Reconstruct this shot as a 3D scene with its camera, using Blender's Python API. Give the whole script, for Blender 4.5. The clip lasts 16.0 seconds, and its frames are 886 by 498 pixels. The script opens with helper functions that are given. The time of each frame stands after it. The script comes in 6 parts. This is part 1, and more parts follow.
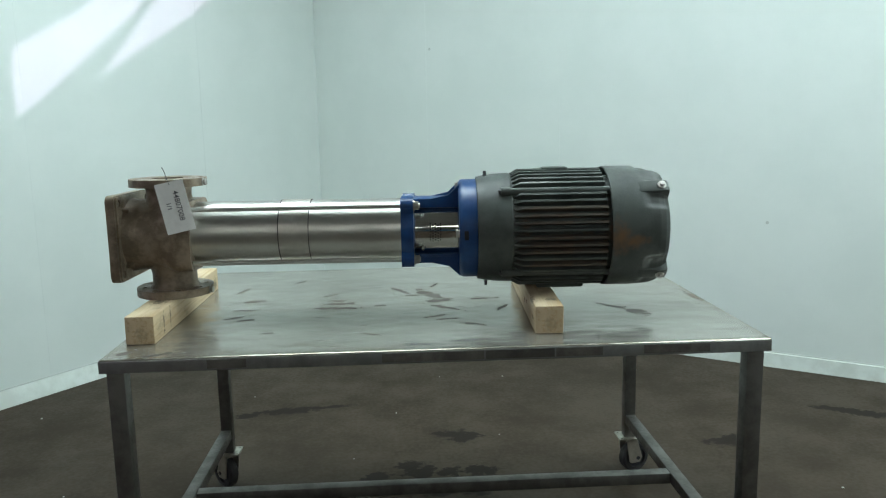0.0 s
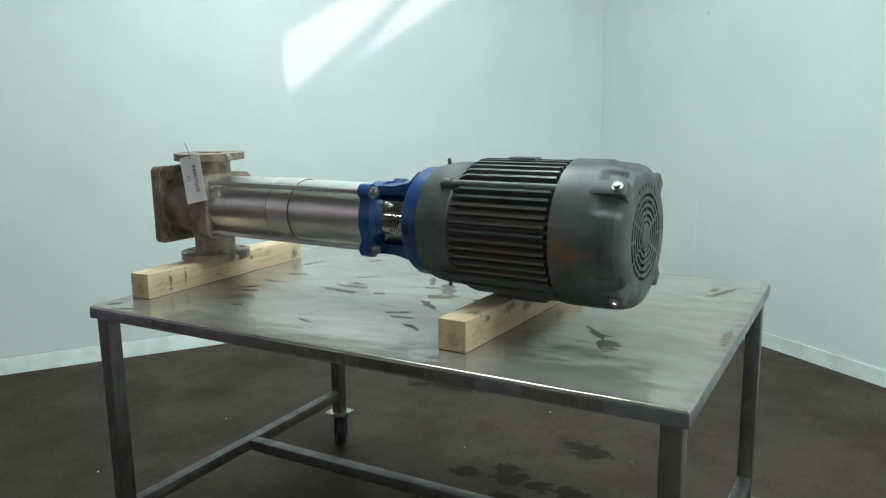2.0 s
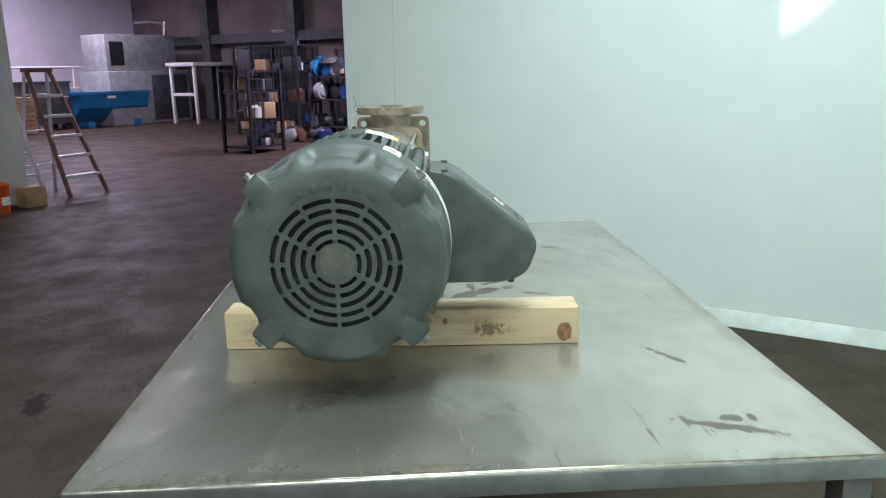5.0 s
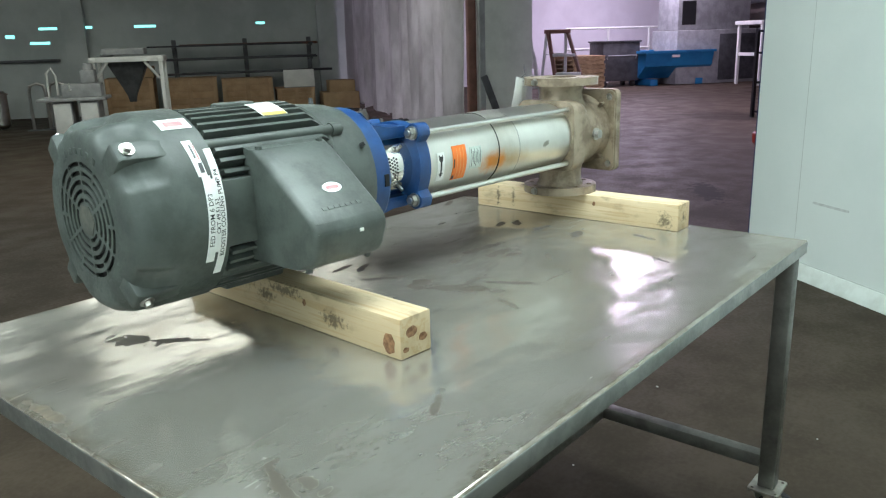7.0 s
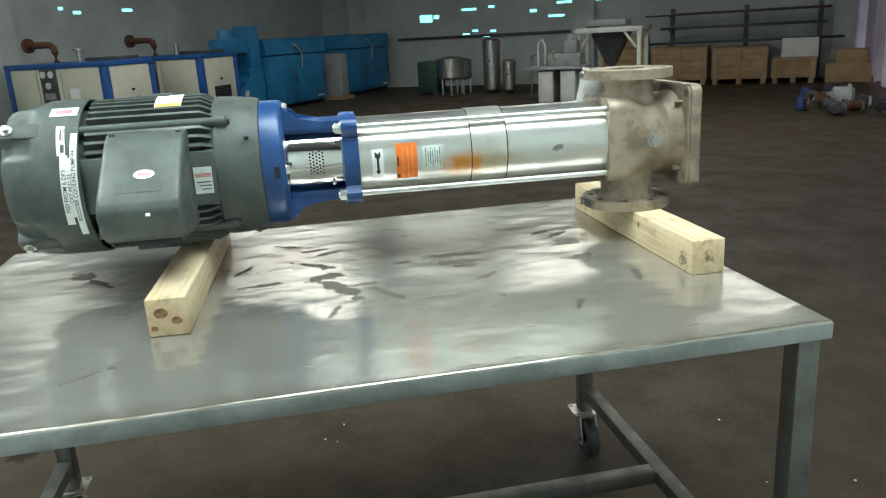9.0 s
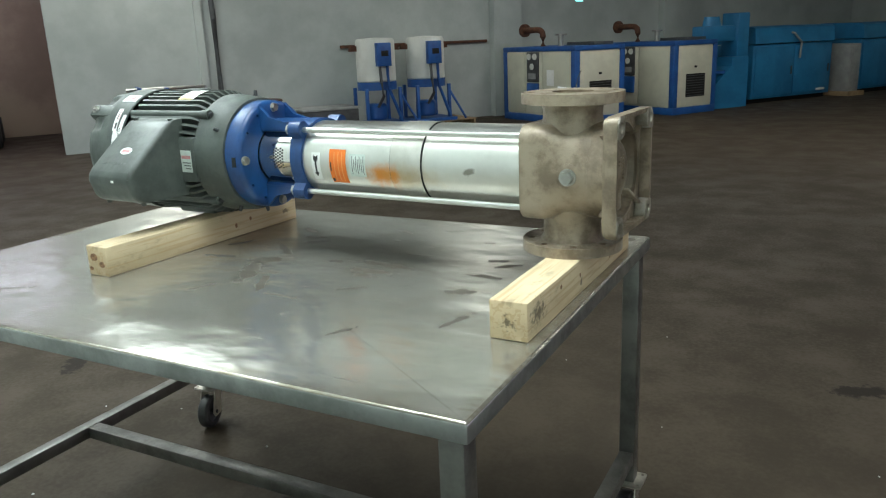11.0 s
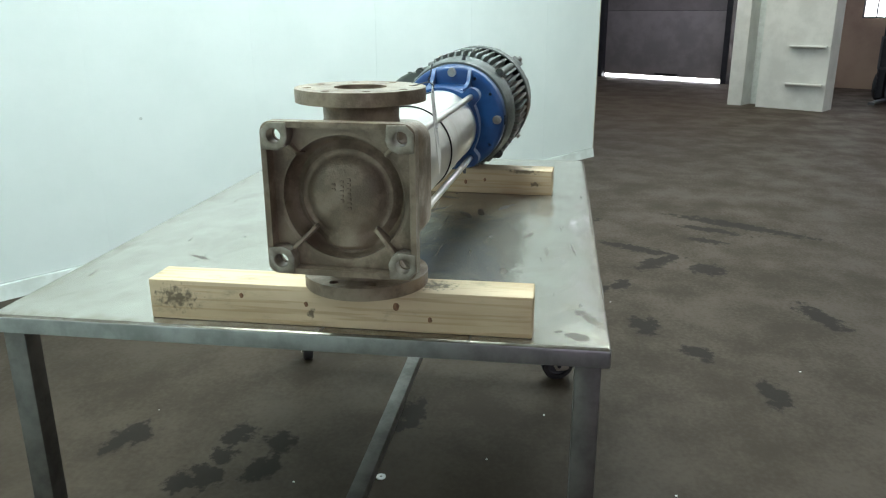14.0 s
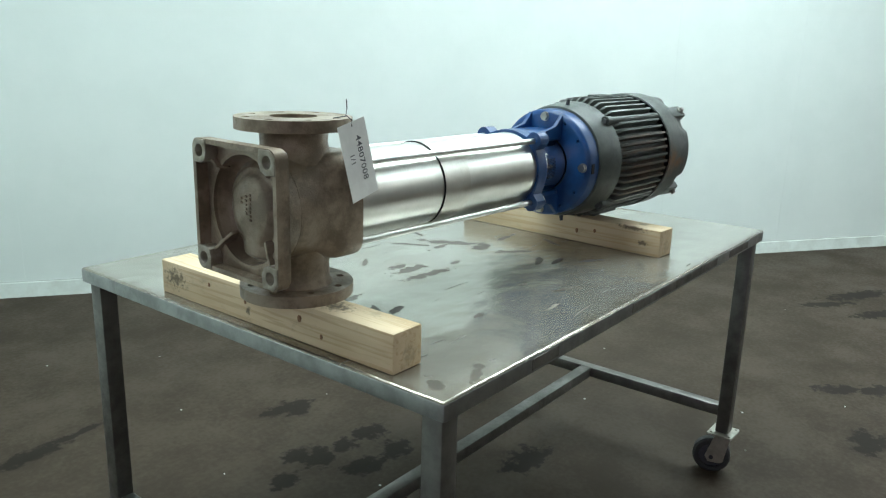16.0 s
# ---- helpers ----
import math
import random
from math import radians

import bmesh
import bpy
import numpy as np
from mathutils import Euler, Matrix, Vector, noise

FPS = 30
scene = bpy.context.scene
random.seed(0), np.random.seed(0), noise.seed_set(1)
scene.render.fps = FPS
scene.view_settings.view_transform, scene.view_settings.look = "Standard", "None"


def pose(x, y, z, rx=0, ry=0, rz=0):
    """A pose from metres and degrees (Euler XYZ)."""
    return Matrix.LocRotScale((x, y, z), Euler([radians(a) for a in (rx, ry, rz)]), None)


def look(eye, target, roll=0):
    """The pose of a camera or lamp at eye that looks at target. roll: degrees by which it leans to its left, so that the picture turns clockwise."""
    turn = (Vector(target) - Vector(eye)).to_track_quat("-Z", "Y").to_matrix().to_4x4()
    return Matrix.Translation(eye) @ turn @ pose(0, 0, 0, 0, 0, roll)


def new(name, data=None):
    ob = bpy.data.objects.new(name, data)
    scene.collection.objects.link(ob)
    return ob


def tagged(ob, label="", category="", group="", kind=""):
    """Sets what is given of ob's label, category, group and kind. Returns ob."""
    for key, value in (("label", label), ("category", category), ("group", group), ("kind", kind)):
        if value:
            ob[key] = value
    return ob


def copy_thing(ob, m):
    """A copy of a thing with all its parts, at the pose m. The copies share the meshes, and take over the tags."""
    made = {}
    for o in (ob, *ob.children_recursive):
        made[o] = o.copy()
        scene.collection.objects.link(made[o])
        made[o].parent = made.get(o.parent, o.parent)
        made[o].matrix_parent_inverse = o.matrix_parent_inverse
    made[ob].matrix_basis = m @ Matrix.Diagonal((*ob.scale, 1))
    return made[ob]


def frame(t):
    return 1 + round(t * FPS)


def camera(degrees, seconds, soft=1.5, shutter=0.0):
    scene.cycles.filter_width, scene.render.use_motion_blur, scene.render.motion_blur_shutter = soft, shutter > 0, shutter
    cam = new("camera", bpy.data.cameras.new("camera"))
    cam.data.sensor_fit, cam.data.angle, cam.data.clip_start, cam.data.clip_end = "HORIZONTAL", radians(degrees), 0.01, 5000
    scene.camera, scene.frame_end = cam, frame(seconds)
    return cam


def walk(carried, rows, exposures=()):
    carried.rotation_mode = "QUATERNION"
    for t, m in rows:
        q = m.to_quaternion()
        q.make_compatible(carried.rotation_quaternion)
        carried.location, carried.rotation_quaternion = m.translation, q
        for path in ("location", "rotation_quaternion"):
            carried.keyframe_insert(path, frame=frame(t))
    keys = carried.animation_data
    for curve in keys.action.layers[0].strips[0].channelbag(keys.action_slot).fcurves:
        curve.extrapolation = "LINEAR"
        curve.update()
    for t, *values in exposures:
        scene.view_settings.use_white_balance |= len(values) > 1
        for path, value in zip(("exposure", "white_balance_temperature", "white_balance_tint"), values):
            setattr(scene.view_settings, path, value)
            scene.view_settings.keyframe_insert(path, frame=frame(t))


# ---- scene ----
cam = camera(59.9, 16.0, soft=1.2)
PATH = [
    (0, (-0.007, -2.682, 1.681), (0.094, -0.71, 1.362), -1.1),
    (0.5, (0.411, -2.676, 1.677), (0.218, -0.711, 1.355), -2.2),
    (1, (0.735, -2.523, 1.661), (0.273, -0.607, 1.323), -1.9),
    (1.5, (1.038, -2.32, 1.676), (0.321, -0.487, 1.325), -1.1),
    (2, (1.404, -2.104, 1.683), (0.431, -0.396, 1.314), -0.9),
    (2.5, (1.628, -1.781, 1.665), (0.426, -0.23, 1.28), -1.2),
    (3, (1.867, -1.46, 1.624), (0.439, -0.109, 1.254), -0.9),
    (3.5, (2.094, -1.131, 1.66), (0.482, -0.024, 1.24), -1.0),
    (4, (2.163, -0.74, 1.663), (0.397, 0.087, 1.219), -0.1),
    (4.2, (2.213, -0.591, 1.661), (0.396, 0.116, 1.214), -0.2),
    (6.3, (1.94, 1.036, 1.663), (0.268, 0.062, 1.157), -1.0),
    (6.5, (1.83, 1.151, 1.657), (0.234, 0.063, 1.138), -0.7),
    (7, (1.57, 1.44, 1.654), (0.092, 0.199, 1.13), -1.7),
    (7.5, (1.29, 1.755, 1.674), (0.098, 0.246, 1.123), -3.5),
    (8, (0.923, 1.92, 1.656), (0.022, 0.227, 1.087), -3.9),
    (8.2, (0.791, 1.982, 1.652), (-0.016, 0.241, 1.089), -3.8),
    (10.3, (-0.929, 2.198, 1.66), (-0.39, 0.345, 1.134), -2.6),
    (10.5, (-1.074, 2.098, 1.655), (-0.408, 0.288, 1.126), -2.6),
    (11, (-1.423, 1.88, 1.653), (-0.515, 0.176, 1.13), -2.4),
    (11.5, (-1.777, 1.603, 1.667), (-0.571, 0.096, 1.144), -2.4),
    (12, (-1.968, 1.201, 1.651), (-0.513, -0.063, 1.118), -2.3),
    (12.5, (-2.173, 0.812, 1.643), (-0.479, -0.099, 1.097), -2.4),
    (13, (-2.278, 0.417, 1.638), (-0.426, -0.084, 1.074), -1.9),
    (13.5, (-2.27, 0.031, 1.657), (-0.361, -0.084, 1.073), -0.5),
    (14, (-2.297, -0.377, 1.66), (-0.407, -0.098, 1.068), -0.2),
    (14.5, (-2.207, -0.708, 1.649), (-0.371, -0.163, 1.072), 0.3),
    (15, (-2.145, -1.032, 1.652), (-0.41, -0.187, 1.129), 0.3),
    (15.5, (-2.035, -1.204, 1.655), (-0.429, -0.127, 1.144), 1.2),
    (16, (-1.94, -1.295, 1.668), (-0.41, -0.109, 1.165), 1.6),
]
STOPS = [(0, 0.28, 6500, 10), (1.5, 0.30, 6500, 10), (2.5, 0.46, 6500, 10), (4.2, 0.5, 6500, 10), (6.5, 0.82, 6600, 10), (7.5, 0.85, 6600, 10), (8.2, 0.85, 6600, 10), (10.5, 0.70, 6750, 12),
         (11.5, 0.71, 6750, 12), (12.5, 0.84, 6650, 11), (13.5, 0.80, 6600, 10), (15, 0.84, 6550, 10), (16, 0.72, 6500, 10)]
walk(cam, [(t, look(eye, target, roll)) for t, eye, target, roll in PATH], STOPS)

SUN_POWER, P_BOOTH, P_HALL, P_AISLE = 1.6, 92.0, 46.0, 270.0
# ---------- light ----------
CU, SU = math.cos(radians(55.1)), math.sin(radians(55.1))


def hall(u, v, z=0.0, turn=0.0):
    """A pose in the hall's own axes: u along the booth's short wall, v towards the aisle."""
    return pose(CU * u - SU * v, SU * u + CU * v, z, 0, 0, 55.1 + turn)


def far(u, v, z=0.0, turn=0.0, wide=1.0):
    """A pose at the far end of the hall, where things stand an eighth larger and farther off."""
    return hall(2.17 + (u - 2.17) * 1.12, -0.07 + (v + 0.07) * 1.12, z, turn) @ Matrix.Diagonal((1.12, 1.12 * wide, 1.0, 1.0))


world = bpy.data.worlds.new("world")
scene.world = world
world.use_nodes = True
nt = world.node_tree
sky = nt.nodes.new("ShaderNodeTexSky")
sky.sky_type, sky.sun_disc = "NISHITA", False
SUN_WAY = Vector((-0.62, 0.28, -0.73)).normalized()
sky.sun_elevation = math.asin(-SUN_WAY.z)
sky.sun_rotation = math.atan2(-SUN_WAY.x, -SUN_WAY.y)
nt.links.new(sky.outputs[0], nt.nodes["Background"].inputs[0])
nt.nodes["Background"].inputs[1].default_value = 0.1


def lamp(name, kind, m, power, color, size=1.0, size_y=None):
    d = bpy.data.lights.new(name, kind)
    d.energy, d.color = power, color
    if kind == "AREA":
        d.shape, d.size, d.size_y = "RECTANGLE", size, size_y or size
    ob = new(name, d)
    ob.matrix_world = m
    return ob


sun = lamp("sun", "SUN", Matrix.Identity(4), SUN_POWER, (0.92, 0.66, 1.0))
sun.data.angle = radians(0.5)
sun.matrix_world = SUN_WAY.to_track_quat("-Z", "Y").to_matrix().to_4x4()

# tubes over the booth, and rows of lamps over the rest of the hall, all unseen and assumed: (u, v, z, turn, watts,
# colour)
TUBE_COOL = (0.83, 1.0, 1.03)
TUBE_HALL = (0.98, 1.0, 0.92)
AISLE = (0.84, 0.72, 1.0)
FIXTURES = [
    # The weak one at (2.35, -0.9) is added only to brighten the long wall.
    (0.3, 0.9, 4.4, 90, P_BOOTH * 0.95, TUBE_COOL), (2.35, -0.9, 4.4, 90, P_BOOTH * 0.15, TUBE_COOL), (1.3, -2.9, 4.4, 90, P_BOOTH * 1.0, TUBE_COOL), (-0.2, -6.5, 4.4, 90, P_BOOTH * 0.55, TUBE_COOL),
    (-8.6, -6.4, 4.5, 90, P_HALL, TUBE_HALL), (-9.0, -1.4, 4.5, 90, P_HALL * 0.85, TUBE_HALL), (-11.0, 0.3, 4.5, 90, P_HALL * 0.9, TUBE_HALL),
    (-6.4, -9.9, 4.6, 90, P_HALL * 0.28, TUBE_HALL), (-1.1, -11.2, 4.5, 90, P_HALL * 0.75, TUBE_HALL), (4.0, -10.4, 4.5, 90, P_HALL * 1.3, TUBE_HALL),
    (-14.0, -6.0, 5.0, 90, P_HALL * 0.6, TUBE_HALL), (6.4, -9.0, 4.8, 0, P_HALL * 0.4, TUBE_HALL),
    (-14.5, 8.5, 5.2, 0, P_AISLE * 0.85, AISLE), (-7.8, 11.8, 5.2, 0, P_AISLE * 1.7, AISLE), (-20.8, 12.0, 5.2, 0, P_AISLE * 1.05, AISLE),
    (2.0, -14.8, 4.6, 0, P_AISLE * 0.14, (0.72, 0.70, 1.0)), (7.5, -13.5, 5.2, 0, P_AISLE * 0.12, (0.74, 0.74, 1.0)),
]
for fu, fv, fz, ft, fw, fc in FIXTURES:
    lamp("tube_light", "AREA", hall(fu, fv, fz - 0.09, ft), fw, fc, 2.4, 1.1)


# ---------- materials ----------
def nodes_of(name):
    ma = bpy.data.materials.new(name)
    ma.use_nodes = True
    t = ma.node_tree
    return ma, t, t.nodes["Principled BSDF"]


def noise_node(t, co, scale, detail=5.0, rough=0.6, stretch=None, distort=0.0):
    n = t.nodes.new("ShaderNodeTexNoise")
    n.inputs["Scale"].default_value, n.inputs["Detail"].default_value = scale, detail
    n.inputs["Roughness"].default_value, n.inputs["Distortion"].default_value = rough, distort
    if stretch:
        mp = t.nodes.new("ShaderNodeMapping")
        mp.inputs["Scale"].default_value = stretch
        t.links.new(co, mp.inputs[0])
        co = mp.outputs[0]
    t.links.new(co, n.inputs["Vector"])
    return n.outputs[0]


def ramp(t, x, lo, hi, a=0.0, b=1.0):
    r = t.nodes.new("ShaderNodeMapRange")
    r.interpolation_type = "SMOOTHSTEP"
    for i, val in enumerate((lo, hi, a, b)):
        r.inputs[i + 1].default_value = val
    t.links.new(x, r.inputs[0])
    return r.outputs[0]


def blend(t, fac, a, b):
    m = t.nodes.new("ShaderNodeMix")
    m.data_type = "RGBA"
    if isinstance(fac, float):
        m.inputs[0].default_value = fac
    else:
        t.links.new(fac, m.inputs[0])
    for sock, val in ((m.inputs[6], a), (m.inputs[7], b)):
        if isinstance(val, tuple):
            sock.default_value = (*val, 1)
        else:
            t.links.new(val, sock)
    return m.outputs[2]


def calc(t, op, a, b=0.0):
    m = t.nodes.new("ShaderNodeMath")
    m.operation = op
    for sock, val in ((m.inputs[0], a), (m.inputs[1], b)):
        if isinstance(val, (int, float)):
            sock.default_value = val
        else:
            t.links.new(val, sock)
    return m.outputs[0]


def spot_mask(t, co, spots, ragged=0.6, scale=14.0, soft=0.25):
    """Stains with outlines of their own: (x, y, z, rx, ry, rz, turn in degrees) in the thing's own metres."""
    n = noise_node(t, co, scale, 4.0, 0.65)
    n = calc(t, "MULTIPLY", calc(t, "SUBTRACT", n, 0.5), ragged * 2)
    total = None
    for x, y, z, rx, ry, rz, turn in spots:
        mp = t.nodes.new("ShaderNodeMapping")
        mp.vector_type = "TEXTURE"
        mp.inputs["Location"].default_value = (x, y, z)
        mp.inputs["Rotation"].default_value = (0, 0, radians(turn))
        mp.inputs["Scale"].default_value = (rx, ry, rz)
        t.links.new(co, mp.inputs[0])
        ln = t.nodes.new("ShaderNodeVectorMath")
        ln.operation = "LENGTH"
        t.links.new(mp.outputs[0], ln.inputs[0])
        s = ramp(t, calc(t, "ADD", ln.outputs["Value"], n), 1.0, 1.0 - soft)
        total = s if total is None else calc(t, "MAXIMUM", total, s)
    return total


def mat(name, c1, c2, scale=6.0, rough=(0.4, 0.6), metal=0.0, bump=0.1, fine=150.0, stretch=None, spread=(0.35, 0.65),
        spots=None, random_tint=0.0, fine_stretch=None, spec=0.5, coat=0.0):
    """A surface with large patches between two colours, fine grain in gloss and relief, and spots: a list of
    (spots, colour, roughness or None, ragged, scale, soft, strength)."""
    if rough[0] < 0.29 < rough[1]:
        rough = (0.29, max(rough[1], 0.33))
    ma, t, b = nodes_of(name)
    co = t.nodes.new("ShaderNodeTexCoord").outputs["Object"]
    big = noise_node(t, co, scale, 6.0, 0.62, stretch)
    col = blend(t, ramp(t, big, *spread), c1, c2)
    small = noise_node(t, co, fine, 3.0, 0.6, fine_stretch or stretch)
    if random_tint:
        info = t.nodes.new("ShaderNodeObjectInfo")
        col = blend(t, calc(t, "MULTIPLY", info.outputs["Random"], random_tint), col, tuple(v * 0.45 for v in c1))
    mixed = calc(t, "ADD", calc(t, "MULTIPLY", big, 0.6), calc(t, "MULTIPLY", small, 0.4))
    ro = ramp(t, mixed, 0.38, 0.62, *rough)
    for given, colour, srough, ragged, sscale, soft, strength in spots or ():
        k = calc(t, "MULTIPLY", spot_mask(t, co, given, ragged, sscale, soft), strength)
        col = blend(t, k, col, colour)
        if srough is not None:
            ro = calc(t, "ADD", calc(t, "MULTIPLY", ro, calc(t, "SUBTRACT", 1.0, k)), calc(t, "MULTIPLY", k, srough))
    t.links.new(col, b.inputs["Base Color"])
    t.links.new(ro, b.inputs["Roughness"])
    b.inputs["Metallic"].default_value = metal
    b.inputs["Specular IOR Level"].default_value = spec
    b.inputs["Coat Weight"].default_value = coat
    if bump:
        bp = t.nodes.new("ShaderNodeBump")
        bp.inputs["Strength"].default_value, bp.inputs["Distance"].default_value = bump, 0.004
        t.links.new(mixed, bp.inputs["Height"])
        t.links.new(bp.outputs[0], b.inputs["Normal"])
    return ma


def glow(name, color, power):
    ma, t, b = nodes_of(name)
    b.inputs["Base Color"].default_value = (*color, 1)
    b.inputs["Emission Color"].default_value = (*color, 1)
    b.inputs["Emission Strength"].default_value = power
    return ma


# dried oil on the table top: (x, y, half length, half width, turn)
OIL_FOOT_END = [
    (-0.25, 0.058, 0.1, 0.018, -6), (-0.263, 0.175, 0.035, 0.016, 10), (-0.25, 0.132, 0.078, 0.02, -5), (-0.586, 0.205, 0.045, 0.016, 15), (-0.6, -0.04, 0.04, 0.016, 40), (-0.565, -0.085, 0.035, 0.013, 20), (-0.74, -0.46, 0.05, 0.012, 30),
    (-0.84, -0.43, 0.03, 0.014, 60), (-0.58, 0.067, 0.05, 0.012, 0), (-0.294, 0.282, 0.04, 0.008, 40), (-0.45, -0.26, 0.022, 0.008, 10), (-0.45, 0.55, 0.04, 0.007, 60), (-0.66, 0.4, 0.05, 0.01, 75),
]
OIL_MIDDLE = [
    (-0.1, 0.08, 0.035, 0.009, 8), (0.117, 0.135, 0.055, 0.028, 20), (0.03, 0.238, 0.06, 0.01, 5), (0.09, 0.24, 0.1, 0.026, 116), (0.142, 0.018, 0.07, 0.011, -40), (0.105, -0.095, 0.045, 0.01, 25), (0.136, -0.144, 0.045, 0.009, 12),
    (0.207, -0.216, 0.04, 0.011, -30), (0.12, 0.035, 0.03, 0.012, 100), (0.299, 0.151, 0.06, 0.012, 5), (0.34, 0.0, 0.04, 0.01, 60), (-0.03, 0.33, 0.07, 0.012, 120), (0.11, 0.414, 0.05, 0.008, 70), (-0.12, -0.31, 0.03, 0.008, -20),
]
OIL_MOTOR_END = [
    (0.79, -0.12, 0.065, 0.03, -60), (0.735, -0.045, 0.07, 0.012, -50), (0.968, 0.615, 0.075, 0.012, 68), (0.932, 0.63, 0.014, 0.018, 0), (0.936, 0.672, 0.014, 0.009, 0), (0.94, 0.545, 0.02, 0.006, 0), (1.068, 0.085, 0.012, 0.085, 0),
    (0.62, 0.62, 0.05, 0.008, 30),
]


def sheet_steel():
    """Handled stainless sheet: cloudy gloss, dents and crinkles, scratches, rub marks and dried oil."""
    ma, t, b = nodes_of("worn_steel_sheet")
    co = t.nodes.new("ShaderNodeTexCoord").outputs["Object"]
    cloud = noise_node(t, co, 2.2, 3.0, 0.5)
    mid = noise_node(t, co, 9.0, 5.0, 0.6, (1.0, 2.2, 1.0))
    fleck = noise_node(t, co, 34.0, 4.0, 0.62, (1.0, 2.0, 1.0), 0.6)
    streak = noise_node(t, co, 21.0, 3.0, 0.6, (0.22, 1.6, 1.0), 1.2)
    col = blend(t, ramp(t, cloud, 0.3, 0.7), (0.452, 0.434, 0.392), (0.352, 0.333, 0.292))
    col = blend(t, calc(t, "MULTIPLY", ramp(t, mid, 0.42, 0.75), 0.45), col, (0.32, 0.30, 0.25))
    col = blend(t, calc(t, "MULTIPLY", ramp(t, fleck, 0.60, 0.74), 0.30), col, (0.24, 0.215, 0.17))
    ro = calc(t, "ADD", ramp(t, cloud, 0.3, 0.7, 0.19, 0.232), ramp(t, mid, 0.35, 0.75, 0.0, 0.03))
    ro = calc(t, "MINIMUM", ro, 0.25)
    spots = [(x, y, 1.03, rx * 1.08, ry * 1.05, 1, a) for x, y, rx, ry, a in OIL_FOOT_END + OIL_MIDDLE + OIL_MOTOR_END]
    oil = calc(t, "MULTIPLY", spot_mask(t, co, spots, 1.5, 30, 0.2), 0.76)
    halo = spot_mask(t, co, [(x, y, z, rx * 1.5, ry * 1.9, rz, a) for x, y, z, rx, ry, rz, a in spots], 1.8, 17, 0.5)
    scrape = calc(t, "MULTIPLY", ramp(t, streak, 0.665, 0.70), ramp(t, cloud, 0.46, 0.56))
    dull = calc(t, "MAXIMUM", oil, calc(t, "MULTIPLY", scrape, 0.7))
    col = blend(t, calc(t, "MULTIPLY", halo, 0.25), col, (0.26, 0.22, 0.16))
    col = blend(t, dull, col, (0.03, 0.021, 0.014))
    ro = calc(t, "ADD", ro, ramp(t, dull, 0.15, 0.5, 0.0, 0.2))
    xyz = t.nodes.new("ShaderNodeSeparateXYZ")
    t.links.new(co, xyz.inputs[0])
    ex = calc(t, "ABSOLUTE", calc(t, "SUBTRACT", xyz.outputs[0], 0.098))
    ey = calc(t, "ABSOLUTE", calc(t, "SUBTRACT", xyz.outputs[1], 0.168))
    rim = calc(t, "MAXIMUM", calc(t, "SUBTRACT", ex, 0.995), calc(t, "SUBTRACT", ey, 0.667))
    grime = calc(t, "MULTIPLY", ramp(t, calc(t, "ADD", rim, calc(t, "MULTIPLY", mid, 0.10)), 0.005, 0.055), ramp(t, fleck, 0.38, 0.60, 0.25, 0.75))
    col = blend(t, grime, col, (0.20, 0.165, 0.115))
    t.links.new(col, b.inputs["Base Color"])
    t.links.new(ro, b.inputs["Roughness"])
    t.links.new(calc(t, "MULTIPLY", calc(t, "SUBTRACT", 1.0, dull), 0.70), b.inputs["Metallic"])
    t.links.new(ramp(t, dull, 0.0, 1.0, 0.5, 0.15), b.inputs["Specular IOR Level"])
    bp = t.nodes.new("ShaderNodeBump")
    bp.inputs["Strength"].default_value, bp.inputs["Distance"].default_value = 0.5, 0.012
    wave = noise_node(t, co, 6.5, 1.5, 0.45, (1.0, 1.5, 1.0))
    crinkle = noise_node(t, co, 15.0, 2.0, 0.5, (1.0, 1.8, 1.0), 0.5)
    relief = calc(t, "ADD", wave, calc(t, "MULTIPLY", crinkle, 0.15))
    t.links.new(relief, bp.inputs["Height"])
    t.links.new(bp.outputs[0], b.inputs["Normal"])
    return ma


steel_top = sheet_steel()
edge_steel = mat("worn_steel_edge", (0.36, 0.37, 0.36), (0.24, 0.25, 0.24), 9, (0.3, 0.45), 0.85, 0.05, 90)
steel_frame = mat("grey_steel_tube", (0.20, 0.194, 0.180), (0.128, 0.124, 0.114), 7, (0.35, 0.55), 0.8, 0.08, 90)
edge_tape = mat("dull_patch_on_edge", (0.20, 0.19, 0.17), (0.13, 0.12, 0.11), 12, (0.5, 0.7), 0.5, 0.05)
zinc = mat("zinc_plated", (0.62, 0.60, 0.54), (0.45, 0.43, 0.38), 20, (0.25, 0.4), 0.9, 0.05)
bolt_steel = mat("bright_bolt_steel", (0.50, 0.49, 0.46), (0.38, 0.37, 0.34), 40, (0.29, 0.36), 0.95, 0.0)
hub_black = mat("black_moulded_hub", (0.03, 0.032, 0.04), (0.06, 0.06, 0.065), 30, (0.4, 0.6), 0, 0.05)
rubber = mat("black_rubber", (0.018, 0.018, 0.02), (0.035, 0.034, 0.034), 20, (0.5, 0.7), 0, 0.05)
# Near-black for real dark parts and for shade painted into openings.
dark = mat("black_part_and_shade", (0.006, 0.006, 0.007), (0.012, 0.012, 0.012), 20, (0.7, 0.9), 0, 0)
casting = mat("raw_brown_cast_iron", (0.34, 0.272, 0.20), (0.18, 0.135, 0.093), 13, (0.30, 0.50), 0.2, 0.55, 260, spread=(0.38, 0.62),
              spots=[([(0.03, -0.12, -0.03, 0.06, 0.05, 0.09, 0)], (0.07, 0.048, 0.03), 0.5, 0.9, 22, 0.6, 0.6)])
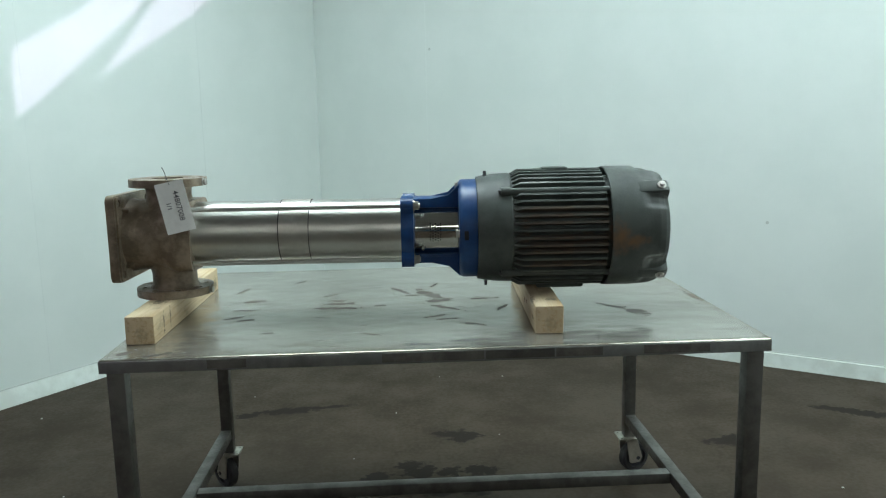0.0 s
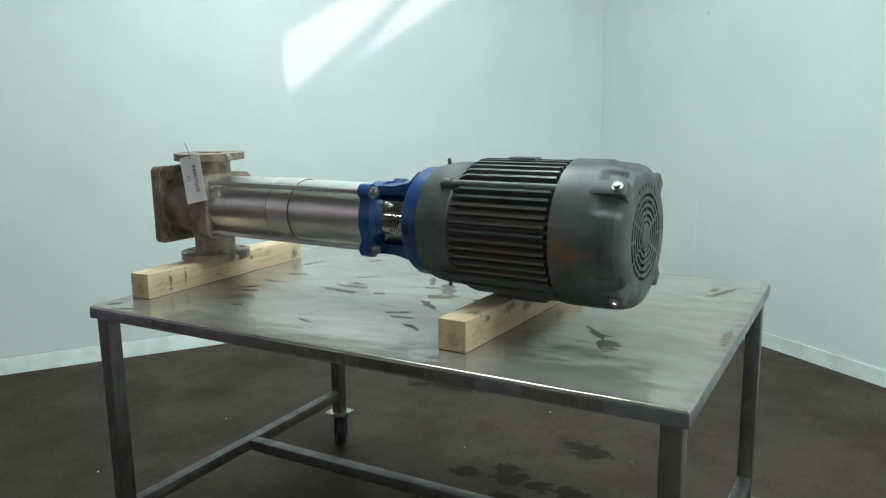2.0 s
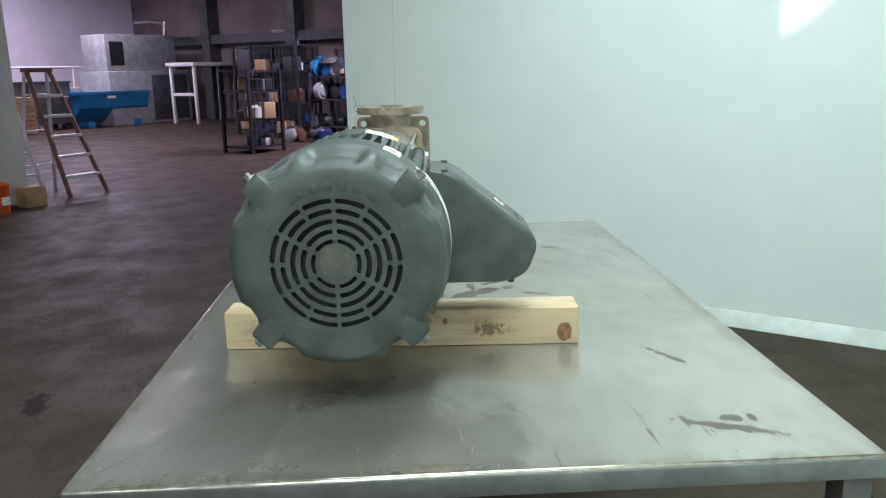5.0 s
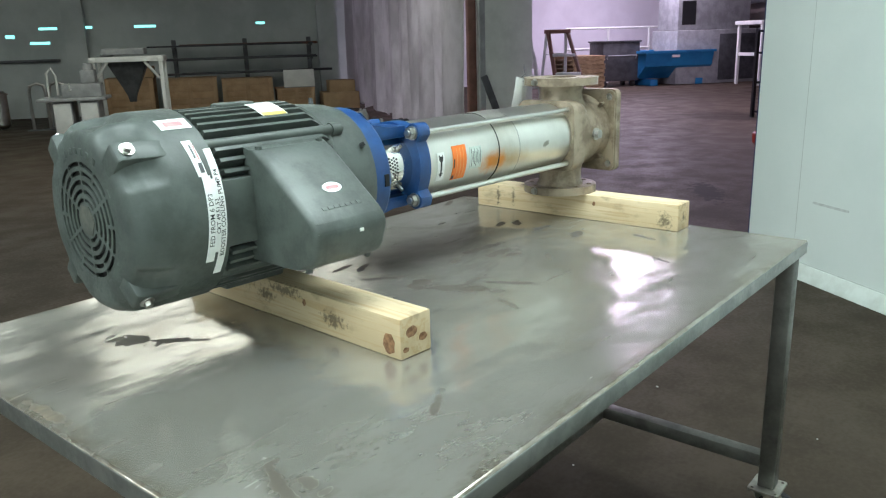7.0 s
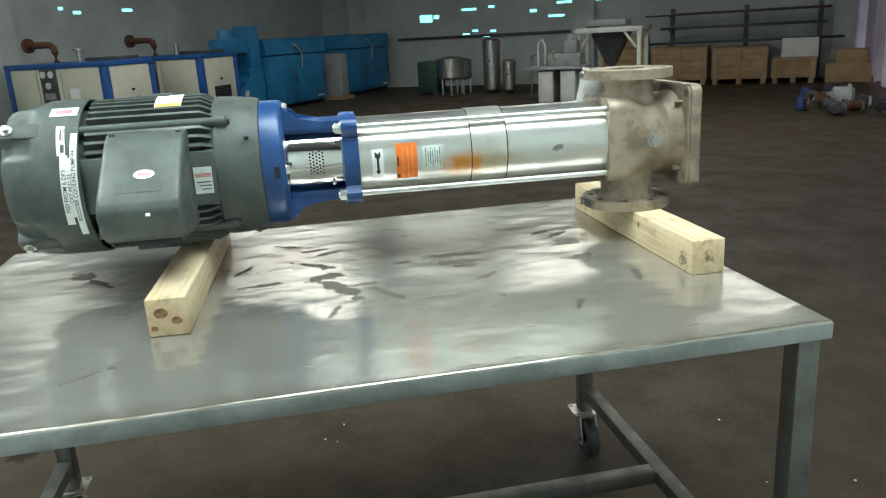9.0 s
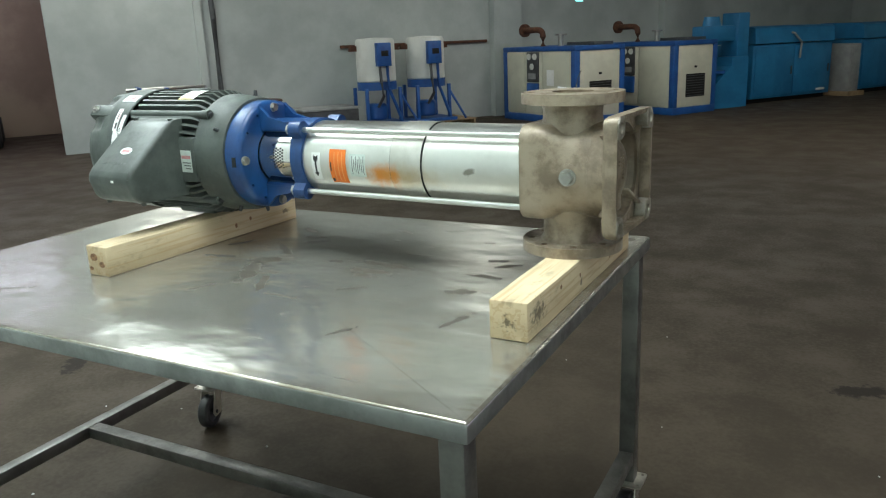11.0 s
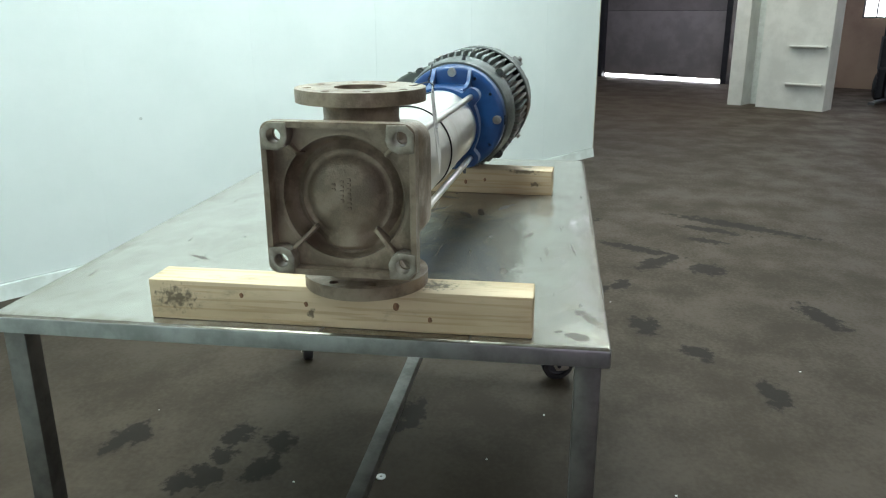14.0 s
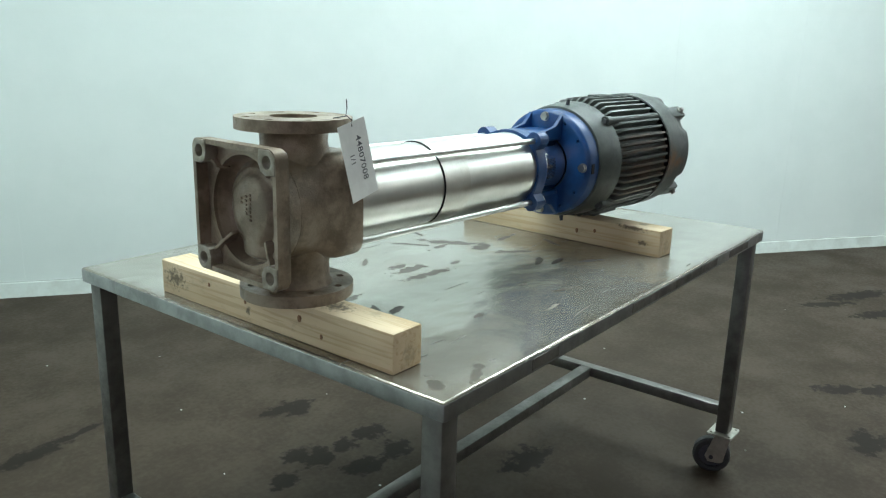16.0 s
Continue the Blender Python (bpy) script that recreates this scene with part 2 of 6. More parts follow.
machined = mat("worn_bare_iron", (0.38, 0.345, 0.29), (0.25, 0.22, 0.175), 30, (0.35, 0.55), 0.5, 0.15, 200)
band_steel = mat("matt_steel_band", (0.70, 0.68, 0.63), (0.60, 0.58, 0.53), 14, (0.35, 0.42), 0.95, 0.0,
                 spots=[([(0.622, 0.105, -0.03, 0.035, 0.05, 0.05, 0)], (0.75, 0.26, 0.02), 0.45, 0.55, 30, 0.9, 0.9), ([(0.58, 0.105, -0.03, 0.07, 0.05, 0.05, 0)], (0.50, 0.34, 0.13), 0.4, 0.6, 20, 1.2, 0.7)])
rod_steel = mat("drawn_steel_rod", (0.70, 0.70, 0.67), (0.64, 0.64, 0.61), 9, (0.29, 0.32), 1.0, 0.0)
stainless = mat("brushed_stainless", (0.74, 0.73, 0.69), (0.64, 0.63, 0.59), 5, (0.30, 0.35), 1.0, 0.0, 180, fine_stretch=(0.25, 1, 1),
                spots=[([(0.66, 0.105, -0.028, 0.075, 0.05, 0.048, 0)], (0.75, 0.26, 0.02), 0.45, 0.55, 30, 0.9, 0.9),
                       ([(0.57, 0.105, -0.03, 0.15, 0.05, 0.045, 0)], (0.52, 0.36, 0.15), 0.4, 0.6, 18, 1.2, 0.65),
                       ([(0.385, 0.105, -0.005, 0.02, 0.04, 0.012, 0)], (0.2, 0.18, 0.14), 0.45, 0.9, 60, 0.5, 0.8)])
mirror_steel = mat("polished_guard_steel", (0.78, 0.77, 0.74), (0.7, 0.69, 0.66), 12, (0.06, 0.14), 1.0, 0.02)
blue_paint = mat("blue_enamel", (0.011, 0.068, 0.215), (0.008, 0.045, 0.155), 14, (0.24, 0.42), 0, 0.12, 200)
motor_paint = mat("green_grey_enamel", (0.079, 0.092, 0.084), (0.051, 0.060, 0.054), 11, (0.38, 0.56), 0, 0.16, 160,
                  spots=[([(1.655, -0.2, -0.01, 0.045, 0.10, 0.07, 0), (1.70, -0.2, -0.03, 0.06, 0.06, 0.03, 0)], (0.21, 0.11, 0.052), 0.6, 0.9, 20, 1.0, 0.85),
                         ([(1.35, -0.19, 0.0, 0.03, 0.08, 0.10, 0), (1.55, -0.2, -0.01, 0.12, 0.06, 0.035, 0)], (0.13, 0.08, 0.045), 0.65, 1.0, 30, 0.9, 0.6)])
rusty_paint = mat("rust_streaked_enamel", (0.115, 0.082, 0.058), (0.068, 0.072, 0.063), 5, (0.4, 0.6), 0, 0.12, 160, stretch=(1.0, 3.0, 3.0), spread=(0.42, 0.6))
dusty = mat("dusty_enamel", (0.12, 0.115, 0.095), (0.07, 0.075, 0.065), 18, (0.5, 0.7), 0, 0.1)


def pine_wood(name, smudges, tone_k=1.0):
    """Sawn pine, the grain along y: broad tone, growth-ring lines and handling smudges."""
    ma, t, b = nodes_of(name)
    co = t.nodes.new("ShaderNodeTexCoord").outputs["Object"]
    tone = noise_node(t, co, 3.0, 3.0, 0.5, (4.0, 1.0, 4.0))
    rings = noise_node(t, co, 15.0, 3.0, 0.55, (6.0, 0.22, 6.0), 0.4)
    fibre_n = noise_node(t, co, 60.0, 2.0, 0.5, (8.0, 0.4, 8.0))
    blot = noise_node(t, co, 16.0, 5.0, 0.7, (1.0, 0.5, 1.0))
    col = blend(t, ramp(t, tone, 0.35, 0.65), tuple(v * tone_k for v in (0.72, 0.575, 0.38)), tuple(v * tone_k for v in (0.60, 0.46, 0.285)))
    col = blend(t, calc(t, "MULTIPLY", ramp(t, rings, 0.50, 0.62), 0.42), col, (0.44, 0.27, 0.12))
    col = blend(t, calc(t, "MULTIPLY", ramp(t, blot, 0.54, 0.72), 0.55), col, (0.27, 0.20, 0.12))
    k = calc(t, "MULTIPLY", spot_mask(t, co, smudges, 1.8, 90, 0.8), 0.75)
    col = blend(t, k, col, (0.06, 0.045, 0.03))
    t.links.new(col, b.inputs["Base Color"])
    b.inputs["Roughness"].default_value = 0.66
    bp = t.nodes.new("ShaderNodeBump")
    bp.inputs["Strength"].default_value, bp.inputs["Distance"].default_value = 0.25, 0.003
    t.links.new(calc(t, "ADD", rings, calc(t, "MULTIPLY", fibre_n, 0.5)), bp.inputs["Height"])
    t.links.new(bp.outputs[0], b.inputs["Normal"])
    return ma


pine = pine_wood("sawn_pine", [(-0.045, 0.345, 0.05, 0.012, 0.05, 0.030, 0), (0.0, 0.40, 0.04, 0.02, 0.012, 0.02, 0), (-0.045, 0.05, 0.03, 0.01, 0.012, 0.012, 0), (0.04, 0.36, 0.03, 0.02, 0.03, 0.03, 0), (0.045, -0.31, 0.045, 0.012, 0.012, 0.045, 0), (0.045, -0.24, 0.05, 0.012, 0.008, 0.04, 0), (0.0, -0.20, 0.089, 0.03, 0.05, 0.012, 0)])
pine_knotty = pine_wood("knotty_pine", [(-0.045, -0.31, 0.085, 0.02, 0.06, 0.012, 0), (-0.045, -0.35, 0.04, 0.012, 0.02, 0.012, 0), (0.045, 0.2, 0.04, 0.01, 0.05, 0.02, 0), (0.045, -0.05, 0.05, 0.01, 0.04, 0.02, 0), (0.045, -0.15, 0.07, 0.012, 0.05, 0.02, 0), (0.045, 0.03, 0.075, 0.012, 0.07, 0.018, 0), (0.045, -0.29, 0.07, 0.012, 0.03, 0.014, 0), (0.02, -0.32, 0.089, 0.03, 0.02, 0.012, 0)], 0.85)
pine_dark = mat("pine_knot", (0.30, 0.15, 0.07), (0.14, 0.065, 0.03), 70, (0.5, 0.7), 0, 0.1)
paper = mat("white_paper", (0.88, 0.88, 0.86), (0.82, 0.82, 0.80), 30, (0.55, 0.7), 0, 0.03)
ink = mat("black_ink", (0.015, 0.015, 0.017), (0.03, 0.03, 0.03), 60, (0.5, 0.6), 0, 0)
orange_label = mat("orange_label", (0.85, 0.20, 0.02), (0.78, 0.17, 0.02), 40, (0.35, 0.5), 0, 0.02)
silver_label = mat("silver_label", (0.62, 0.69, 0.64), (0.54, 0.60, 0.56), 60, (0.4, 0.5), 0.0, 0.02)
orange_print = mat("pale_orange_print", (0.88, 0.36, 0.12), (0.82, 0.30, 0.09), 60, (0.4, 0.5), 0, 0.0)
yellow_label = mat("yellow_label", (0.72, 0.52, 0.12), (0.6, 0.45, 0.12), 60, (0.35, 0.5), 0, 0.02)
pink_label = mat("pink_print", (0.65, 0.28, 0.28), (0.5, 0.2, 0.22), 80, (0.4, 0.5), 0, 0.02)

panel_white = mat("white_wall_panel", (0.80, 0.86, 0.83), (0.76, 0.825, 0.795), 1.4, (0.32, 0.46), 0, 0.05, 40)
skirt_white = mat("white_cove_base", (0.70, 0.755, 0.715), (0.58, 0.62, 0.575), 6, (0.4, 0.6), 0, 0.1)
seam_grey = mat("joint_sealant", (0.62, 0.67, 0.64), (0.54, 0.58, 0.55), 14, (0.6, 0.8), 0, 0)
# oil on the concrete: (x, y, half length, half width, turn)
SPILLS_BY_TABLE = [
    (-0.72, 1.77, 0.15, 0.04, 6), (-0.5, 1.81, 0.14, 0.02, 10), (-0.96, 1.72, 0.07, 0.035, 20), (0.29, 1.29, 0.08, 0.065, 0), (0.19, 1.33, 0.07, 0.045, 20), (0.04, 0.87, 0.08, 0.05, 30), (0.19, 0.86, 0.07, 0.04, 10),
    (0.35, 0.86, 0.09, 0.05, -10), (0.31, 0.67, 0.08, 0.05, 20), (0.12, 0.68, 0.09, 0.05, -20), (-0.17, 0.84, 0.07, 0.04, 0), (0.0, 0.94, 0.07, 0.05, 0), (2.29, -0.67, 0.13, 0.04, -50), (2.4, -0.82, 0.1, 0.05, -30),
    (4.2, -0.4, 0.3, 0.06, -30), (3.8, -0.27, 0.2, 0.04, -40),
]
SPILLS_IN_HALL = [
    (3.82, -0.6, 0.22, 0.05, -35), (3.95, -1.85, 0.56, 0.07, 58), (3.78, -1.62, 0.24, 0.05, 62), (3.47, -1.54, 0.14, 0.045, 60), (2.9, -1.1, 0.2, 0.06, -42), (3.2, -1.0, 0.3, 0.05, 60), (2.78, -1.42, 0.11, 0.09, 0),
    (1.42, -1.13, 0.09, 0.06, 30), (2.0, -1.9, 0.2, 0.06, 20), (1.0, -1.4, 0.12, 0.05, 0), (1.75, -0.9, 0.13, 0.06, 10), (-6.5, -1.6, 0.5, 0.12, 30), (0.6, 0.2, 0.12, 0.06, 0), (2.6, 1.4, 0.25, 0.04, -30),
    (1.7, 1.1, 0.12, 0.05, 10), (-1.6, -1.9, 0.14, 0.05, 20),
]
FLOOR_STAINS = [(x, y, 0, rx, ry, 1, a) for x, y, rx, ry, a in SPILLS_BY_TABLE + SPILLS_IN_HALL]
concrete = mat("dirty_concrete", (0.060, 0.0445, 0.0305), (0.042, 0.0312, 0.0215), 2.1, (0.5, 0.72), 0, 0.12, 46, spread=(0.3, 0.7), spec=0.16,
               spots=[([(x, y, z, rx * 1.25, ry * 1.5, rz, a) for x, y, z, rx, ry, rz, a in FLOOR_STAINS], (0.011, 0.008, 0.006), 0.7, 1.3, 15, 0.4, 0.85)])
block_wall = mat("painted_block_wall", (0.49, 0.53, 0.52), (0.39, 0.427, 0.42), 0.8, (0.5, 0.7), 0, 0.12, 30,
                 spots=[([(-1.0, 0, 1.35, 0.10, 1, 0.4, 0), (-0.55, 0, 1.35, 0.07, 1, 0.35, 0), (-1.9, 0, 1.3, 0.08, 1, 0.4, 0)], (0.36, 0.34, 0.29), None, 0.8, 6, 0.9, 0.5)])
far_wall = mat("pale_far_wall", (0.66, 0.64, 0.68), (0.56, 0.54, 0.58), 0.5, (0.6, 0.8), 0, 0.05)
brown_wall = mat("brown_sheet_wall", (0.19, 0.155, 0.14), (0.13, 0.105, 0.10), 0.7, (0.6, 0.8), 0, 0.1)
bay_brown = mat("tan_bay_wall", (0.34, 0.25, 0.17), (0.24, 0.17, 0.12), 0.7, (0.6, 0.8), 0, 0.1)
# Unseen roof, made pale so its bounced light brightens table and hall.
roof_bounce = mat("pale_bounce_roof", (0.62, 0.63, 0.62), (0.52, 0.53, 0.52), 1, (0.7, 0.9), 0, 0.05)
tarp_mat = mat("grey_plastic_curtain", (0.64, 0.63, 0.64), (0.42, 0.41, 0.42), 1.6, (0.35, 0.55), 0, 0.2, 12, stretch=(1, 1, 0.5))
bay_door = mat("grey_sectional_door", (0.27, 0.24, 0.25), (0.21, 0.19, 0.20), 2, (0.5, 0.7), 0, 0.05)
black_paint = mat("black_machine_paint", (0.016, 0.017, 0.022), (0.03, 0.03, 0.036), 6, (0.4, 0.6), 0, 0.05)
navy = mat("dark_blue_paint", (0.012, 0.03, 0.12), (0.01, 0.022, 0.08), 6, (0.4, 0.6), 0, 0.05)
sky_blue = mat("sky_blue_paint", (0.018, 0.20, 0.42), (0.012, 0.15, 0.33), 2, (0.35, 0.55), 0, 0.06)
mid_blue = mat("machine_blue_paint", (0.015, 0.10, 0.34), (0.01, 0.07, 0.26), 4, (0.35, 0.5), 0, 0.05)
cream = mat("cream_panel_paint", (0.62, 0.61, 0.50), (0.54, 0.53, 0.44), 2, (0.4, 0.55), 0, 0.04)
mach_grey = mat("grey_machine_paint", (0.34, 0.35, 0.35), (0.25, 0.26, 0.26), 4, (0.4, 0.6), 0, 0.06)
dark_grey = mat("dark_grey_steel", (0.09, 0.095, 0.10), (0.06, 0.062, 0.066), 5, (0.4, 0.6), 0.3, 0.08)
off_white = mat("off_white_enamel", (0.70, 0.71, 0.68), (0.60, 0.61, 0.58), 3, (0.35, 0.5), 0, 0.04)
red_paint = mat("orange_red_paint", (0.50, 0.075, 0.03), (0.38, 0.055, 0.025), 5, (0.4, 0.6), 0, 0.06)
red_plastic = mat("red_plastic", (0.42, 0.022, 0.015), (0.34, 0.018, 0.013), 4, (0.35, 0.5), 0, 0.05)
orange_plastic = mat("orange_plastic", (0.70, 0.10, 0.02), (0.6, 0.085, 0.02), 5, (0.35, 0.5), 0, 0.04)
rust = mat("rusty_iron", (0.13, 0.05, 0.025), (0.07, 0.03, 0.018), 16, (0.6, 0.8), 0.2, 0.3)
pallet_wood = mat("pallet_wood", (0.44, 0.31, 0.17), (0.30, 0.20, 0.11), 5, (0.6, 0.8), 0, 0.2, 60, random_tint=0.4)
crate_wood = mat("crate_board", (0.47, 0.31, 0.17), (0.37, 0.23, 0.12), 4, (0.6, 0.8), 0, 0.15, 60, random_tint=0.35)
card_board = mat("cardboard", (0.43, 0.29, 0.16), (0.36, 0.24, 0.13), 4, (0.65, 0.8), 0, 0.05)
tank_steel = mat("stainless_tank", (0.58, 0.57, 0.54), (0.44, 0.43, 0.41), 4, (0.2, 0.35), 1.0, 0.05)
alu = mat("ladder_aluminium", (0.72, 0.72, 0.74), (0.58, 0.58, 0.6), 6, (0.35, 0.5), 0.25, 0.05)
fibre = mat("brown_ladder_rail", (0.20, 0.09, 0.07), (0.14, 0.065, 0.05), 6, (0.5, 0.6), 0, 0.05)
daylight = glow("daylight_outside", (0.93, 0.95, 1.0), 6.0)
pane_light = glow("daylight_in_pane", (0.25, 0.95, 0.95), 1.1)
tube_glow = glow("tube_diffuser", (0.85, 1.0, 0.96), 1.1)


# ---------- builders ----------
def finish(bm, angle=35.0):
    bmesh.ops.recalc_face_normals(bm, faces=bm.faces)
    for f in bm.faces:
        f.smooth = True
    lim = radians(angle)
    for e in bm.edges:
        e.smooth = len(e.link_faces) == 2 and e.calc_face_angle(0.0) < lim


def mesh_of(name, bm, material, angle=35.0):
    finish(bm, angle)
    me = bpy.data.meshes.new(name)
    bm.to_mesh(me)
    bm.free()
    me.materials.append(material)
    return me


def part(name, bm, material, parent=None, label="", m=None, angle=35.0):
    """One mesh object under a thing or a part. A ready mesh may stand in for the bmesh."""
    me = bm if isinstance(bm, bpy.types.Mesh) else mesh_of(name, bm, material, angle)
    ob = new(name, me)
    ob.parent = parent
    if m is not None:
        ob.matrix_basis = m
    if label:
        ob["label"] = label
    return ob


def thing(name, m, label, category, group="", kind=""):
    ob = new(name)
    ob.empty_display_size = 0.1
    ob.matrix_basis = m
    return tagged(ob, label, category, group, kind)


def single(name, bm, material, m, label="", category="", group="", kind="", angle=35.0):
    ob = part(name, bm, material, None, "", m, angle)
    return tagged(ob, label, category, group, kind)


def add_box(bm, x0, x1, y0, y1, z0, z1, bevel=0.0, m=None):
    r = bmesh.ops.create_cube(bm, size=1, matrix=Matrix.Translation(((x0 + x1) / 2, (y0 + y1) / 2, (z0 + z1) / 2)) @ Matrix.Diagonal((x1 - x0, y1 - y0, z1 - z0, 1)))
    vs = r["verts"]
    if bevel:
        es = list({e for v in vs for e in v.link_edges})
        r = bmesh.ops.bevel(bm, geom=es, offset=bevel, segments=2, affect="EDGES", profile=0.5)
        vs = list({v for f in r["faces"] for v in f.verts} | {v for v in vs if v.is_valid})
    if m is not None:
        bmesh.ops.transform(bm, matrix=m, verts=[v for v in vs if v.is_valid])
    return bm


def box(x0, x1, y0, y1, z0, z1, bevel=0.0):
    return add_box(bmesh.new(), x0, x1, y0, y1, z0, z1, bevel)


def boxes(*rows, bevel=0.0):
    bm = bmesh.new()
    for r in rows:
        add_box(bm, *r, bevel=bevel)
    return bm


AXES = {"x": Euler((0, radians(90), 0)).to_matrix().to_4x4(), "y": Euler((radians(-90), 0, 0)).to_matrix().to_4x4(), "z": Matrix.Identity(4)}


def add_cyl(bm, a, b, r, r2=None, seg=24):
    """A solid round bar from a to b."""
    a, b = Vector(a), Vector(b)
    d = b - a
    m = Matrix.Translation((a + b) / 2) @ d.to_track_quat("Z", "Y").to_matrix().to_4x4()
    bmesh.ops.create_cone(bm, cap_ends=True, segments=seg, radius1=r, radius2=r if r2 is None else r2, depth=d.length, matrix=m)
    return bm


def cyl(a, b, r, r2=None, seg=24):
    return add_cyl(bmesh.new(), a, b, r, r2, seg)


def add_lathe(bm, profile, axis="x", seg=48, centre=(0, 0, 0), closed=False):
    """Turns (along, radius) round an axis; closed: the profile is a ring's section."""
    rows = []
    for s, r in profile:
        if r < 1e-6:
            rows.append([bm.verts.new((0, 0, s))])
        else:
            rows.append([bm.verts.new((r * math.cos(2 * math.pi * i / seg), r * math.sin(2 * math.pi * i / seg), s)) for i in range(seg)])
    pairs = list(zip(rows, rows[1:])) + ([(rows[-1], rows[0])] if closed else [])
    for p, q in pairs:
        for i in range(seg):
            j = (i + 1) % seg
            vs = [p[i % len(p)], p[j % len(p)], q[j % len(q)], q[i % len(q)]]
            vs = list(dict.fromkeys(vs))
            if len(vs) > 2:
                bm.faces.new(vs)
    if not closed:
        for row in (rows[0], rows[-1]):
            if len(row) > 2:
                bm.faces.new(row)
    m = Matrix.Translation(centre) @ AXES[axis]
    bmesh.ops.transform(bm, matrix=m, verts=[v for row in rows for v in row])
    return bm


def lathe(profile, axis="x", seg=48, centre=(0, 0, 0), closed=False):
    return add_lathe(bmesh.new(), profile, axis, seg, centre, closed)


def add_prism(bm, loop, depth, m=None, holes=()):
    """Extrudes a flat outline in x, y (with holes) along z by depth."""
    edges, verts = [], []
    for lp in (loop, *holes):
        vs = [bm.verts.new((x, y, 0)) for x, y in lp]
        verts += vs
        edges += [bm.edges.new((vs[i], vs[(i + 1) % len(vs)])) for i in range(len(vs))]
    if holes:
        r = bmesh.ops.triangle_fill(bm, edges=edges, use_beauty=True, use_dissolve=False)
        faces = [g for g in r["geom"] if isinstance(g, bmesh.types.BMFace)]
    else:
        faces = [bm.faces.new(verts)]
    r = bmesh.ops.extrude_face_region(bm, geom=faces, use_keep_orig=True)
    up = [g for g in r["geom"] if isinstance(g, bmesh.types.BMVert)]
    bmesh.ops.translate(bm, vec=(0, 0, depth), verts=up)
    if m is not None:
        bmesh.ops.transform(bm, matrix=m, verts=verts + up)
    return bm


def prism(loop, depth, m=None, holes=()):
    return add_prism(bmesh.new(), loop, depth, m, holes)


def ring(r, n=24, cx=0.0, cy=0.0, a0=0.0):
    return [(cx + r * math.cos(a0 + 2 * math.pi * i / n), cy + r * math.sin(a0 + 2 * math.pi * i / n)) for i in range(n)]


def round_rect(hx, hy, r, n=5, cx=0.0, cy=0.0):
    out = []
    for sx, sy, a in ((1, 1, 0), (-1, 1, 90), (-1, -1, 180), (1, -1, 270)):
        for i in range(n + 1):
            t = radians(a + 90 * i / n)
            out.append((cx + sx * (hx - r) + r * math.cos(t), cy + sy * (hy - r) + r * math.sin(t)))
    return out


def lobed(r0, lug_at, lug_r, n=120):
    """A round outline with a lug at each diagonal."""
    out = []
    for i in range(n):
        a = 2 * math.pi * i / n
        best = r0
        for k in range(4):
            d = a - (math.pi / 4 + k * math.pi / 2)
            d = (d + math.pi) % (2 * math.pi) - math.pi
            h = lug_r ** 2 - (lug_at * math.sin(d)) ** 2
            if h > 0 and math.cos(d) > 0:
                best = max(best, lug_at * math.cos(d) + math.sqrt(h))
            else:
                best = max(best, r0 + 0.006 * math.exp(-(d / 0.3) ** 2))
        out.append((best * math.cos(a), best * math.sin(a)))
    return out


ALONG_X = Matrix(((0, 0, 1, 0), (1, 0, 0, 0), (0, 1, 0, 0), (0, 0, 0, 1)))      # outline x, y -> y, z; depth -> x
ALONG_Y = Matrix(((1, 0, 0, 0), (0, 0, 1, 0), (0, 1, 0, 0), (0, 0, 0, 1)))      # outline x, y -> x, z; depth -> y


def at_x(s):
    return Matrix.Translation((s, 0, 0)) @ ALONG_X


def hexagon(r):
    return ring(r, 6)


def tube_path(points, r, seg=10):
    """A bent round bar through the points, with caps."""
    bm = bmesh.new()
    pts = [Vector(p) for p in points]
    rows = []
    for i, p in enumerate(pts):
        d = (pts[min(i + 1, len(pts) - 1)] - pts[max(i - 1, 0)]).normalized()
        q = d.to_track_quat("Z", "Y")
        rows.append([bm.verts.new(p + q @ Vector((r * math.cos(2 * math.pi * k / seg), r * math.sin(2 * math.pi * k / seg), 0))) for k in range(seg)])
    for a, b in zip(rows, rows[1:]):
        for k in range(seg):
            bm.faces.new((a[k], a[(k + 1) % seg], b[(k + 1) % seg], b[k]))
    bm.faces.new(rows[0])
    bm.faces.new(rows[-1])
    return bm


def curved_patch(s0, s1, a0, a1, r, skew=0.0, thick=0.0012, n=12):
    """A label bent round the x axis: s along it, angles in degrees from +y up towards +z."""
    bm = bmesh.new()
    rows = []
    for i in range(n + 1):
        a = radians(a0 + (a1 - a0) * i / n)
        k = skew * i / n
        rows.append([bm.verts.new((s + k, q * math.cos(a), q * math.sin(a))) for s, q in ((s0, r), (s1, r), (s1, r + thick), (s0, r + thick))])
    for p, q in zip(rows, rows[1:]):
        for k in range(4):
            bm.faces.new((p[k], p[(k + 1) % 4], q[(k + 1) % 4], q[k]))
    bm.faces.new(rows[0])
    bm.faces.new(rows[-1])
    return bm


